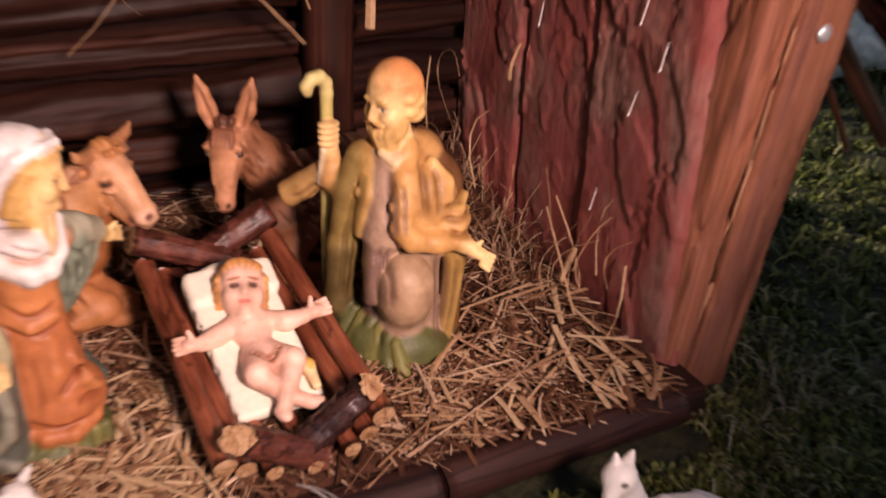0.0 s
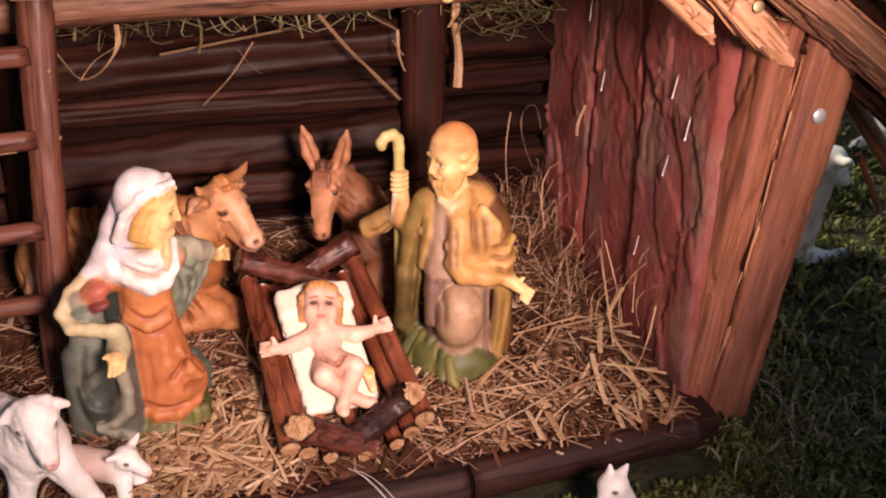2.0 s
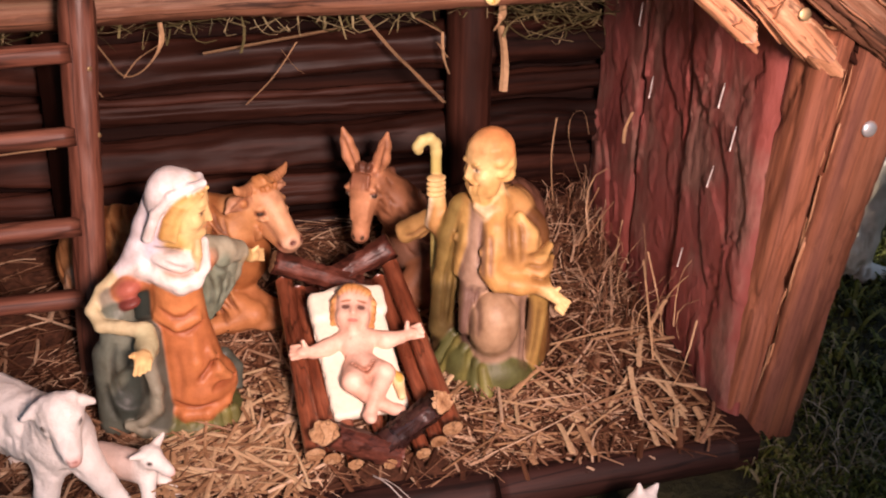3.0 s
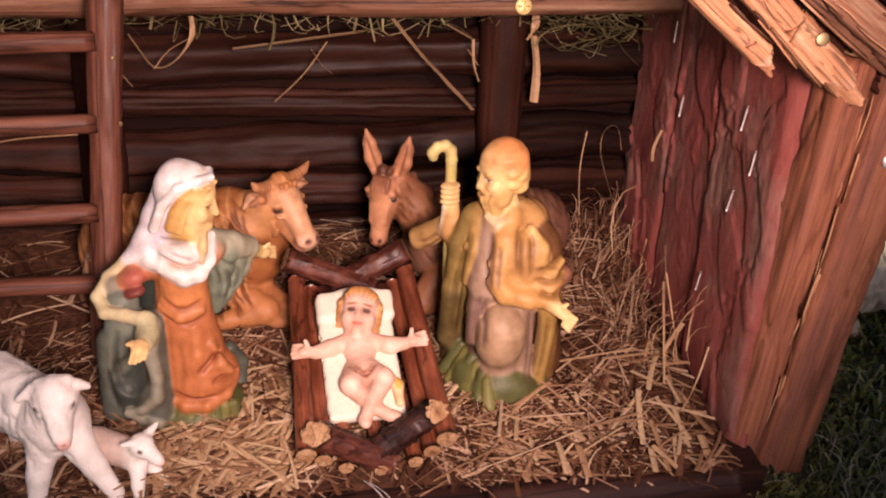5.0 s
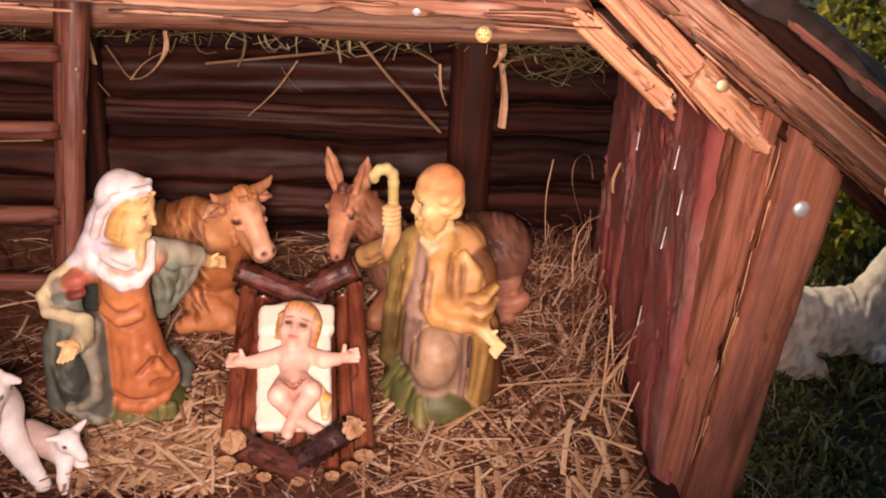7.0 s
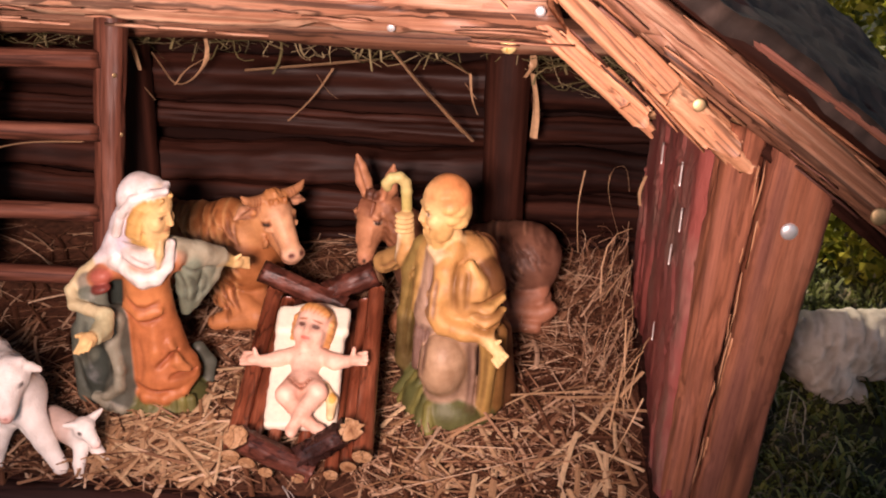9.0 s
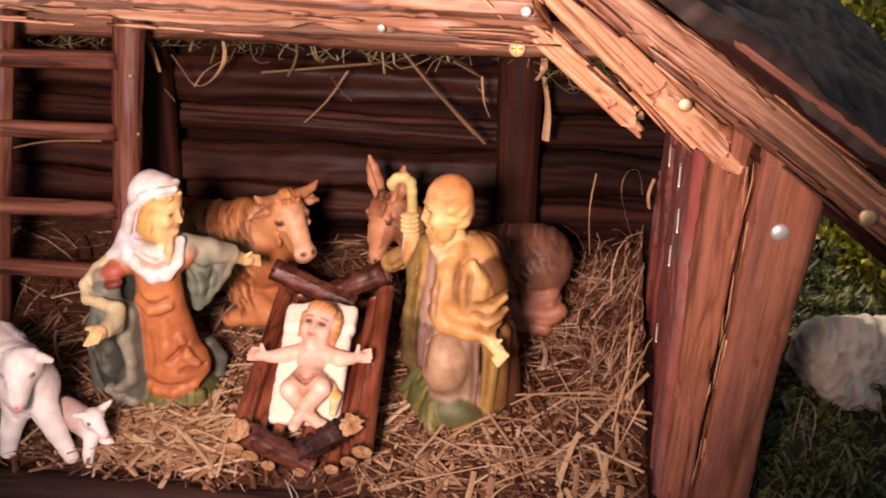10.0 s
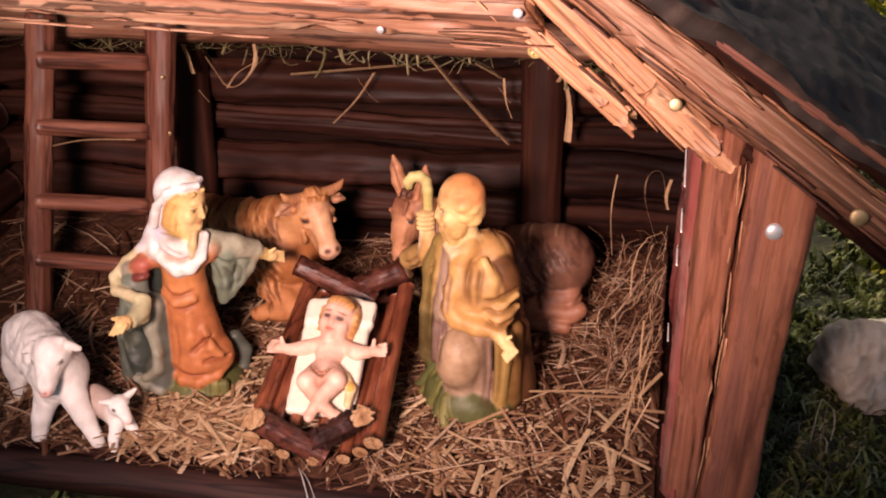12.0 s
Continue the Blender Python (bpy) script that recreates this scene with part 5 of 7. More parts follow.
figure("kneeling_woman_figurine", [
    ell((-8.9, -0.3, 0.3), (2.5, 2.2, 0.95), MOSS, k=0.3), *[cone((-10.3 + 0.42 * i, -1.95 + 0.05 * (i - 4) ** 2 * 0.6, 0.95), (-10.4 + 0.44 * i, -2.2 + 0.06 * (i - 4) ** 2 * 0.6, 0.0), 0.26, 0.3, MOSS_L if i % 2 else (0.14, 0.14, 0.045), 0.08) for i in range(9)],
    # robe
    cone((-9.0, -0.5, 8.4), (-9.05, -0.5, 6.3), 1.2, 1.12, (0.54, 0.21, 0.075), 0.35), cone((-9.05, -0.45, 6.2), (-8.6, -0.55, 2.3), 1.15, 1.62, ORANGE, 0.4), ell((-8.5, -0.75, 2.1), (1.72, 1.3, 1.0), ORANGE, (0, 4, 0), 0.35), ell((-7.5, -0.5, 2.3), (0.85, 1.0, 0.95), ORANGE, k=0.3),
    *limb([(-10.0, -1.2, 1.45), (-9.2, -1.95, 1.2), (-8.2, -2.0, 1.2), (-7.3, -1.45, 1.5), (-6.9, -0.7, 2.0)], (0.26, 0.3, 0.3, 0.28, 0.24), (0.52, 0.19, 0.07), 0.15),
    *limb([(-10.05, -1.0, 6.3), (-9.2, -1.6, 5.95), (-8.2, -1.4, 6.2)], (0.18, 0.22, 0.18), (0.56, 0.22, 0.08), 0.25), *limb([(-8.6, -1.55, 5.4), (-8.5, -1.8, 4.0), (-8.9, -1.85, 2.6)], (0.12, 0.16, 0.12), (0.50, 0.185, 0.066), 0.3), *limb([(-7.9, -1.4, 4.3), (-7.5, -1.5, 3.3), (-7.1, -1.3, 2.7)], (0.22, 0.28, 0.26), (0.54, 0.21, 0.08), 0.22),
    # mantle: dark lining, grey-green outside with a rolled hem; its hollow painted near black as shade
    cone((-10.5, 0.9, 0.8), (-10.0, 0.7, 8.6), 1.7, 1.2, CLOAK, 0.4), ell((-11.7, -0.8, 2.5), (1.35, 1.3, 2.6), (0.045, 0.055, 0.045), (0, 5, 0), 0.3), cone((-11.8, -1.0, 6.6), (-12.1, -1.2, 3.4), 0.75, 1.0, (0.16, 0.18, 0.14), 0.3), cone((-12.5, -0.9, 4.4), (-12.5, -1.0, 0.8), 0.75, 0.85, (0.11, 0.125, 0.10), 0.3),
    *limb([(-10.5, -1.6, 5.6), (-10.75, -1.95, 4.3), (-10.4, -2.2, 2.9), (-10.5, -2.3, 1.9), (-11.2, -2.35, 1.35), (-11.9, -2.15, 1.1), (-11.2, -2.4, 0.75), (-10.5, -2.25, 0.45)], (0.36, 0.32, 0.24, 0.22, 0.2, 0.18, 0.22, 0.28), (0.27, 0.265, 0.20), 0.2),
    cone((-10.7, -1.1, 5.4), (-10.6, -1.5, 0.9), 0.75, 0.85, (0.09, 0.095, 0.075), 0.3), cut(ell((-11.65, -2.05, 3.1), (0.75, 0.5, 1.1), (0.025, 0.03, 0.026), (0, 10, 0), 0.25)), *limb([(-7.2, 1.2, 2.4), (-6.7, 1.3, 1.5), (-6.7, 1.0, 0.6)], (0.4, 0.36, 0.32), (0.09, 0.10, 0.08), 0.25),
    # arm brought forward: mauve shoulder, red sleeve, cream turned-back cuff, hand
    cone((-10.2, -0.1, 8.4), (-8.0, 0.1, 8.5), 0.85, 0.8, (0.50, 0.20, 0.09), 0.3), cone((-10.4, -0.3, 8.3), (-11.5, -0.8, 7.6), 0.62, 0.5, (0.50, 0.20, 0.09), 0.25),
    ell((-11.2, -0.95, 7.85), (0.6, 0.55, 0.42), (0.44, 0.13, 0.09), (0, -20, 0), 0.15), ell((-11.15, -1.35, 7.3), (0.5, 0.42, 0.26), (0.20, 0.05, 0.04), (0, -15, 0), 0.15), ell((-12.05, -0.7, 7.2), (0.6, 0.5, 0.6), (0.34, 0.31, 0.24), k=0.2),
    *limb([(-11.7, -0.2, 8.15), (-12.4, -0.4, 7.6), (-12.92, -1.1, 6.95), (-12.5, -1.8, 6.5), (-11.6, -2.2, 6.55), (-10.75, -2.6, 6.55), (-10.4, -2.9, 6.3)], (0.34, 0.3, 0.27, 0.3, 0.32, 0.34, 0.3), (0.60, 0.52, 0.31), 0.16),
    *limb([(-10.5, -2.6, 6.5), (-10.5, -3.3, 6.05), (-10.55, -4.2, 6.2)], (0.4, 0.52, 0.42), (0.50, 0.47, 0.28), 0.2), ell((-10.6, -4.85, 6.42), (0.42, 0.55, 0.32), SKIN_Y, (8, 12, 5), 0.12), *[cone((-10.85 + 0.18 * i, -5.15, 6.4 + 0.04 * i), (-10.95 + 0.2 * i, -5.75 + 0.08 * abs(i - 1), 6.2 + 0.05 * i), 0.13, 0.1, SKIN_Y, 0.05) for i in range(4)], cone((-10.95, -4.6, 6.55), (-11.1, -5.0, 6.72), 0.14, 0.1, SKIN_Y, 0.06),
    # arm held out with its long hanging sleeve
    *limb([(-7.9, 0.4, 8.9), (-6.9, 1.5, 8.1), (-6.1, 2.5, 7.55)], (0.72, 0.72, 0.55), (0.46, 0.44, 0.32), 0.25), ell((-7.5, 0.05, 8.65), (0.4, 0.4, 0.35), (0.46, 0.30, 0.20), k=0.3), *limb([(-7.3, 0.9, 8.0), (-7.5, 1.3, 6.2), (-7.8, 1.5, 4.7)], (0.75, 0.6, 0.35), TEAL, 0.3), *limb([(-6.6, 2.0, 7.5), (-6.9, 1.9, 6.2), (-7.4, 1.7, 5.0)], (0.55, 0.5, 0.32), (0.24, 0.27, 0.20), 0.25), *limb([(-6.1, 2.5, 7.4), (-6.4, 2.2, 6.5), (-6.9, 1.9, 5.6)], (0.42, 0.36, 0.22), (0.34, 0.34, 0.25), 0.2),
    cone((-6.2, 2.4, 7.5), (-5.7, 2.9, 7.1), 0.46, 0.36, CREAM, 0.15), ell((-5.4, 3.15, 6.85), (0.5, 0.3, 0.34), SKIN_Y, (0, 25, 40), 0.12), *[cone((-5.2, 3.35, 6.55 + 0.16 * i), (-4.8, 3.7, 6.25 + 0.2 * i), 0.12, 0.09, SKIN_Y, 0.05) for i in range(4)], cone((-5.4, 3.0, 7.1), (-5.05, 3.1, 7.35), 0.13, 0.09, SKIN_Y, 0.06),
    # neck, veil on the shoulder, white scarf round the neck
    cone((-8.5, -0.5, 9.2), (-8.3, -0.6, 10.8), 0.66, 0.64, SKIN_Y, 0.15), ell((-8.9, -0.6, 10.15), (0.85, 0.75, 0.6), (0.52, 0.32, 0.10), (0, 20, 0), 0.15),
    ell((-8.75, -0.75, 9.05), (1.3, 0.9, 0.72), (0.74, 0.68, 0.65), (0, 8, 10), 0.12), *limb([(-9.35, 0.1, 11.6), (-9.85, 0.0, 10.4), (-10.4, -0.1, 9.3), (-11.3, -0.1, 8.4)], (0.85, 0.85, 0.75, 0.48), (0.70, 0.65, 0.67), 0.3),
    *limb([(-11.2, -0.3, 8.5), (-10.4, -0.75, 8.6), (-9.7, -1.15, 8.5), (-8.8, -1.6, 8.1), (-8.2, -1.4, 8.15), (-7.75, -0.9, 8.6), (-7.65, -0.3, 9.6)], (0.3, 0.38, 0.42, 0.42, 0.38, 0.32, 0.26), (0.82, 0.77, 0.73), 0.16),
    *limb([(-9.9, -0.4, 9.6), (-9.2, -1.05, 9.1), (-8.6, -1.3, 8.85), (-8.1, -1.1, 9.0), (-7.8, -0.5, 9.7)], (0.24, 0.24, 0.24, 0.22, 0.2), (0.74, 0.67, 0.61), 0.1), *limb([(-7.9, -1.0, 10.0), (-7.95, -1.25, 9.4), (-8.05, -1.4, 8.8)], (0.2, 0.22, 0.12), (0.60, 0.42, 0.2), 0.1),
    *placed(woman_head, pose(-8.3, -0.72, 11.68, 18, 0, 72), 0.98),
    # grooves of the robe and sleeve painted darker as shade
    *pleats([[(-10.0, 6.9), (-9.1, 6.35), (-8.1, 6.75)], [(-10.1, 6.05), (-9.1, 5.55), (-7.9, 5.9)]], 0.12, 0.1, RED_FOLD_SHADE, (-9, 0.4)), *pleats([[(-8.1, 5.2), (-8.0, 4.2), (-7.6, 3.4)], [(-9.4, 5.0), (-9.2, 3.4), (-9.4, 1.9)]], 0.16, 0.06, (0.36, 0.12, 0.045), (-9, 0.4)),
    *pleats([[(-8.5, 3.05), (-8.0, 3.5), (-7.5, 3.95)], [(-7.9, 2.5), (-7.3, 2.55), (-6.7, 2.4)]], 0.14, 0.22, RED_FOLD_SHADE, (-9, 0.4)), *pleats([[(-9.8, 2.0), (-8.6, 1.6), (-7.6, 1.8)]], 0.1, 0.1, RED_FOLD_SHADE, (-9, 0)),
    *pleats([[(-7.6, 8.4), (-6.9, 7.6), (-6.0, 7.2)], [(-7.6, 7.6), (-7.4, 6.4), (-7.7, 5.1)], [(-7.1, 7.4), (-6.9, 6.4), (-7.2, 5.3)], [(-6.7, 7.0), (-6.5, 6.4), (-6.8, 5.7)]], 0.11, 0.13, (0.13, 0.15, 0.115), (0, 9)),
    # the dark line under the hair is shade painted above the scarf
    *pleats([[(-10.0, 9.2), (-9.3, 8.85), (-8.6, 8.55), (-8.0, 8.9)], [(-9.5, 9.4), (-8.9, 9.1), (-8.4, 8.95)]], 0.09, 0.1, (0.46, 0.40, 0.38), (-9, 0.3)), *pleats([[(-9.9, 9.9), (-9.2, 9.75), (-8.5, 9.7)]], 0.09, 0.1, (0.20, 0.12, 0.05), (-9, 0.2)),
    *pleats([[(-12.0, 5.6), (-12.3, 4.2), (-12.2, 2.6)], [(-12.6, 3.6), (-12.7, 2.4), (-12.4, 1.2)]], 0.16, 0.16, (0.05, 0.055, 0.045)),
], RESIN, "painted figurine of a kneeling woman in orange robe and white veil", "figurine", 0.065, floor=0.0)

OX, OX_L = (0.38, 0.145, 0.048), (0.72, 0.40, 0.22)
DK, DK_L, DK_D = (0.27, 0.115, 0.055), (0.56, 0.27, 0.14), (0.13, 0.055, 0.034)
HORN = (0.50, 0.24, 0.11)
ox_head = [
    ell((0, 0.05, 0.35), (1.12, 0.95, 1.35), (0.58, 0.29, 0.13), k=0.3), cone((0, -0.5, 0.35), (0, -1.85, -1.3), 0.82, 0.56, OX_L, 0.35), ell((0, -2.1, -1.55), (0.72, 0.52, 0.52), (0.74, 0.45, 0.29), k=0.25), cone((0, 0.1, -0.7), (0, -1.6, -1.95), 0.8, 0.42, (0.52, 0.25, 0.11), 0.3), ell((0, -1.75, -2.0), (0.5, 0.6, 0.3), (0.60, 0.30, 0.19), k=0.15),
    *[q for e in (-1, 1) for q in (
        # eyes: a darker ring painted as shading, the small pale dab as a glint
        ell((0.8 * e, -0.62, 0.42), (0.36, 0.36, 0.2), (0.60, 0.31, 0.15), (0, 20 * e, 0), 0.15), ell((0.9 * e, -0.7, 0.08), (0.2, 0.26, 0.19), (0.20, 0.08, 0.04), k=0.06), dab((0.94 * e, -0.8, 0.08), (0.34, 0.34, 0.24), (0.28, 0.11, 0.05)), dab((0.99 * e, -0.84, 0.07), (0.24, 0.24, 0.13), INK), dab((1.06 * e, -0.97, 0.14), (0.06, 0.06, 0.035), (0.8, 0.7, 0.6)), ell((0.84 * e, -0.85, -0.28), (0.3, 0.3, 0.14), (0.62, 0.33, 0.17), (0, -15 * e, 0), 0.12),
        cut(ell((0.36 * e, -2.55, -1.42), (0.13, 0.18, 0.1), (0.12, 0.04, 0.03), (0, 25 * e, 0), 0.06)), dab((0.36 * e, -2.55, -1.42), (0.18, 0.22, 0.13), (0.14, 0.05, 0.035)), cut(cone((0.5 * e, -1.5, -1.75), (0.55 * e, -2.2, -1.85), 0.05, 0.05, (0.22, 0.08, 0.05), 0.05)),
        *limb([(0.6 * e, 0.05, 1.25), (1.3 * e, 0.0, 1.3), (1.75 * e, -0.05, 1.5), (2.05 * e, -0.1, 1.85)], (0.34, 0.32, 0.24, 0.1), HORN, 0.1), *[dab((e * (0.95 + 0.2 * j), 0, 1.28), (0.035, 0.6, 0.6), (0.28, 0.11, 0.05), (0, -8 * e, 0)) for j in range(3)],
        *limb([(1.0 * e, 0.35, 0.75), (1.7 * e, 0.4, 0.6), (2.35 * e, 0.35, 0.35)], (0.24, 0.4, 0.1), (0.56, 0.30, 0.17), 0.12), cut(cone((1.35 * e, 0.02, 0.62), (2.0 * e, 0.1, 0.48), 0.24, 0.12, (0.24, 0.09, 0.05), 0.08)))],
    *[ell((-0.55 + 0.28 * i, -0.1 + 0.12 * (i % 2), 1.55 - 0.07 * (i - 2) ** 2), (0.2, 0.42, 0.3), (0.52, 0.23, 0.08), (24, 0, 14 * (i - 2)), 0.06) for i in range(5)], *[ell((-0.4 + 0.27 * i, -0.55 - 0.08 * (i % 2), 1.15), (0.16, 0.2, 0.34), (0.46, 0.19, 0.065), (20, 10 * (i - 1.5), 0), 0.06) for i in range(4)],
    *[ell((0.95 * e, 0.15 - 0.24 * i, -0.45 - 0.28 * i), (0.18, 0.22, 0.4), (0.48, 0.22, 0.09), (30, 0, 0), 0.08) for i in range(4) for e in (-1, 1)]]
donkey_head = [
    ell((0, 0.05, 0.1), (0.92, 0.9, 1.1), DK_L, k=0.3), cone((0, -0.35, 0.1), (0, -0.85, -2.15), 0.74, 0.46, DK_L, 0.35), ell((0, -0.95, -2.45), (0.52, 0.42, 0.5), (0.50, 0.23, 0.13), k=0.2), cone((0, 0.3, -0.5), (0, -0.5, -2.2), 0.66, 0.36, DK, 0.3), ell((0, -0.65, -2.75), (0.4, 0.36, 0.24), (0.36, 0.15, 0.085), k=0.12),
    *[q for e in (-1, 1) for q in (
        ell((0.72 * e, -0.52, 0.28), (0.32, 0.32, 0.16), DK_L, (0, 18 * e, 0), 0.12), ell((0.76 * e, -0.56, -0.05), (0.18, 0.26, 0.19), (0.45, 0.22, 0.12), k=0.06), dab((0.82 * e, -0.68, -0.08), (0.26, 0.34, 0.15), (0.74, 0.52, 0.36)), dab((0.84 * e, -0.72, -0.06), (0.24, 0.18, 0.13), INK), dab((0.82 * e, -0.68, 0.08), (0.28, 0.36, 0.05), (0.14, 0.05, 0.03)), *limb([(0.45 * e, -0.85, -0.5), (0.4 * e, -1.05, -1.4)], (0.14, 0.12), DK_L, 0.15),
        dab((0.26 * e, -1.33, -2.42), (0.11, 0.16, 0.17), INK, (0, 20 * e, 0)),
        *limb([(0.5 * e, 0.2, 0.8), (0.92 * e, 0.25, 1.8), (1.12 * e, 0.22, 2.6), (1.28 * e, 0.15, 3.35)], (0.34, 0.46, 0.36, 0.1), DK_L, 0.15), cut(limb([(0.66 * e, -0.22, 1.25), (1.2 * e, -0.12, 2.9)], (0.26, 0.1), (0.22, 0.085, 0.045), 0.1)[0]))],
    dab((0, -1.0, -2.72), (0.6, 0.5, 0.045), (0.15, 0.05, 0.03)),
    *[ell((-0.3 + 0.2 * i, 0.0 - 0.1 * (i % 2), 1.2 + 0.12 * (i % 2)), (0.2, 0.36, 0.34), DK_D, (15, 12 * (i - 1.5), 0), 0.06) for i in range(4)], *[cone((-0.4 + 0.2 * i, -0.55, 1.0), (-0.46 + 0.23 * i, -0.95, 0.4), 0.15, 0.08, (0.28, 0.115, 0.06), 0.05) for i in range(5)]]
figure("ox_figurine", [
    # body stretched along the back wall, pale flank
    cone((-6.8, 9.4, 4.2), (-12.2, 10.1, 4.0), 2.7, 2.8, OX, 0.8), ell((-7.4, 9.3, 5.4), (1.9, 2.1, 2.2), OX, k=0.6), ell((-13.4, 10.3, 3.7), (2.5, 2.6, 2.9), (0.46, 0.22, 0.09), k=0.6), ell((-13.0, 8.2, 3.2), (2.4, 1.2, 1.8), (0.72, 0.50, 0.34), k=0.5),
    cone((-6.4, 8.9, 5.6), (-5.2, 8.6, 7.0), 1.7, 1.2, (0.52, 0.25, 0.10), 0.5), *[cone((-6.9 + 0.45 * i, 7.9 + 0.12 * i, 6.3 - 0.1 * i), (-7.1 + 0.4 * i, 8.0 + 0.1 * i, 2.2), 0.4, 0.36, (0.30, 0.135, 0.06) if i % 2 else (0.54, 0.30, 0.16), 0.12) for i in range(5)],
    *placed(ox_head, pose(-4.5, 8.55, 7.05, 0, 0, 43), 1.0),
    *limb([(-7.4, 7.8, 2.2), (-5.4, 6.7, 1.3), (-7.8, 6.4, 0.9)], (1.0, 0.72, 0.5), (0.50, 0.21, 0.08), 0.3), *limb([(-6.2, 8.2, 2.0), (-4.4, 7.3, 1.1), (-6.6, 6.9, 0.6)], (0.9, 0.66, 0.5), (0.48, 0.20, 0.08), 0.3), *limb([(-5.0, 6.4, 0.8), (-3.8, 6.6, 0.5)], (0.4, 0.32), (0.44, 0.19, 0.08), 0.2),
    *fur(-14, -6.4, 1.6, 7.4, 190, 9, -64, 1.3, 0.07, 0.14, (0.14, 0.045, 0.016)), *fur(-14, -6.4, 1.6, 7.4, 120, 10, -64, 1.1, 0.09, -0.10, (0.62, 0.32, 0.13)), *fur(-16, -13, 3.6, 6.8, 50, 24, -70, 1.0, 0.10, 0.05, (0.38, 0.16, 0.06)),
    *limb([(-13.4, 8.2, 2.4), (-11.4, 7.0, 1.4), (-13.4, 6.8, 0.8)], (1.4, 0.85, 0.6), OX, 0.4),
], RESIN, "painted brown ox figurine lying in the straw", "figurine", 0.09, floor=0.0)

figure("donkey_figurine", [
    cone((4.6, 10.2, 3.5), (9.6, 12.0, 3.3), 2.2, 2.6, (0.19, 0.095, 0.06), 0.7), ell((10.6, 11.2, 3.95), (2.05, 2.4, 2.3), (0.19, 0.088, 0.056), k=0.3), ell((9.3, 10.0, 4.2), (1.2, 0.95, 1.5), (0.24, 0.115, 0.074), (0, -25, 0), 0.25),
    *limb([(4.4, 9.9, 4.2), (3.2, 9.7, 6.0), (2.1, 9.5, 7.5)], (1.75, 1.35, 1.0), DK, 0.5), *[ell((2.4 + 0.4 * i, 9.75 + 0.12 * i, 8.5 - 0.75 * i), (0.34, 0.4, 0.55), DK_D, (0, 35, 0), 0.12) for i in range(6)],
    *placed(donkey_head, pose(1.35, 9.2, 7.3, 0, 0, -29), 1.02),
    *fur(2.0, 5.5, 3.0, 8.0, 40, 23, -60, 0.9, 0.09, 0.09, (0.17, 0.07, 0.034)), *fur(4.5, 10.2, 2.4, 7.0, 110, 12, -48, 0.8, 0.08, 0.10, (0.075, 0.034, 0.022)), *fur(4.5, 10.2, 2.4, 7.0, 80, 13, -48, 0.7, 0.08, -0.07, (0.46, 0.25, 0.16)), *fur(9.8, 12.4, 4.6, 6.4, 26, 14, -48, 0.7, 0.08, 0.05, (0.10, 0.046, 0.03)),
    *pleats([[(8.9, 6.0), (9.6, 5.4), (9.8, 4.5)], [(9.2, 5.6), (9.7, 5.0), (9.7, 4.3)], [(9.3, 5.0), (9.6, 4.7), (9.5, 4.1)], [(8.5, 5.4), (8.8, 4.0), (9.7, 2.9)], [(11.6, 2.3), (12.4, 3.0), (12.7, 4.2)]], 0.1, 0.12, (0.11, 0.05, 0.032)),
    *limb([(4.6, 8.4, 2.4), (3.2, 7.2, 1.2), (5.4, 7.0, 0.8)], (1.0, 0.66, 0.5), DK, 0.3), *limb([(11.2, 9.6, 2.4), (9.2, 8.7, 1.9)], (0.9, 0.62), (0.34, 0.15, 0.09), 0.2), *limb([(9.2, 8.6, 1.85), (11.6, 8.7, 1.6)], (0.6, 0.55), (0.38, 0.17, 0.10), 0.1), ell((11.9, 8.8, 1.9), (0.6, 0.6, 0.55), (0.36, 0.16, 0.095), k=0.2), *limb([(8.6, 8.3, 1.1), (11.2, 8.2, 0.95)], (0.5, 0.45), (0.32, 0.14, 0.08), 0.12), cone((10.2, 9.4, 1.4), (11.4, 9.4, 0.5), 0.9, 0.9, (0.2, 0.09, 0.05), 0.3),
], RESIN, "painted dark brown donkey figurine lying behind the man", "figurine", 0.085, floor=0.0)

# ---- sheep ----
WHITE, PINK = (0.84, 0.79, 0.74), (0.72, 0.42, 0.36)


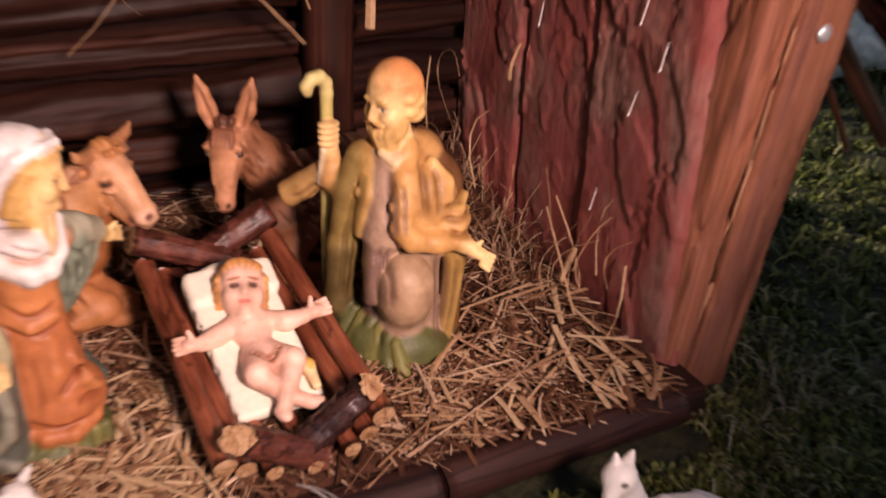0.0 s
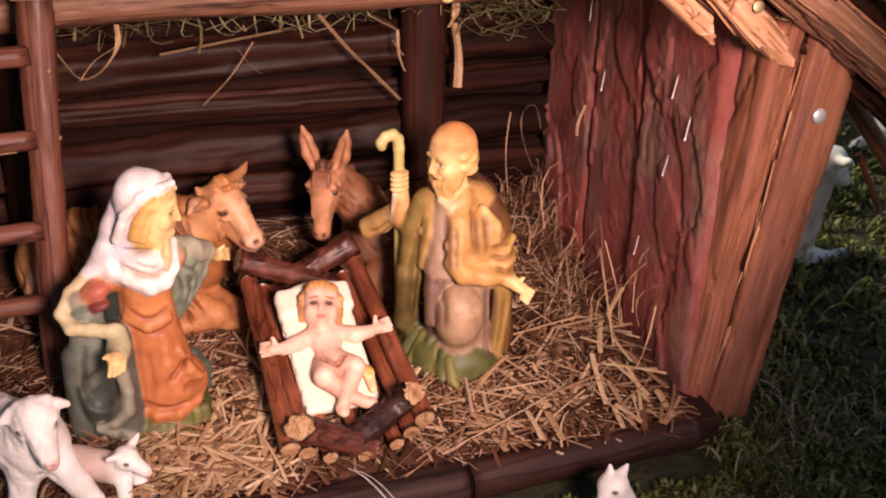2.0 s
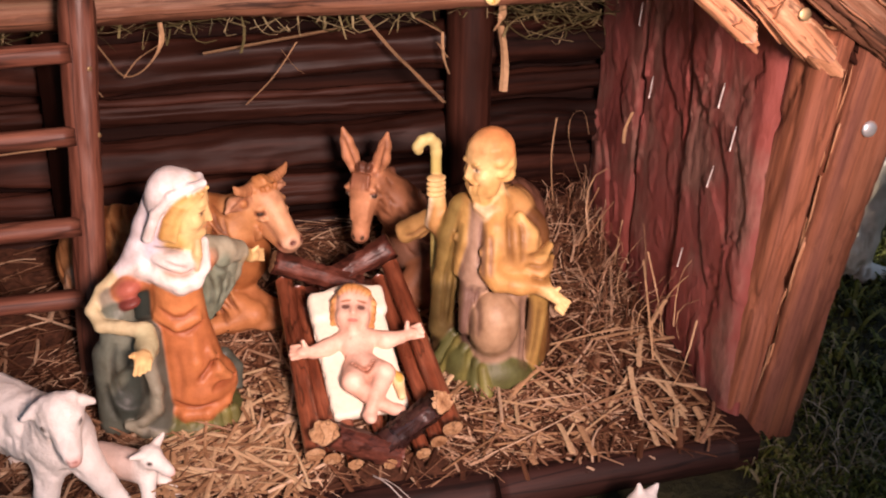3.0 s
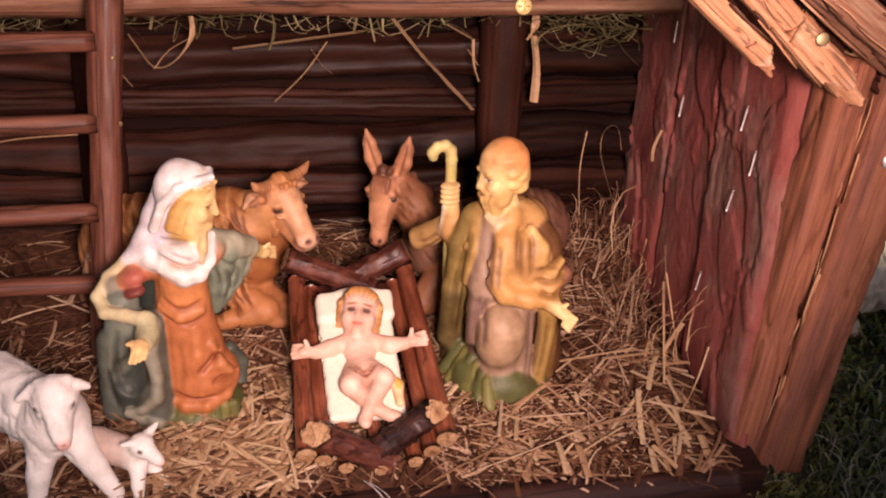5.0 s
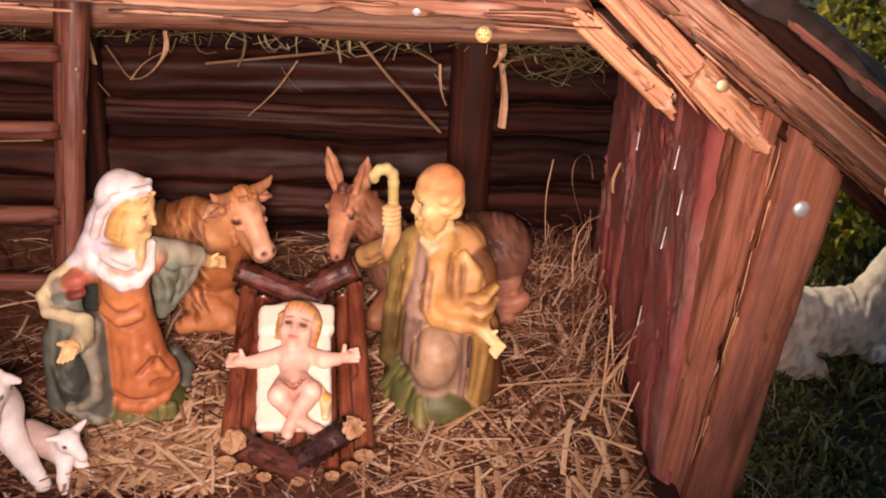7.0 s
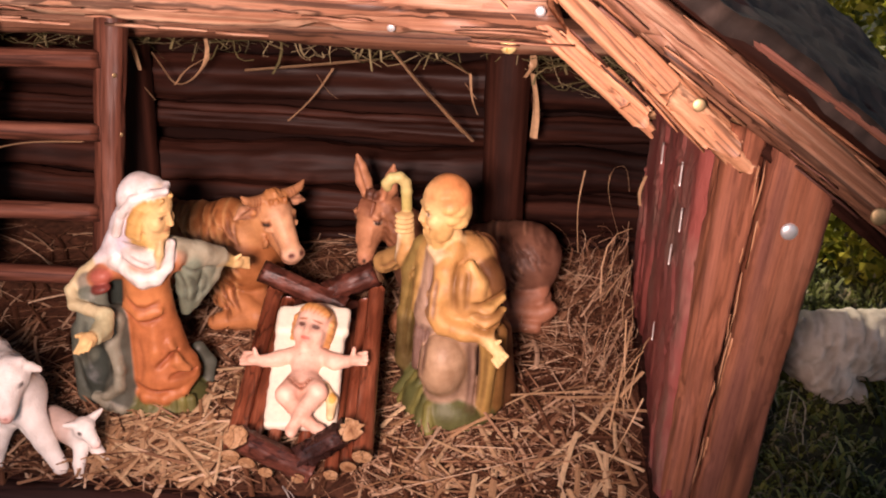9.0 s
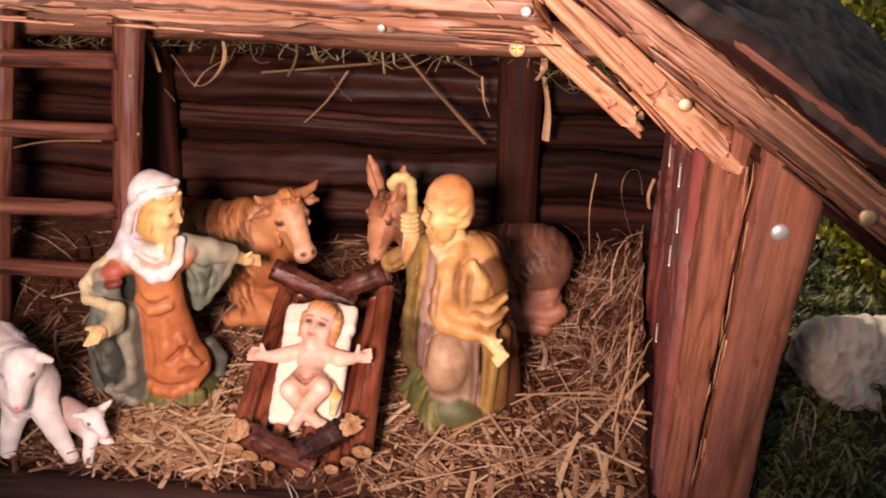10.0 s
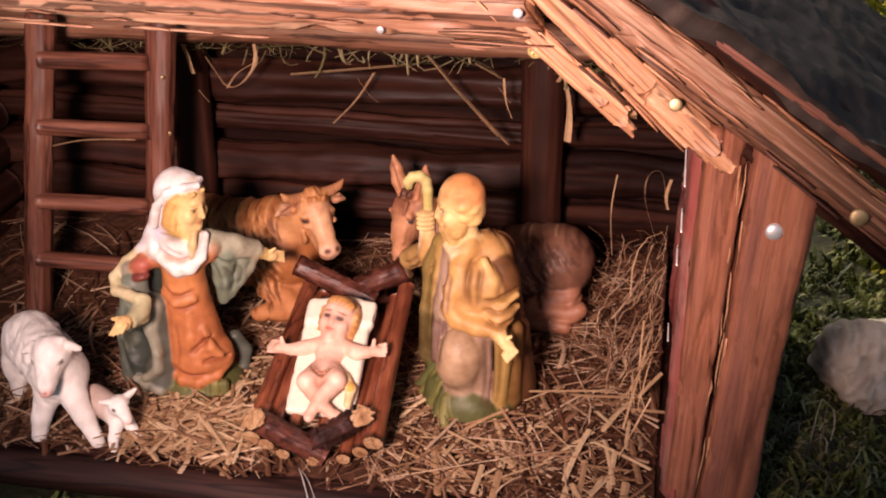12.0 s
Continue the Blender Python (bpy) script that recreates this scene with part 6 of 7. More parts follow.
def sheep_shapes(o, s, yaw, head_turn, lying, tan=WHITE):
    """A sheep that looks along +x before it is turned by yaw; s: size; o: the point under its chest."""
    M = Matrix.Translation(o) @ pose(0, 0, 0, 0, 0, yaw)
    N = M @ Matrix.Translation((1.9 * s, 0, (3.5 if not lying else 3.4) * s)) @ pose(0, 0, 0, 0, 16, head_turn)

    def w(p, mm=M):
        q = mm @ Vector((p[0] * s, p[1] * s, p[2] * s))
        return (q.x, q.y, q.z)

    def hd(p):
        return w(p, N)
    up = 0.4 if not lying else -1.2
    out = [cone(w((0.4, 0, 2.9 + up)), w((-3.2, 0, 2.8 + up)), 1.45 * s, 1.5 * s, tan, 0.4 * s), cone(w((0.9, 0, 3.3 + up)), w((1.8, 0, 4.6 if not lying else 4.4)), 1.15 * s, 0.85 * s, tan, 0.4 * s)]
    out += [ell(hd((0.1, 0, 1.35)), (0.85 * s, 0.8 * s, 0.8 * s), WHITE, k=0.2 * s), cone(hd((0.3, 0, 1.3)), hd((1.35, 0, 0.7)), 0.68 * s, 0.42 * s, WHITE, 0.2 * s), ell(hd((1.6, 0, 0.62)), (0.3 * s, 0.32 * s, 0.28 * s), PINK, k=0.1 * s)]
    for q in (-1, 1):
        out += [cone(hd((0.0, 0.6 * q, 1.6)), hd((-0.25, 1.35 * q, 1.85)), 0.32 * s, 0.14 * s, WHITE, 0.1 * s), dab(hd((0.72, 0.55 * q, 1.3)), (0.17 * s, 0.17 * s, 0.15 * s), INK), dab(hd((1.85, 0.15 * q, 0.68)), (0.1 * s, 0.1 * s, 0.08 * s), (0.35, 0.15, 0.12))]
    if lying:
        out += limb([w((0.8, -0.8, 0.8)), w((2.0, -1.0, 0.3)), w((3.3, -1.0, 0.35))], (0.6 * s, 0.36 * s, 0.28 * s), WHITE, 0.2 * s)
        out += limb([w((0.8, 0.8, 0.8)), w((1.8, 0.9, 0.3)), w((2.6, 0.8, 0.3))], (0.6 * s, 0.36 * s, 0.28 * s), WHITE, 0.2 * s)
        out += limb([w((-3.0, -1.2, 0.9)), w((-1.8, -1.5, 0.4)), w((-2.9, -1.6, 0.3))], (0.9 * s, 0.5 * s, 0.3 * s), tan, 0.2 * s)
    else:
        for x, y, dx in ((0.9, -0.65, 0.3), (0.8, 0.7, 1.0), (-3.0, -0.7, 0.1), (-3.2, 0.7, -0.3)):
            sp = 1.9 if dx == 1.0 else 0.0
            out += limb([w((x, y, 2.4)), w((x + dx * 0.6, y + sp * 0.6, 1.2)), w((x + dx, y + sp, 0.25))], (0.72 * s, 0.38 * s, 0.34 * s), WHITE, 0.25 * s)
    return out


figure("sheep_figurine", [
    cone((-14.7, -5.2, 3.2), (-17.7, -2.7, 3.4), 1.55, 1.6, WHITE, 0.4), cone((-14.4, -5.6, 3.2), (-14.2, -6.1, 4.7), 1.4, 1.0, WHITE, 0.5),
    ell((-14.15, -6.3, 5.1), (1.0, 1.0, 0.95), WHITE, k=0.2), cone((-14.1, -6.6, 4.95), (-13.72, -7.9, 4.1), 0.86, 0.5, WHITE, 0.25), ell((-13.62, -8.2, 3.95), (0.36, 0.3, 0.28), PINK, k=0.12),
    cone((-13.6, -6.1, 5.6), (-12.8, -5.8, 5.2), 0.4, 0.16, WHITE, 0.12), cone((-14.8, -6.2, 5.5), (-15.6, -6.5, 5.1), 0.4, 0.16, WHITE, 0.12),
    dab((-13.3, -6.95, 5.0), (0.2, 0.24, 0.13), INK), dab((-14.72, -7.2, 5.0), (0.2, 0.24, 0.13), INK), dab((-13.5, -8.45, 4.05), (0.1, 0.14, 0.06), (0.4, 0.16, 0.14)), dab((-13.8, -8.45, 4.05), (0.1, 0.14, 0.06), (0.4, 0.16, 0.14)),
    *limb([(-14.9, -5.9, 2.6), (-15.2, -6.7, 1.2), (-15.3, -7.05, 0.2)], (0.85, 0.5, 0.42), WHITE, 0.25), *limb([(-13.8, -5.9, 2.8), (-12.8, -6.5, 1.4), (-11.95, -6.95, 0.2)], (0.9, 0.52, 0.4), WHITE, 0.25),
    *limb([(-17.2, -2.4, 2.4), (-17.0, -2.6, 0.2)], (0.8, 0.4), WHITE, 0.25), *limb([(-18.4, -3.5, 2.4), (-18.4, -3.7, 0.2)], (0.8, 0.4), WHITE, 0.25),
    *fur(-18.5, -13.6, 1.8, 5.0, 90, 41, -70, 0.7, 0.1, 0.09, (0.82, 0.77, 0.72)), *fur(-15.2, -13.2, 4.6, 6.0, 20, 42, -80, 0.4, 0.1, 0.06, (0.82, 0.77, 0.72)),
], WOOL, "white painted sheep figurine standing at the stable's edge", "figurine", 0.11, 0.04, (np.array((-16.6, -3.6, 3.2)), np.array((2.6, 2.6, 2.6))), floor=0.0, group="sheep figurines")
LAMB_BACK = (0.60, 0.47, 0.41)
figure("lamb_figurine", [
    cone((-11.4, -5.9, 1.55), (-13.0, -4.9, 1.5), 0.72, 0.75, LAMB_BACK, 0.25), cone((-11.1, -6.1, 1.5), (-10.8, -6.3, 2.3), 0.62, 0.5, WHITE, 0.25),
    ell((-10.75, -6.35, 2.35), (0.55, 0.55, 0.5), WHITE, k=0.12), cone((-10.6, -6.5, 2.25), (-9.98, -7.05, 1.95), 0.45, 0.27, WHITE, 0.15), ell((-9.88, -7.15, 1.9), (0.2, 0.2, 0.16), PINK, k=0.06),
    cone((-10.5, -5.95, 2.6), (-10.1, -5.5, 2.85), 0.22, 0.09, WHITE, 0.08), cone((-11.1, -6.6, 2.6), (-11.5, -6.9, 2.75), 0.22, 0.09, WHITE, 0.08),
    dab((-10.15, -6.4, 2.38), (0.13, 0.13, 0.1), INK), dab((-10.75, -6.98, 2.36), (0.13, 0.13, 0.1), INK),
    *limb([(-11.0, -6.4, 1.3), (-10.95, -7.0, 0.6), (-10.9, -7.3, 0.15)], (0.45, 0.28, 0.24), WHITE, 0.15), *limb([(-10.9, -5.9, 1.3), (-10.25, -6.2, 0.7), (-9.75, -6.4, 0.15)], (0.45, 0.27, 0.22), WHITE, 0.15), ell((-9.65, -6.45, 0.12), (0.2, 0.2, 0.13), (0.12, 0.07, 0.05), k=0.05),
    *limb([(-12.8, -5.4, 1.1), (-12.9, -5.8, 0.15)], (0.42, 0.24), LAMB_BACK, 0.15), *limb([(-13.4, -4.7, 1.1), (-13.6, -4.6, 0.15)], (0.42, 0.24), LAMB_BACK, 0.15),
], WOOL, "small white lamb figurine with a greyish pink back", "figurine", 0.075, 0.015, floor=0.0, group="sheep figurines")
figure("lamb_figurine", [
    cone((11.0, -12.5, -1.7), (14.4, -12.8, -2.5), 1.15, 1.25, WHITE, 0.4), cone((10.05, -12.4, 1.0), (10.8, -12.5, -1.2), 0.66, 1.0, WHITE, 0.4),
    ell((9.95, -12.5, 1.15), (0.72, 0.7, 0.66), WHITE, k=0.15), cone((9.8, -12.6, 1.05), (9.25, -12.95, 0.75), 0.52, 0.3, WHITE, 0.15), ell((9.12, -13.0, 0.7), (0.2, 0.2, 0.17), PINK, k=0.06),
    cone((9.85, -12.3, 1.55), (9.8, -12.3, 2.15), 0.3, 0.1, WHITE, 0.1), cone((10.4, -12.3, 1.6), (10.75, -12.1, 1.85), 0.28, 0.1, WHITE, 0.1), dab((9.75, -13.1, 1.3), (0.14, 0.2, 0.1), INK),
    *limb([(10.6, -12.9, -1.7), (9.2, -13.1, -1.7), (7.5, -13.2, -1.8)], (0.55, 0.3, 0.24), WHITE, 0.2), *limb([(10.9, -12.1, -1.9), (9.8, -11.9, -2.3), (8.8, -11.9, -2.3)], (0.5, 0.3, 0.24), WHITE, 0.2), *limb([(14.2, -13.3, -2.4), (13.0, -13.9, -2.6), (12.2, -13.9, -2.6)], (0.7, 0.4, 0.25), WHITE, 0.2),
], WOOL, "white lamb figurine lying on the lawn with raised head", "figurine", 0.085, 0.09, (np.array((13.2, -12.7, -2.0)), np.array((2.6, 1.8, 1.6))), group="sheep figurines")
# shade is put into this sheep's wool colour: grey in place of white
figure("sheep_figurine", sheep_shapes((33.2, 11.4, -3.1), 1.52, 7, 5, True, (0.54, 0.45, 0.36)) + fur(25.5, 35, -3.0, 2.2, 130, 31, 70, 1.1, 0.13, 0.12, (0.34, 0.28, 0.22)) + fur(25.5, 35, -3.0, 2.2, 60, 32, 60, 0.9, 0.13, -0.1, (0.62, 0.54, 0.45)), WOOL, "white sheep figurine lying on the grass beside the stable, its wool greyed as shade", "figurine", 0.12, 0.05, group="sheep figurines")
figure("sheep_figurine", sheep_shapes((57.0, 29.0, -3.4), 1.5, 200, 5, True), WOOL, "white sheep figurine resting on the lawn farther off", "figurine", 0.25, 0.08, group="sheep figurines")
figure("sheep_figurine", sheep_shapes((66.0, 31.0, -3.4), 1.4, 160, 5, True), WOOL, "white sheep figurine resting on the lawn farther off", "figurine", 0.25, 0.08, group="sheep figurines")

# ---- straw, hay, grass ----
def stalks(name, items, mat, label, category, parent=None, kind="stuff", flat=0.45):
    """Many thin stalks in one mesh. items: (points, width)."""
    V, F = [], []
    for pts, w in items:
        n = len(pts)
        b = len(V)
        for i, p in enumerate(pts):
            p = Vector(p)
            d = (Vector(pts[min(i + 1, n - 1)]) - Vector(pts[max(i - 1, 0)])).normalized()
            s = d.cross(Vector((0.13, 0.2, 1.0)))
            s = s.normalized() if s.length > 1e-3 else Vector((1, 0, 0))
            u = s.cross(d)
            for a, q in ((w / 2, 0), (0, w / 2 * flat), (-w / 2, 0), (0, -w / 2 * flat)):
                V.append(tuple(p + s * a + u * q))
        for i in range(n - 1):
            for j in range(4):
                k = (j + 1) % 4
                F.append((b + i * 4 + j, b + i * 4 + k, b + (i + 1) * 4 + k, b + (i + 1) * 4 + j))
        F.append((b + 3, b + 2, b + 1, b))
        e = b + (n - 1) * 4
        F.append((e, e + 1, e + 2, e + 3))
    ob = mesh_ob(name, V, F, mat, parent, "", Matrix.Identity(4), smooth=False)
    return tagged(ob, label, category, kind=kind)


def bed(x, y):
    """Height of the straw bed."""
    h = 0.15 + 0.25 * noise.noise((x * 0.25, y * 0.25, 2.0))
    h += max(0.0, y - 8.0) * 0.20 + max(0.0, x - 13.0) * max(0.0, y + 1.0) * 0.012
    h += max(0.0, -16.0 - x) * 0.04
    return h


def bowed(p):
    """Five points on the soft curve through three."""
    a, b, c = (Vector(q) for q in p)
    m = b * 2 - (a + c) / 2
    return [tuple(a * (1 - t) ** 2 + m * 2 * t * (1 - t) + c * t * t) for t in (0, 0.25, 0.5, 0.75, 1)]


rs = np.random.RandomState(77)
items = []
while len(items) < 6400:
    x, y = rs.uniform(-29, 17.0), rs.uniform(-7.6, 16.3)
    if rs.rand() > (0.9 if -20 < x else 0.5):
        continue
    # straw thinned behind the ladder so bare dark litter imitates the shade there
    if (x < -13.5 and y > 1.5 and rs.rand() < 0.8) or (abs(x) < 2.6 and y < -5.8):
        continue
    if ((x - 9.5) / 2.6) ** 2 + ((y - 3.2) / 2.0) ** 2 < 1 and rs.rand() < 0.75:
        continue
    if x > 8.5 and y > -5 and rs.rand() < 0.3:
        continue
    L = rs.choice([1.6, 3.2, 5.0, 7.5], p=[0.25, 0.35, 0.28, 0.12]) * rs.uniform(0.7, 1.3)
    a = rs.uniform(0, 2 * np.pi)
    z = bed(x, y) + rs.rand() ** 2 * 0.55 - 0.25
    tilt = rs.normal(0, 0.09)
    dx, dy = math.cos(a) * L / 2, math.sin(a) * L / 2
    if abs(x + dx) > 29.5 or y + abs(dy) > 16.6 or x + abs(dx) > 17.2 or y - abs(dy) < -8.4:
        continue
    bow = rs.normal(0, 0.07) * L
    w = rs.choice([0.05, 0.09, 0.15, 0.28], p=[0.32, 0.36, 0.22, 0.10]) * rs.uniform(0.8, 1.2)
    pts = [(x - dx, y - dy, z - tilt * L / 2), (x - dy * bow / L, y + dx * bow / L, z + abs(bow) * 0.4), (x + dx, y + dy, z + tilt * L / 2)]
    if any(p[2] < -0.34 for p in pts):
        pts = [(p[0], p[1], max(p[2], -0.30)) for p in pts]
    items.append((bowed(pts), w))
stalks("floor_straw", items, STRAW, "loose bed of dry golden straw on the stable floor", "straw")

# broad bright stalks on top, thickest in front
items = []
broad = np.random.RandomState(313)
while len(items) < 360:
    x, y = (broad.uniform(-11, -3.6), broad.uniform(-7.2, 3.0)) if broad.rand() < 0.66 else (broad.uniform(3.4, 16.2), broad.uniform(-7.2, 7.0))
    if broad.rand() > 1.05 - (y + 7.2) / 16:
        continue
    L, a = broad.uniform(1.2, 4.2), broad.uniform(0, 2 * np.pi)
    dx, dy = math.cos(a) * L / 2, math.sin(a) * L / 2
    if x + abs(dx) > 17.0 or y - abs(dy) < -8.2:
        continue
    z = bed(x, y) + broad.uniform(0.1, 0.45)
    tilt, bow = broad.normal(0, 0.1) * L, broad.normal(0, 0.03) * L
    items.append((bowed([(x - dx, y - dy, z - tilt / 2), (x - dy * bow / L, y + dx * bow / L, z + abs(bow) * 0.3), (x + dx, y + dy, z + tilt / 2)]), broad.choice([0.14, 0.2, 0.28, 0.36], p=[0.35, 0.3, 0.25, 0.1])))
stalks("broad_straw", items, PALE, "broad split golden straw stalks on the straw bed", "straw", flat=0.3)

# litter under the stalks
def litter():
    nx, ny = 150, 84
    V = []
    for j in range(ny + 1):
        for i in range(nx + 1):
            x, y = -30.5 + 47.6 * i / nx, -7.3 + 23.9 * j / ny
            V.append((x, y, bed(x, y) - 0.22 + 0.12 * noise.noise((x * 1.6, y * 1.6, 4.0)) + 0.08 * noise.noise((x * 4, y * 4, 1.0))))
    F = [(j * (nx + 1) + i, j * (nx + 1) + i + 1, (j + 1) * (nx + 1) + i + 1, (j + 1) * (nx + 1) + i) for j in range(ny) for i in range(nx)]
    tagged(mesh_ob("straw_litter", V, F, LITTER, None, "", Matrix.Identity(4)), "brown crumbled straw and bark litter", "straw", kind="stuff")


LITTER = plain("crumbled_litter", (0.075, 0.031, 0.017), 0.9, 0, 0.6, 240, 0.8, 0.2)
litter()

DRY = islands("dry_grass_stalks", [(0.0, (0.07, 0.055, 0.03)), (0.6, (0.20, 0.16, 0.09)), (1.0, (0.42, 0.36, 0.25))], 0.6)
# stalks standing up in the far right corner and against the bark
items = []
for i in range(300):
    x, y = rs.uniform(11.5, 16.8), rs.uniform(3.0, 16.0)
    if rs.rand() > (x - 10.5) / 6.0:
        continue
    z = bed(x, y)
    L = rs.uniform(1.2, 3.8)
    lean = Vector((rs.normal(0.2, 0.9), rs.normal(0.0, 0.9), 0.9)).normalized() * L
    tip = Vector((min(16.9, x + lean.x), min(16.0, y + lean.y), z + lean.z))
    mid = Vector((x, y, z)).lerp(tip, 0.5) + Vector((rs.normal(0, 0.5), rs.normal(0, 0.5), 0.4))
    mid.x, mid.y = min(mid.x, 16.9), min(mid.y, 16.2)
    items.append(([(min(p[0], 16.95), p[1], p[2]) for p in bowed([(x, y, z - 0.3), tuple(mid), tuple(tip)])], rs.choice([0.035, 0.05, 0.09])))
stalks("corner_straw", items, STRAW, "tangled straw stalks leaning up against the bark wall", "straw")

# single stalks that hang from the loft
def hanging(points, w, label="pale dry straw stalk hanging from the loft", mat=None):
    for i in range(2):
        points = [tuple(q) for q in smooth_line(points)]
    stalks("straw_stalk", [(points, w * 1.5)], mat or PALE, label, "straw", kind="", flat=0.3)


hanging([(1.3, 12.6, 17.0), (3.6, 13.0, 14.0), (4.6, 13.0, 13.0), (6.75, 13.4, 10.6)], 0.42)
hanging([(4.4, 12.9, 13.2), (5.4, 13.0, 12.0), (6.2, 13.0, 11.2)], 0.25)
hanging([(-6.9, 13.0, 14.4), (-3.5, 13.2, 14.8), (0.8, 13.2, 15.4)], 0.34)
hanging([(-1.7, 13.6, 14.6), (-3.0, 13.8, 12.6), (-4.7, 14.2, 10.9)], 0.17)
hanging([(-2.6, 13.0, 14.4), (-2.0, 13.0, 13.4), (-1.4, 13.1, 12.9)], 0.08)
hanging([(-9.0, 12.4, 16.6), (-8.9, 12.6, 15.2), (-10.0, 12.8, 13.7), (-11.2, 12.9, 13.2), (-11.9, 12.9, 14.4), (-12.4, 12.8, 15.3)], 0.2, "pale straw stalk bent into a loop under the loft")
hanging([(-9.2, 12.6, 15.1), (-10.4, 12.8, 14.4), (-11.2, 12.9, 13.3)], 0.14)
hanging([(-13.0, 11.0, 16.6), (-12.9, 11.4, 15.6), (-12.8, 11.6, 14.6)], 0.28)
hanging([(-12.9, 12.4, 13.2), (-12.4, 12.6, 12.4)], 0.14)
hanging([(9.9, 12.8, 17.0), (10.2, 13.2, 15.6), (9.7, 13.3, 14.8)], 0.3)
hanging([(10.1, 13.4, 15.0), (10.5, 13.5, 13.0), (10.4, 13.4, 11.0)], 0.34)
hanging([(4.9, 12.2, 16.0), (6.4, 12.5, 15.1)], 0.25)
hanging([(6.5, 12.8, 15.0), (6.6, 13.0, 13.4), (7.0, 13.1, 12.4)], 0.12)
hanging([(6.2, 12.8, 14.4), (6.9, 13.0, 13.4)], 0.1)
hanging([(-18.5, 11.0, 16.0), (-16.8, 11.3, 15.0), (-15.6, 11.3, 14.9)], 0.16)
hanging([(-19.5, 5.6, 11.6), (-17.5, 5.8, 12.1), (-14.3, 6.0, 12.2)], 0.2, "pale straw stalk lying along a ladder rung")
hanging([(13.6, 12.6, 9.4), (13.3, 12.5, 7.0), (13.6, 12.4, 4.0)], 0.05, "thin straw stalk standing by the wall")
hanging([(16.3, 14.6, 4.0), (15.2, 15.0, 7.0), (15.4, 15.2, 8.6), (16.3, 15.1, 8.9), (16.6, 14.9, 7.2)], 0.05, "thin straw stalk bent over by the wall")
hanging([(16.75, 8.6, 11.0), (16.5, 9.0, 9.8), (16.7, 9.4, 8.8)], 0.12, "thin straw stalk standing by the wall")

for i in range(22):
    y, z = rs.uniform(-3.5, 12.0), rs.uniform(0.5, 4.5)
    L = rs.uniform(1.5, 3.6)
    a = rs.normal(0.5, 0.9)
    tip = Vector((rs.uniform(15.8, 16.9), y + math.sin(a) * L, z + math.cos(a) * L))
    foot = Vector((rs.uniform(14.8, 16.6), y, max(0.0, z - 1.5)))
    mid = foot.lerp(tip, 0.5) + Vector((rs.uniform(-0.6, 0.1), rs.normal(0, 0.6), rs.normal(0, 0.3)))
    stalks("straw_stalk", [(bowed([tuple(foot), tuple(mid), tuple(tip)]), rs.choice([0.04, 0.06, 0.1]))], PALE, "thin dry straw stalk leaning on the bark wall", "straw", kind="")

# big stalks on the floor
def lying(a, b, w, h=0.0):
    m = (Vector(a) + Vector(b)) / 2 + Vector((0, 0, h))
    stalks("straw_stalk", [(bowed([a, tuple(m), b]), w)], PALE, "broad pale straw stalk lying on the straw bed", "straw", kind="")


lying((15.6, 0.6, 0.75), (17.4, 1.4, 0.25), 0.36)
lying((15.9, 1.6, 0.9), (17.1, 2.3, 2.2), 0.36)
lying((13.1, -6.0, 0.5), (13.9, -7.5, 0.3), 0.42)
lying((15.7, -5.4, 0.5), (15.6, -7.3, 0.3), 0.42)
lying((10.0, 0.9, 1.0), (14.4, 2.0, 0.9), 0.22)
lying((-7.5, -4.2, 0.5), (-4.6, -1.4, 0.6), 0.26)
lying((-8.5, -5.4, 0.5), (-4.6, -3.7, 0.5), 0.24)
lying((-6.2, -3.4, 0.6), (-6.9, -6.6, 0.5), 0.22)
lying((15.3, -0.8, 0.5), (16.4, 4.2, 3.8), 0.12)
lying((4.3, -5.0, 0.5), (8.2, -6.6, 0.45), 0.2)
lying((6.2, -4.4, 0.6), (8.7, -7.2, 0.35), 0.2)

# hay stuffed on the loft
items = []
for i in range(1900):
    x = rs.uniform(-29, 17)
    y, z = rs.uniform(12.2, 16.4), 18.8 + rs.rand() * 1.6
    if x > 9.5 and rs.rand() < 0.75:
        y, z = rs.uniform(12.0, 15.5), rs.uniform(14.2, 18.0)
        x = rs.uniform(10.3, 16.8)
        if z < 14.2 + abs(x - 13.6) * 0.35:
            continue
    elif rs.rand() < 0.25:
        y, z = rs.uniform(12.2, 14.5), rs.uniform(15.6, 18.2)
    a = rs.uniform(0, 2 * np.pi)
    L = rs.uniform(1.2, 4.6)
    d = Vector((math.cos(a), 0.5 * math.sin(a), rs.normal(0, 0.3))) * L / 2
    p = Vector((x, y, z))
    q = Vector((rs.normal(0, 0.4), rs.normal(0, 0.3), rs.normal(0, 0.45)))
    e = [p - d, p + q, p + d]
    e = [(min(v.x, 17.0), min(max(v.y, 11.6), 16.4), v.z) for v in e]
    items.append((bowed(e), rs.choice([0.04, 0.06, 0.09, 0.15])))
stalks("loft_hay", items, HAY, "greenish hay stuffed on the loft", "hay")


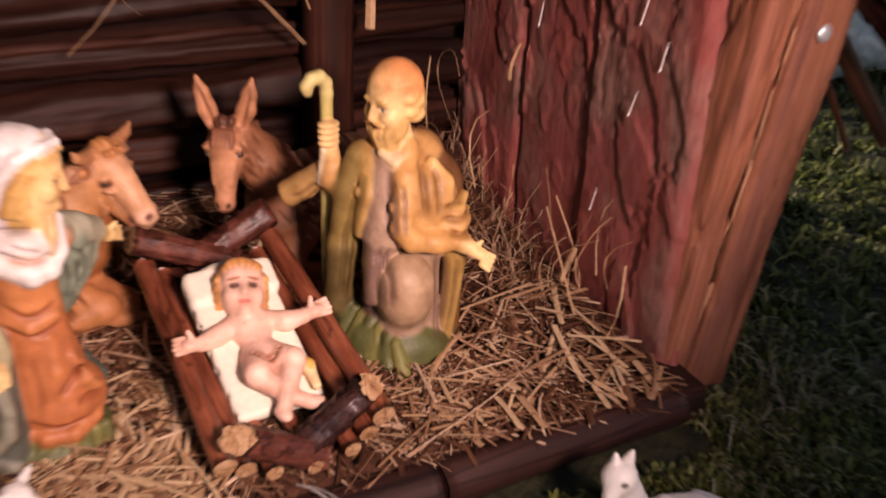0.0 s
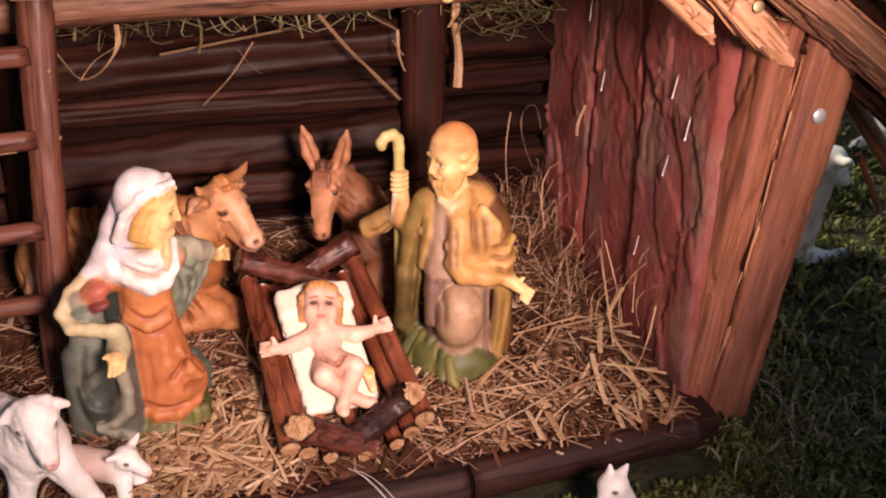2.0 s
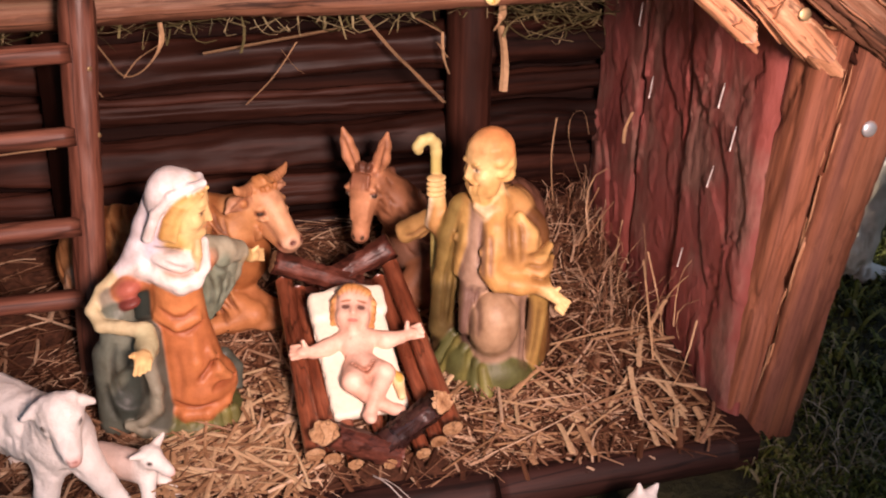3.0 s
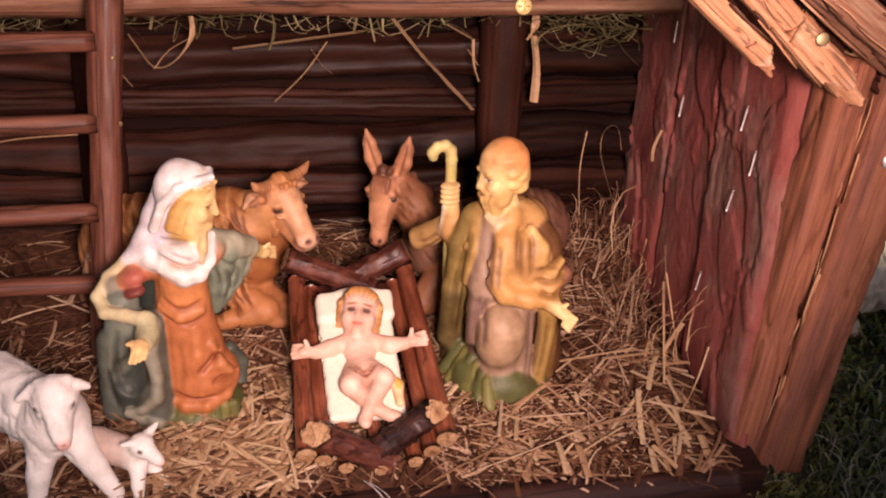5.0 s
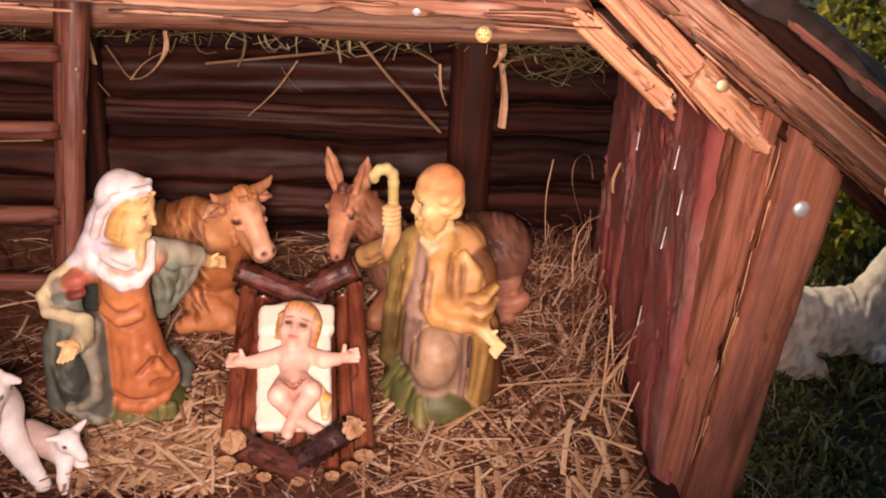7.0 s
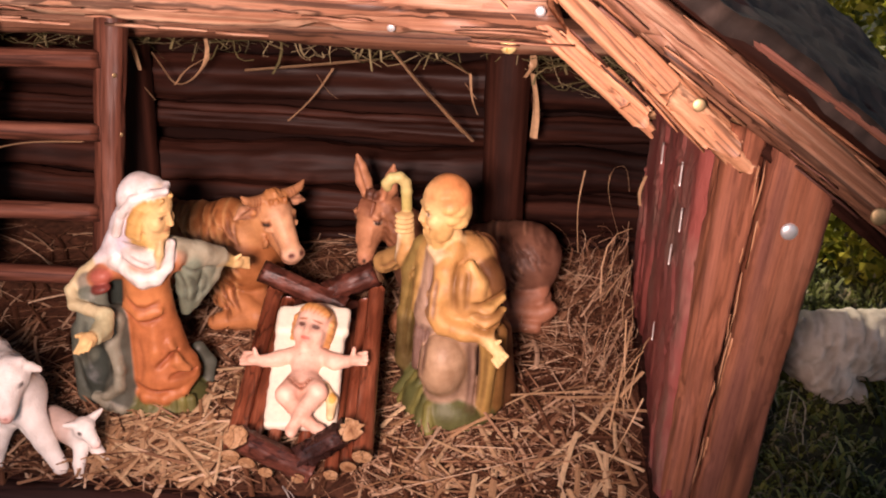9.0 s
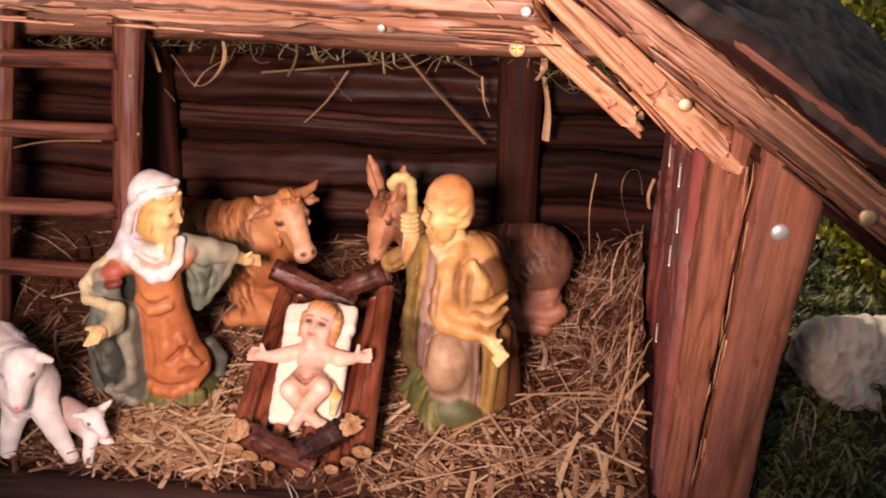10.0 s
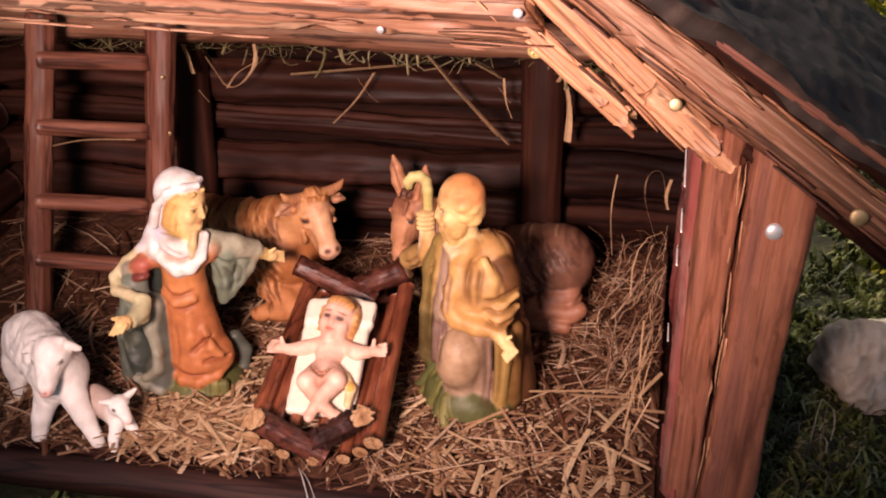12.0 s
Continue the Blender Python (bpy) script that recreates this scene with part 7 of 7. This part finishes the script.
# lawn
def blades(name, count, region, h0, h1, w, label, seed):
    r = np.random.RandomState(seed)
    V, F = [], []
    k = 0
    while k < count:
        x, y = region(r)
        if (-31.5 < x < 18.0 and -9.3 < y < 19) or (18.0 <= x < 22.2 and -5.8 < y < 19):
            continue
        k += 1
        z = lie(x, y) - 0.15
        H = r.uniform(h0, h1) * (0.75 + 0.6 * noise.noise((x * 0.35, y * 0.35, 9.0)))
        a, b = r.uniform(0, 6.28), r.uniform(0.2, 1.5)
        d = Vector((math.cos(a), math.sin(a), 0))
        s = Vector((-d.y, d.x, 0)) * w * r.uniform(0.6, 1.3)
        p = Vector((x, y, z))
        q1, q2, q3 = p + Vector((0, 0, H * 0.5)) + d * H * b * 0.25, p + Vector((0, 0, H * 0.85)) + d * H * b * 0.65, p + Vector((0, 0, H * (1.1 - 0.45 * b))) + d * H * b * 1.15
        i = len(V)
        V += [tuple(p - s), tuple(p + s), tuple(q1 - s * 0.9), tuple(q1 + s * 0.9), tuple(q2 - s * 0.6), tuple(q2 + s * 0.6), tuple(q3)]
        F += [(i, i + 1, i + 3, i + 2), (i + 2, i + 3, i + 5, i + 4), (i + 4, i + 5, i + 6)]
    tagged(mesh_ob(name, V, F, GRASS, None, "", Matrix.Identity(4), smooth=False), label, "grass", kind="stuff")


def tuft(r, x0, x1, y0, y1, n=[None, 0]):
    """Clumped: several blades in a row grow round one place."""
    if n[1] == 0:
        n[0], n[1] = (r.uniform(x0, x1), r.uniform(y0, y1)), r.randint(3, 14)
    n[1] -= 1
    return n[0][0] + r.normal(0, 0.35), n[0][1] + r.normal(0, 0.35)


blades("lawn_grass", 15000, lambda r: tuft(r, -30, 34, -26, -9), 0.35, 1.15, 0.13, "short dark green lawn with moss", 1)
blades("lawn_grass", 2600, lambda r: tuft(r, 12, 25, -12.5, -5.6), 0.4, 1.3, 0.12, "short dark green lawn with moss", 4)
blades("lawn_grass", 14000, lambda r: tuft(r, 21, 50, -24, 26), 0.35, 1.3, 0.13, "short dark green lawn with moss", 2)
blades("lawn_grass", 12000, lambda r: tuft(r, 24, 105, -10, 90), 0.7, 2.2, 0.15, "short dark green lawn with moss", 3)



# dry stalks in the lawn beside the post and along the rail
items = []
dry = np.random.RandomState(91)
for i in range(420):
    x, y = (dry.uniform(19.0, 30) if i % 2 else dry.uniform(22.4, 27), dry.uniform(-10, -6.5) if i % 2 else dry.uniform(-9, 6)) if i % 3 else (dry.uniform(-14, 22), dry.uniform(-13.5, -9.6))
    z = lie(x, y) + 0.1
    a, L = dry.uniform(0, 6.28), dry.uniform(1.0, 3.2)
    top = Vector((x + math.cos(a) * L * 0.8, y + math.sin(a) * L * 0.8, z + dry.uniform(0.2, 1.5)))
    mid = Vector((x, y, z)).lerp(top, 0.5) + Vector((dry.normal(0, 0.2), dry.normal(0, 0.2), dry.uniform(0.2, 0.7)))
    if (top.x < 17.5 and top.y > -9.4) or (top.x < 22.4 and top.y > -6.4):
        continue
    items.append((bowed([(x, y, z - 0.2), tuple(mid), tuple(top)]), dry.choice([0.04, 0.06, 0.1])))
stalks("dry_grass", items, DRY, "dry grey-brown grass stalks in the lawn", "grass")


# ---- bush behind the stable ----
def bush(at, size, count, seed):
    r = np.random.RandomState(seed)
    b = empty("bush", at, "sunlit yellow-green shrub with small leaves", "shrub")
    at = Vector(at)
    V, F = [], []
    for i in range(9):
        a = r.uniform(0, 6.28)
        tip = at + Vector((math.cos(a) * size * 0.6, math.sin(a) * size * 0.6, size * r.uniform(0.7, 1.5)))
        log("branch", at, tip, 0.5, 0.15, TWIG, b, "", seed=seed + i, ring=8, step=2.0)
    for i in range(count):
        v = Vector(r.normal(0, 1, 3))
        v = v.normalized() * size * r.uniform(0.45, 1.0) ** 0.6 * (1 + 0.35 * noise.noise(v.normalized() * 2.5))
        p = at + Vector((v.x, v.y, size * 0.9 + v.z * 0.9))
        if p.z < lie(p.x, p.y):
            continue
        if noise.noise(p * 0.16) < -0.12:
            continue
        d = Vector(r.normal(0, 1, 3)).normalized()
        s = d.cross(Vector(r.normal(0, 1, 3))).normalized()
        L, w = r.uniform(0.9, 1.7), r.uniform(0.35, 0.6)
        n = d.cross(s) * 0.15
        k = len(V)
        V += [tuple(p), tuple(p + d * L * 0.5 + s * w + n), tuple(p + d * L), tuple(p + d * L * 0.5 - s * w + n), tuple(p + d * L * 0.55 - n)]
        F += [(k, k + 1, k + 4), (k + 1, k + 2, k + 4), (k + 2, k + 3, k + 4), (k + 3, k, k + 4)]
    mesh_ob("leaves", V, F, LEAF, b, "small yellow-green leaves", None, smooth=False)


bush((44, 46, -3), 14, 2600, 400)
bush((36, 27, -4), 5.5, 1100, 430)
bush((62, 60, -3), 16, 2600, 420)
bush((30, 58, -3), 13, 2000, 440)

stalks("wire", [(bowed([(-0.9, -6.7, -0.1), (-0.3, -7.8, 0.1), (0.5, -9.2, -0.4)]), 0.09)], DULL_WIRE, "pale bent wire end lying over the front rail", "wire", kind="", flat=1.0)
stalks("wire", [(bowed([(-0.8, -6.8, -0.1), (0.0, -7.8, 0.05), (0.8, -9.1, -0.4)]), 0.05)], DULL_WIRE, "thin pale wire end lying over the front rail", "wire", kind="", flat=1.0)
